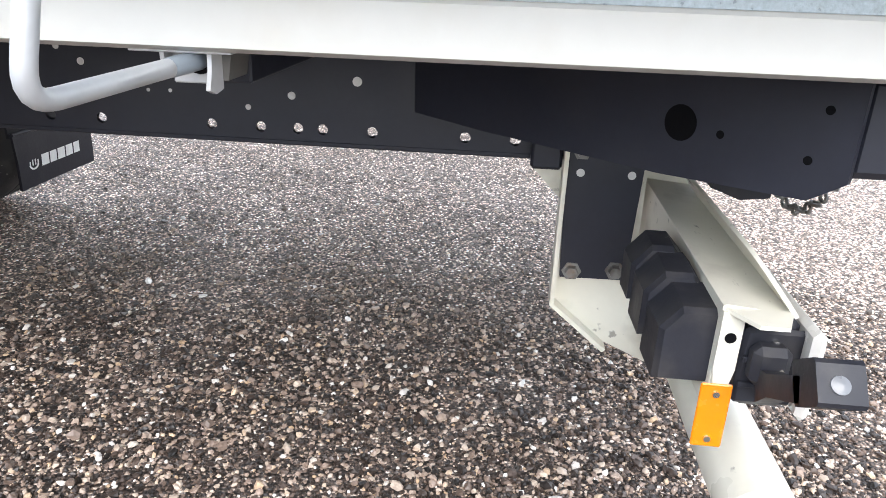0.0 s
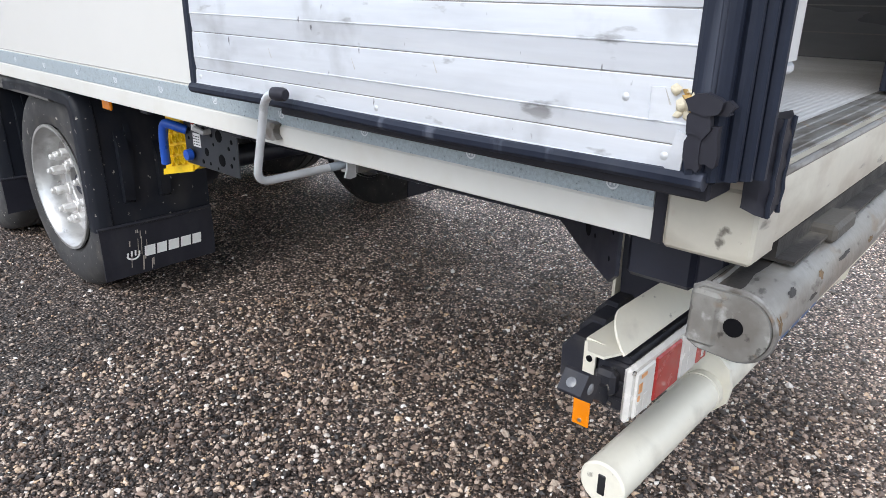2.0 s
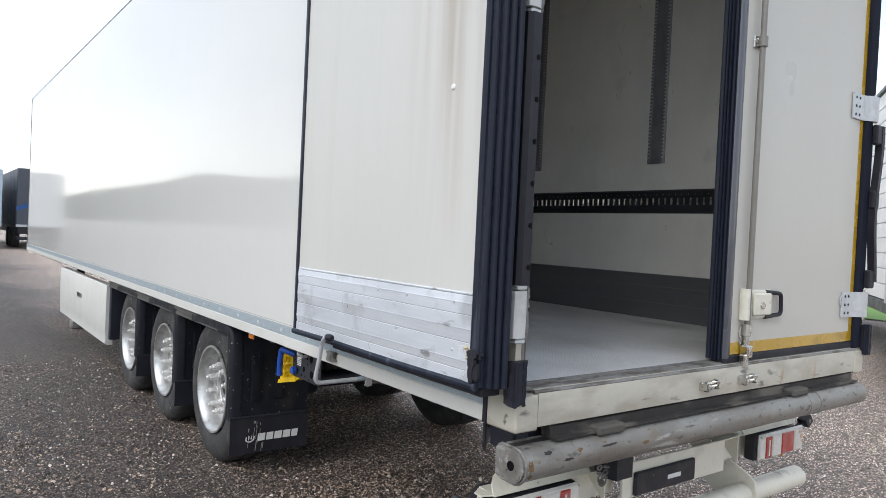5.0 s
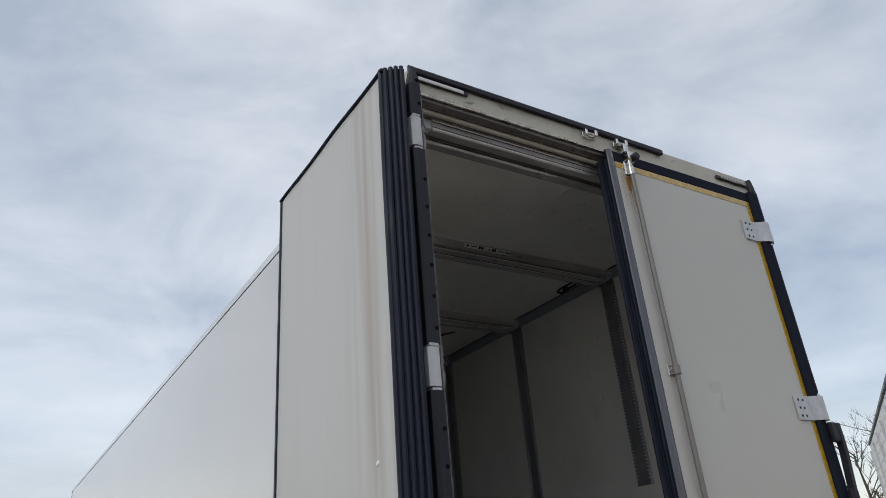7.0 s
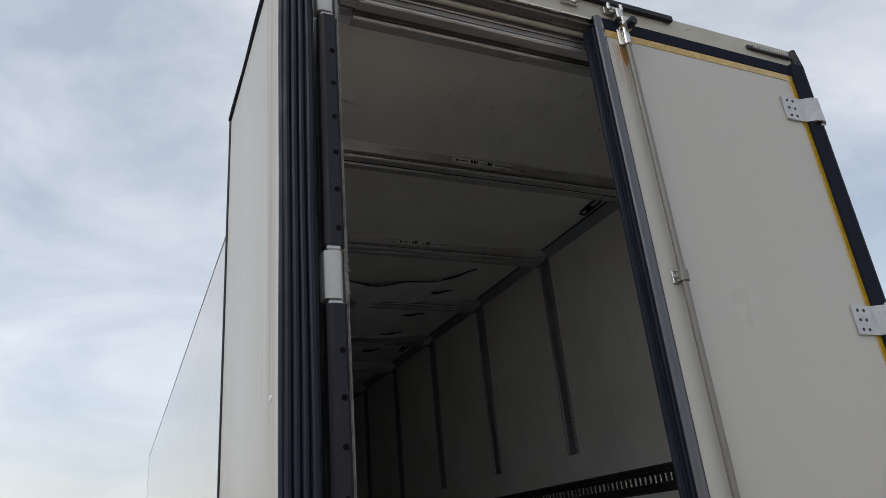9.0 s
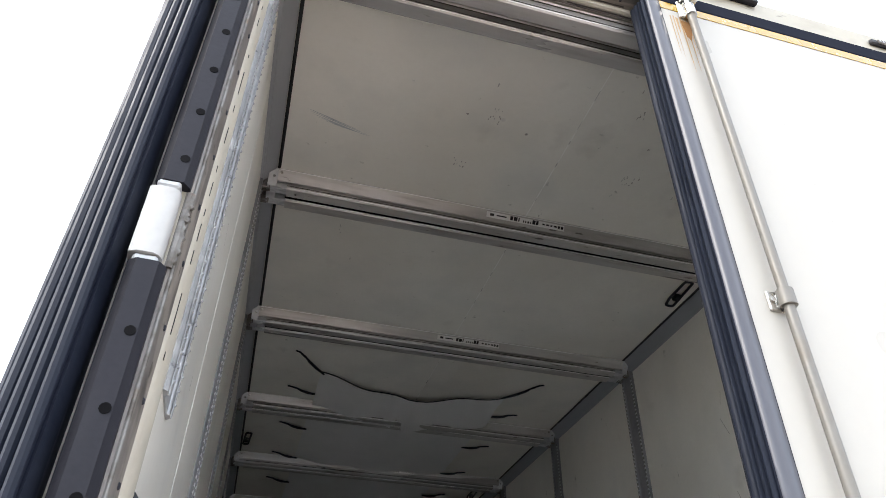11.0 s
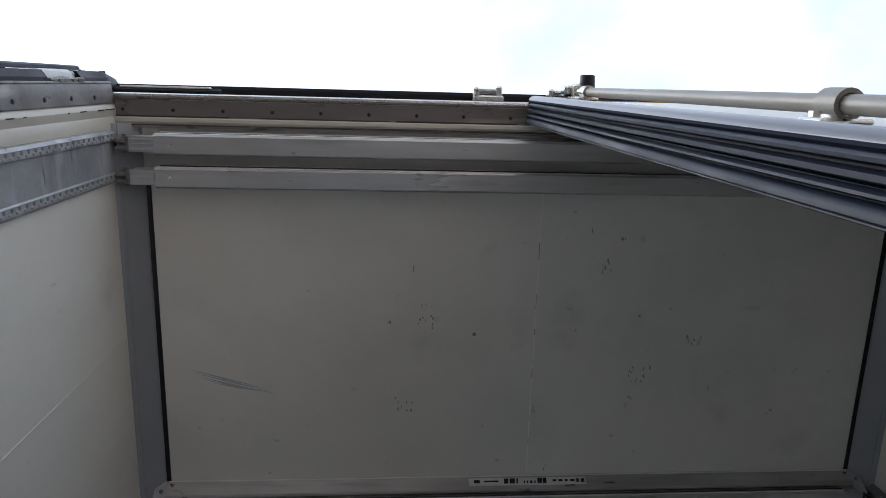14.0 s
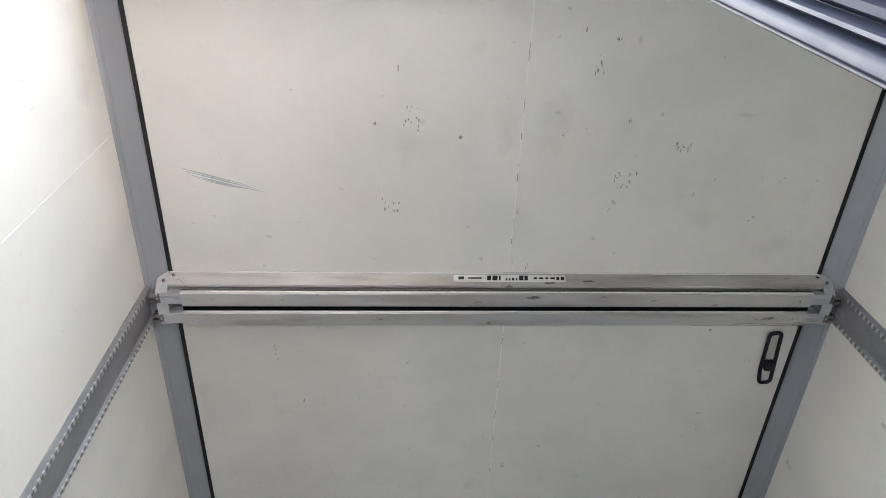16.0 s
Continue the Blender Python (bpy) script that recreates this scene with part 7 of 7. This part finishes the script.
part("bracket_ring", Mesh().lathe([(0.0105, -0.003), (0.0155, -0.003), (0.0155, 0.001)], (-1.262, 0.984, 1.044), "x", 16), VOID, bracket)
part("step_rod", Mesh().prism([(0.95, 1.052), (0.99, 1.052), (0.98, 1.020), (0.955, 1.022)], "x", -1.257, -0.95), GUARD, st, "grey folded stay behind the bracket")
part("step_clip", Mesh().prism([(1.20, 1.122), (1.22, 1.126), (1.265, 1.126), (1.285, 1.122), (1.272, 1.108), (1.275, 1.094), (1.285, 1.082), (1.265, 1.076), (1.22, 1.076), (1.20, 1.082), (1.212, 1.094), (1.212, 1.108)], "x", -1.325, -1.305), OLDSTEEL, rail_left, "galvanised step clip")


# wheels
def hub_bolts():
    """Muddy bolt heads round the hub."""
    m = Mesh()
    for i in range(8):
        q = 2 * math.pi * i / 8
        m.cyl((-0.050, 0.078 * math.cos(q), 0.078 * math.sin(q)), (-0.072, 0.078 * math.cos(q), 0.078 * math.sin(q)), 0.012, 6)
    return m


def wheel(x, y, s, first=None):
    """s: -1 with its face to the kerb side."""
    if first:
        w = first
        hub = part("wheel", w["hub"], None, trailer, "steel truck wheel with ten wheel nuts and dusty tyre", at=(x, y, 0.515))
        hub.rotation_euler = (0, 0, 0 if s < 0 else math.pi)
        for name, mesh in w["kids"]:
            part(name, mesh, None, hub)
        return w
    r, hw = 0.515, 0.185
    tyre = Mesh().lathe([(0.300, -hw + 0.015), (0.330, -hw - 0.006), (0.385, -hw - 0.012), (0.440, -hw - 0.010), (0.478, -hw + 0.004), (0.500, -hw + 0.024), (r - 0.002, -hw + 0.045), (r, -hw + 0.075), (r, -0.052), (r - 0.012, -0.048), (r - 0.012, -0.036),
                         (r, -0.032), (r, 0.032), (r - 0.012, 0.036), (r - 0.012, 0.048), (r, 0.052), (r, hw - 0.075), (0.500, hw - 0.024), (0.440, hw + 0.010), (0.330, hw + 0.006), (0.300, hw - 0.015)], (0, 0, 0), "x", 56)
    rim = Mesh().lathe([(0.312, -hw - 0.004), (0.312, -hw - 0.016), (0.298, -hw - 0.016), (0.291, -hw + 0.004), (0.284, -hw + 0.012), (0.278, -hw + 0.060), (0.270, -0.080), (0.270, 0.11), (0.30, 0.11), (0.312, hw)], (0, 0, 0), "x", 48)
    hubm = Mesh().lathe([(0.0, -0.100), (0.050, -0.100), (0.058, -0.092), (0.060, -0.060), (0.094, -0.052), (0.100, -0.040), (0.122, -0.036), (0.122, 0.09), (0.0, 0.09)], (0, 0, 0), "x", 24)
    nut = Mesh().lathe([(0, -0.182), (0.011, -0.182), (0.014, -0.178), (0.014, -0.162)], (0, 0, 0), "x", 10).lathe([(0.014, -0.163), (0.021, -0.162), (0.024, -0.156), (0.024, -0.104), (0.032, -0.101), (0.033, -0.086)], (0, 0, 0), "x", 6)
    disc = Mesh().lathe([(0.271, -0.088), (0.262, -0.070), (0.248, -0.064), (0.232, -0.070), (0.214, -0.084), (0.198, -0.090), (0.142, -0.090), (0.136, -0.084), (0.132, -0.030), (0.132, 0.02), (0.27, 0.02)], (0, 0, 0), "x", 48)
    kids = [("wheel_disc", finish("wheel_disc", disc, DISCSTEEL)), ("tyre", finish("tyre", tyre, TYRE)), ("rim", finish("rim", rim, RIM))]
    for i in range(10):
        q = 2 * math.pi * (i + 0.5) / 10
        mm = Mesh()
        mm.m = Matrix.Translation((0, 0.168 * math.cos(q), 0.168 * math.sin(q)))
        mm.add(nut.v, nut.f)
        kids.append(("wheel_nut", finish("wheel_nut", mm, NUT)))
    kids.append(("hub_bolts", finish("hub_bolts", hub_bolts(), BROWNRUST)))
    w = {"hub": finish("wheel", hubm, BLACK), "kids": kids}
    return wheel(x, y, s, w)


AXLES = (3.275, 4.515, 5.755)
proto = None
for y in AXLES:
    for s in (-1, 1):
        proto = wheel(s * 0.99, y, s, proto)
    part("axle", Mesh().cyl((-0.9, y, 0.515), (0.9, y, 0.515), 0.065, 14), BLACK, trailer, "black axle tube")
    for s in (-1, 1):
        part("air_spring", Mesh().lathe([(0, 0), (0.10, 0), (0.125, 0.05), (0.125, 0.13), (0.10, 0.16), (0.125, 0.19), (0.125, 0.28), (0, 0.30)], (s * 0.62, y - 0.32, 0.52), "z", 16), RUBBER, trailer, "black air spring")
        part("trailing_arm", Mesh().prism([(y - 0.40, 0.50), (y + 0.42, 0.66), (y + 0.42, 0.80), (y + 0.30, 0.80), (y - 0.40, 0.545)], "x", s * 0.58, s * 0.66), BLACK, trailer, "black suspension arm")


# grooved guard rail below the side rail
for s in (-1, 1):
    part("guard_rail", Mesh().prism([(s * 1.238, 0.968), (s * 1.246, 0.974), (s * 1.246, 0.992), (s * 1.238, 0.996), (s * 1.238, 1.008), (s * 1.246, 1.012), (s * 1.246, 1.030), (s * 1.238, 1.034), (s * 1.238, 1.040), (s * 1.246, 1.044), (s * 1.246, 1.052), (s * 1.200, 1.052), (s * 1.200, 0.968)], "y", 3.03, 6.50), GUARD, trailer, "dull grey grooved guard rail over the wheels")

# mudguards and flaps
def fender(y, s, last):
    yb = y - 0.540
    spine = [(yb, 0.42), (yb, 0.54), (yb + 0.002, 0.66), (yb + 0.005, 0.78), (yb + 0.010, 0.88), (yb + 0.020, 0.965), (yb + 0.046, 1.018), (yb + 0.10, 1.040), (yb + 0.31, 1.047), (y - 0.04, 1.049), (y + 0.16, 1.046), (y + 0.32, 1.030)]
    rings = []
    for i, (py, pz) in enumerate(spine):        # broad rolled outer edge, open towards the tyre
        q, r = spine[max(0, i - 1)], spine[min(len(spine) - 1, i + 1)]
        d = Vector((r[0] - q[0], r[1] - q[1])).normalized()
        n = Vector((d.y, -d.x))
        rings.append([(s * x, py + n.x * k, pz + n.y * k) for x, k in ((0.690, 0.0), (1.172, 0.0), (1.176, -0.009), (1.226, -0.007), (1.241, 0.002), (1.249, 0.016), (1.250, 0.030), (1.250, 0.062), (1.243, 0.063), (1.242, 0.032), (1.234, 0.016), (1.20, 0.010), (0.690, 0.009))])
    g, k = Mesh(), len(rings[0])
    for a, b in zip(rings, rings[1:]):
        g.add(a + b, [(i, (i + 1) % k, k + (i + 1) % k, k + i) for i in range(k)])
    g.add(rings[0], [tuple(range(k - 1, -1, -1))]).add(rings[-1], [tuple(range(k))])
    f = part("mudguard", g, GUARDPLASTIC, trailer, "black plastic mudguard with a rolled edge, mud-splashed", smooth=40, weld=True)
    for u, top in ((0.915, 0.80), (1.085, 0.86)):
        part("mudguard_rib", Mesh().prism([(yb - 0.024, 0.545), (yb - 0.030, 0.560), (yb - 0.024, top - 0.06), (yb + 0.02, top + 0.02), (yb + 0.03, top), (yb + 0.006, 0.53)], "x", s * (u - 0.024), s * (u + 0.024)), GUARDPLASTIC, f)
        part("mudguard_channel", Mesh().prism([(yb - 0.012, 0.53), (yb - 0.014, 0.56), (yb - 0.006, top), (yb + 0.02, top + 0.04), (yb + 0.03, top), (yb + 0.006, 0.53)], "x", s * (u - 0.050), s * (u - 0.026)), GUARDPLASTIC, f)
        part("mudguard_bolt", Mesh().cyl((s * (u + 0.05), yb + 0.06, 0.88), (s * (u + 0.05), yb + 0.022, 0.89), 0.012, 8), GUARDPLASTIC, f)
    low = 0.190 if last else 0.24
    fl = part("mud_flap", Mesh().prism([(yb - 0.004, 0.440), (yb - 0.014, 0.440), (yb - 0.020, 0.30), (yb - 0.016, low), (yb - 0.004, low), (yb - 0.008, 0.30)], "x", s * 0.695, s * 1.245), RUBBER, f, "black rubber mud flap")
    part("flap_bead", Mesh().tube([(s * 0.695, yb - 0.012, 0.436), (s * 0.95, yb - 0.016, 0.432), (s * 1.248, yb - 0.010, 0.436)], 0.008, 8), PLASTIC, f)
    if last:
        place = lambda u, v: (u, yb - 0.0226 + max(0.0, v - 0.30) * 0.043, v)
        x = -1.145 if s < 0 else 0.755
        for i in range(7):      # a small pale crown shape, then slanted bars
            q0, q1 = math.pi * (0.06 + i * 0.126), math.pi * (0.06 + (i + 1) * 0.126)
            part("flap_mark", Mesh().add([place(x + 0.034 - k * math.cos(q), 0.292 - 0.8 * k * math.sin(q)) for k, q in ((0.034, q0), (0.034, q1), (0.024, q1), (0.024, q0))], [(0, 1, 2, 3)]), WHITEMARK, fl)
        for i in range(4):
            part("flap_mark", marks(Mesh(), x + 0.004 + 0.018 * i, 0.284, (0.008,), 0.026 - 0.006 * (i in (0, 3)), 0.01, place), WHITEMARK, fl)
        x += 0.086
        for wd in (0.052, 0.048, 0.054, 0.052, 0.046):
            part("flap_mark", marks(Mesh(), x, 0.268, (wd,), 0.050, 0.012, place), WHITEMARK, fl, "white printed bar")
            x += wd + 0.009
        if s < 0:
            rm = random.Random(17)
            for i in range(13):
                xx, zt, h = -1.13 + 0.11 * rm.random(), 0.215 + 0.19 * rm.random(), 0.015 + 0.075 * rm.random() ** 2
                zt = max(zt, 0.20 + h)
                part("mud_run", marks(Mesh(), xx, zt - h, (0.002 + 0.004 * rm.random(),), h, 0.01, lambda u, v: (u, place(u, v)[1] - 0.0008 - 0.00004 * i, v)), MUDRUN, fl, "dried pale mud run")


for y in AXLES:
    for s in (-1, 1):
        fender(y, s, y == AXLES[0])
for y in (2.46, 6.45):
    part("side_marker", Mesh().box(-1.236, -1.222, y - 0.035, y + 0.035, 1.000, 1.040, 0.005), AMBER, trailer, "amber side marker lamp")
skirt = part("side_skirt", Mesh().prism([(-1.262, 0.985), (-1.268, 0.975), (-1.268, 0.47), (-1.262, 0.455), (-1.262, 0.345), (-1.235, 0.335), (-1.19, 0.335), (-1.19, 0.985)], "y", 6.50, 9.60), SILL, trailer, "white side box panel with small dark print")
part("printed_bars", marks(Mesh(), 0, 0.70, (0.06, 0.05, 0.05, 0.05, 0.05), 0.055, 0.014, lambda u, v: (-1.2690, 8.25 - u, v)), DARKMARK, skirt, kind="stuff")
part("skirt_post", Mesh().box(-1.24, -1.0, 6.42, 6.48, 0.40, 1.05, 0.01), BLACK, trailer)
for s in (-1, 1):
    part("landing_leg", Mesh().box(s * 0.85, s * 0.95, 10.2, 10.32, 0.12, 1.05, 0.01), BLACK, trailer, "black landing leg")
    part("landing_foot", Mesh().box(s * 0.78, s * 1.02, 10.13, 10.39, 0.0, 0.13, 0.02), OLDSTEEL, trailer)

# valve panel with blue lever and sockets
vp = part("valve_panel", Mesh().box(-1.112, -1.104, 1.745, 2.10, 0.832, 0.990, 0.003), RAILDARK, trailer, "grey valve plate with many holes")
for y, z, r in ((1.86, 0.965, 0.020), (1.85, 0.880, 0.020), (1.95, 0.895, 0.014), (1.91, 0.965, 0.010), (1.80, 0.93, 0.007), (1.90, 0.93, 0.006), (1.78, 0.955, 0.008), (1.79, 0.87, 0.008), (1.77, 0.90, 0.006), (2.07, 0.93, 0.006), (2.06, 0.965, 0.007),
                (1.93, 0.855, 0.006), (1.98, 0.855, 0.008), (1.88, 0.845, 0.005), (1.96, 0.975, 0.012)):
    part("plate_hole", Mesh().lathe([(0, -0.0005), (r, -0.0005), (r * 1.12, 0.0)], (-1.112, y, z), "x", 12), VOID, vp)
part("label_plate", Mesh().box(-1.115, -1.112, 1.985, 2.035, 0.905, 0.955, 0.001), WHITEMARK, vp)
part("label_plate", Mesh().box(-1.115, -1.112, 2.010, 2.040, 0.962, 0.988, 0.001), WHITEMARK, vp)
for z in (0.912, 0.922, 0.932, 0.942):
    part("label_print", marks(Mesh(), 0, z, (0.010, 0.014, 0.008), 0.004, 0.004, lambda u, v: (-1.1155, 2.030 - u, v)), DARKMARK, vp, kind="stuff")
part("red_tag", Mesh().box(-1.116, -1.112, 2.020, 2.040, 0.985, 1.005, 0.001), REDLENS, vp)
part("hose_end", Mesh().tube([(-1.112, 1.915, 0.975), (-1.14, 1.915, 0.975), (-1.15, 1.93, 0.985), (-1.15, 1.95, 0.985)], 0.010, 10), GALVPALE, vp)
part("valve_knob", Mesh().lathe([(0, -0.03), (0.020, -0.03), (0.023, -0.01), (0.014, 0)], (-1.112, 2.049, 0.872), "x", 12), BLUE, vp, "blue valve knob")
part("blue_lever", Mesh().tube(bent([(-1.112, 2.080, 0.958), (-1.140, 2.100, 0.972), (-1.150, 2.178, 0.980), (-1.150, 2.196, 0.90), (-1.145, 2.206, 0.815)], 0.03, 5), 0.0175, 12), BLUE, vp, "blue plastic valve lever")


def wheel_chock():
    c = thing("wheel_chock", "yellow plastic wheel chock with round holes in its holder", "wheel chock", at=(-1.02, 2.21, 0.76))
    part("body", Mesh().prism([(0.140, -0.022), (-0.10, 0.035), (-0.17, 0.07), (-0.17, 0.20), (-0.09, 0.247), (0.085, 0.240)], "x", -0.060, 0.06), CHOCK, c)
    part("bottom_lip", Mesh().prism([(0.148, -0.028), (-0.10, 0.030), (-0.10, 0.055), (0.140, -0.002)], "x", -0.068, -0.061), CHOCK, c)
    for i in range(4):
        for j in range(4):
            y, z = 0.065 - 0.050 * i - 0.010 * (j % 2), 0.042 + 0.044 * j + 0.012 * i
            if z > 0.205:
                continue
            cup = part("cup", Mesh().lathe([(0.0150, -0.001), (0.0155, -0.014), (0.0190, -0.014), (0.0195, 0.0)], (-0.060, y, z), "x", 12), CHOCK, c)
            part("hole", Mesh().lathe([(0, -0.001), (0.0150, -0.001)], (-0.060, y, z), "x", 12), CHOCKDARK, cup)
    part("holder", Mesh().box(-0.03, 0.09, 0.10, 0.14, -0.02, 0.30, 0.006), BLACK, c, "black chock holder")


wheel_chock()


# ---------------------------------------------------------------- round the yard
def parked_trailer(at, turn):
    """A white trailer with horizontal side boards and dark posts, its floor 1.1 m up."""
    t = thing("parked_trailer", "parked white high-sided trailer with boarded side and dark posts", "trailer", at=at, turn=turn)
    part("bed", Mesh().box(0, 12.6, -2.5, 0, 0.95, 1.12, 0.02), BLACK, t)
    n = 14
    hgt = (4.0 - 1.14) / n
    for i in range(n):
        part("board", Mesh().box(0, 12.6, -0.03, 0.0, 1.13 + i * hgt, 1.13 + (i + 1) * hgt - 0.008, 0.006), BOARD, t)
    for k in range(8):
        part("post", Mesh().box(k * 1.8 - 0.04, k * 1.8 + 0.04, -0.02, 0.045, 1.1, 3.86, 0.01), GALV, t, "dark grey upright post")
    part("top_rail", Mesh().box(-0.02, 12.62, -0.05, 0.03, 3.99, 4.06, 0.012), RAILDARK, t)
    part("cover", Mesh().box(0.0, 12.6, -2.5, -0.035, 1.13, 4.0, 0.03), BOARD, t)
    for x in (8.0, 9.3, 10.6):
        part("wheel", Mesh().lathe([(0, 0.0), (0.30, -0.02), (0.33, 0.03), (0.50, 0.03), (0.515, -0.02), (0.515, -0.30), (0, -0.30)], (x, -0.05, 0.515), "y", 28), TYRE, t)
    for x in (2.2,):
        part("landing_leg", Mesh().box(x, x + 0.12, -0.5, -0.38, 0.0, 0.96, 0.01), BLACK, t)


parked_trailer((5.4, 1.05, 0), math.atan2(0.51, 0.86))


def far_trailer(x, y, wd, ht, mat_, stripe, label):
    t = thing("distant_trailer", label, "trailer", "trailers across the yard", at=(x, y, 0))
    part("box_body", Mesh().box(0, wd, 0, 12.0, 1.15, ht, 0.04), mat_, t)
    part("chassis", Mesh().box(0.1, wd - 0.1, 0.2, 11.8, 0.75, 1.15, 0.02), BLACK, t)
    part("under_guard", Mesh().box(0.05, wd - 0.05, 0.0, 0.12, 0.45, 0.62, 0.02), BLACK, t)
    for k in (0.0, wd - 0.35):
        for yy in (2.0, 3.3, 4.6):
            part("wheel", Mesh().lathe([(0, 0), (0.34, 0), (0.515, 0.02), (0.515, 0.33), (0, 0.35)], (k, yy, 0.515), "x", 24), TYRE, t)
    part("rear_frame", Mesh().box(0, wd, -0.03, 0.0, 1.10, 1.22, 0.01), GALV, t)
    if stripe:
        part("stripe", Mesh().prism([(0.0, 1.9), (wd, 2.9), (wd, 3.15), (0.0, 2.1)], "y", -0.012, -0.002), BLUEPAINT, t, "dark blue diagonal stripe")
        part("tag", Mesh().box(wd * 0.2, wd * 0.3, -0.02, -0.005, 2.3, 2.45), BLUE, t)


far_trailer(-2.35, 38.0, 2.55, 3.85, PALEBLUE, False, "distant pale blue box trailer seen from behind")
far_trailer(0.85, 38.6, 2.55, 4.02, DEEPGREY, True, "distant dark grey curtain trailer with blue stripe")
far_trailer(-5.6, 39.0, 2.55, 3.9, BOARD, False, "distant white box trailer seen from behind")


def bare_tree(x, y, h, seed):
    rt = random.Random(seed)
    t = thing("bare_tree", "leafless winter tree with fine twigs", "tree", "trees behind the yard", at=(x, y, 0))
    trunk = [(0.12 * math.sin(0.7 * k + seed), 0.1 * math.cos(0.9 * k), h * 0.75 * k / 6) for k in range(7)]
    part("trunk", Mesh().tube(trunk, [0.16, 0.14, 0.12, 0.10, 0.075, 0.05, 0.03], 8), BARK, t)
    crown = Mesh()

    def grow(p, d, ln, r, depth):
        q = p + d * ln
        mid = p + d * ln * 0.5 + Vector((rt.uniform(-1, 1), rt.uniform(-1, 1), rt.uniform(-0.3, 0.6))) * ln * 0.08
        crown.tube([p, mid, q], [r, r * 0.8, r * 0.6], 4)
        if depth:
            for _ in range(3 if depth > 1 else 4):
                nd = (d + Vector((rt.uniform(-1, 1), rt.uniform(-1, 1), rt.uniform(-0.3, 0.8))) * 0.75).normalized()
                grow(p + d * ln * rt.uniform(0.45, 1.0), nd, ln * rt.uniform(0.5, 0.75), r * 0.55, depth - 1)

    for k in range(13):
        z = h * rt.uniform(0.25, 0.75)
        a = rt.uniform(0, 2 * math.pi)
        grow(Vector((0, 0, z)), Vector((math.cos(a), math.sin(a), rt.uniform(0.4, 1.1))).normalized(), h * rt.uniform(0.14, 0.24), 0.035, 3)
    part("crown", crown, BARK, t, kind="stuff")


for i, (x, y, h) in enumerate(((33, 14.5, 7.6), (36, 18.5, 8.0), (40, 16, 7.4), (31, 19.5, 6.6))):
    bare_tree(x, y, h, i)


def grass_verge():
    rg = np.random.default_rng(3)
    m = Mesh()
    m.grid([[(x, y, 0.035 + 0.02 * noise.noise((x, y, 0))) for y in np.linspace(-2, 26, 15)] for x in np.linspace(17, 60, 12)])
    part("grass_verge", m, GRASS, label="strip of green grass beyond the yard", kind="structure")


grass_verge()
# low woods and hills on the horizon, all round
far = Mesh()
ring = []
for k in range(145):
    a = 2 * math.pi * k / 144
    hh = 10 + 9 * noise.noise((math.cos(a) * 3, math.sin(a) * 3, 0)) + 3 * noise.noise((math.cos(a) * 40, math.sin(a) * 40, 1))
    side = min(1.0, max(0.0, (-math.cos(a) - 0.08) / 0.22)) * min(1.0, max(0.0, (math.sin(a) + 0.2) / 0.3))
    hh += side * (56 + 14 * noise.noise((math.cos(a) * 9, math.sin(a) * 9, 4)))
    ring.append([(900 * math.cos(a), 900 * math.sin(a), -1), (905 * math.cos(a), 905 * math.sin(a), max(3, hh))])
far.grid(ring)
part("backdrop", far, FIELD, label="low dark woods along the horizon", kind="structure")
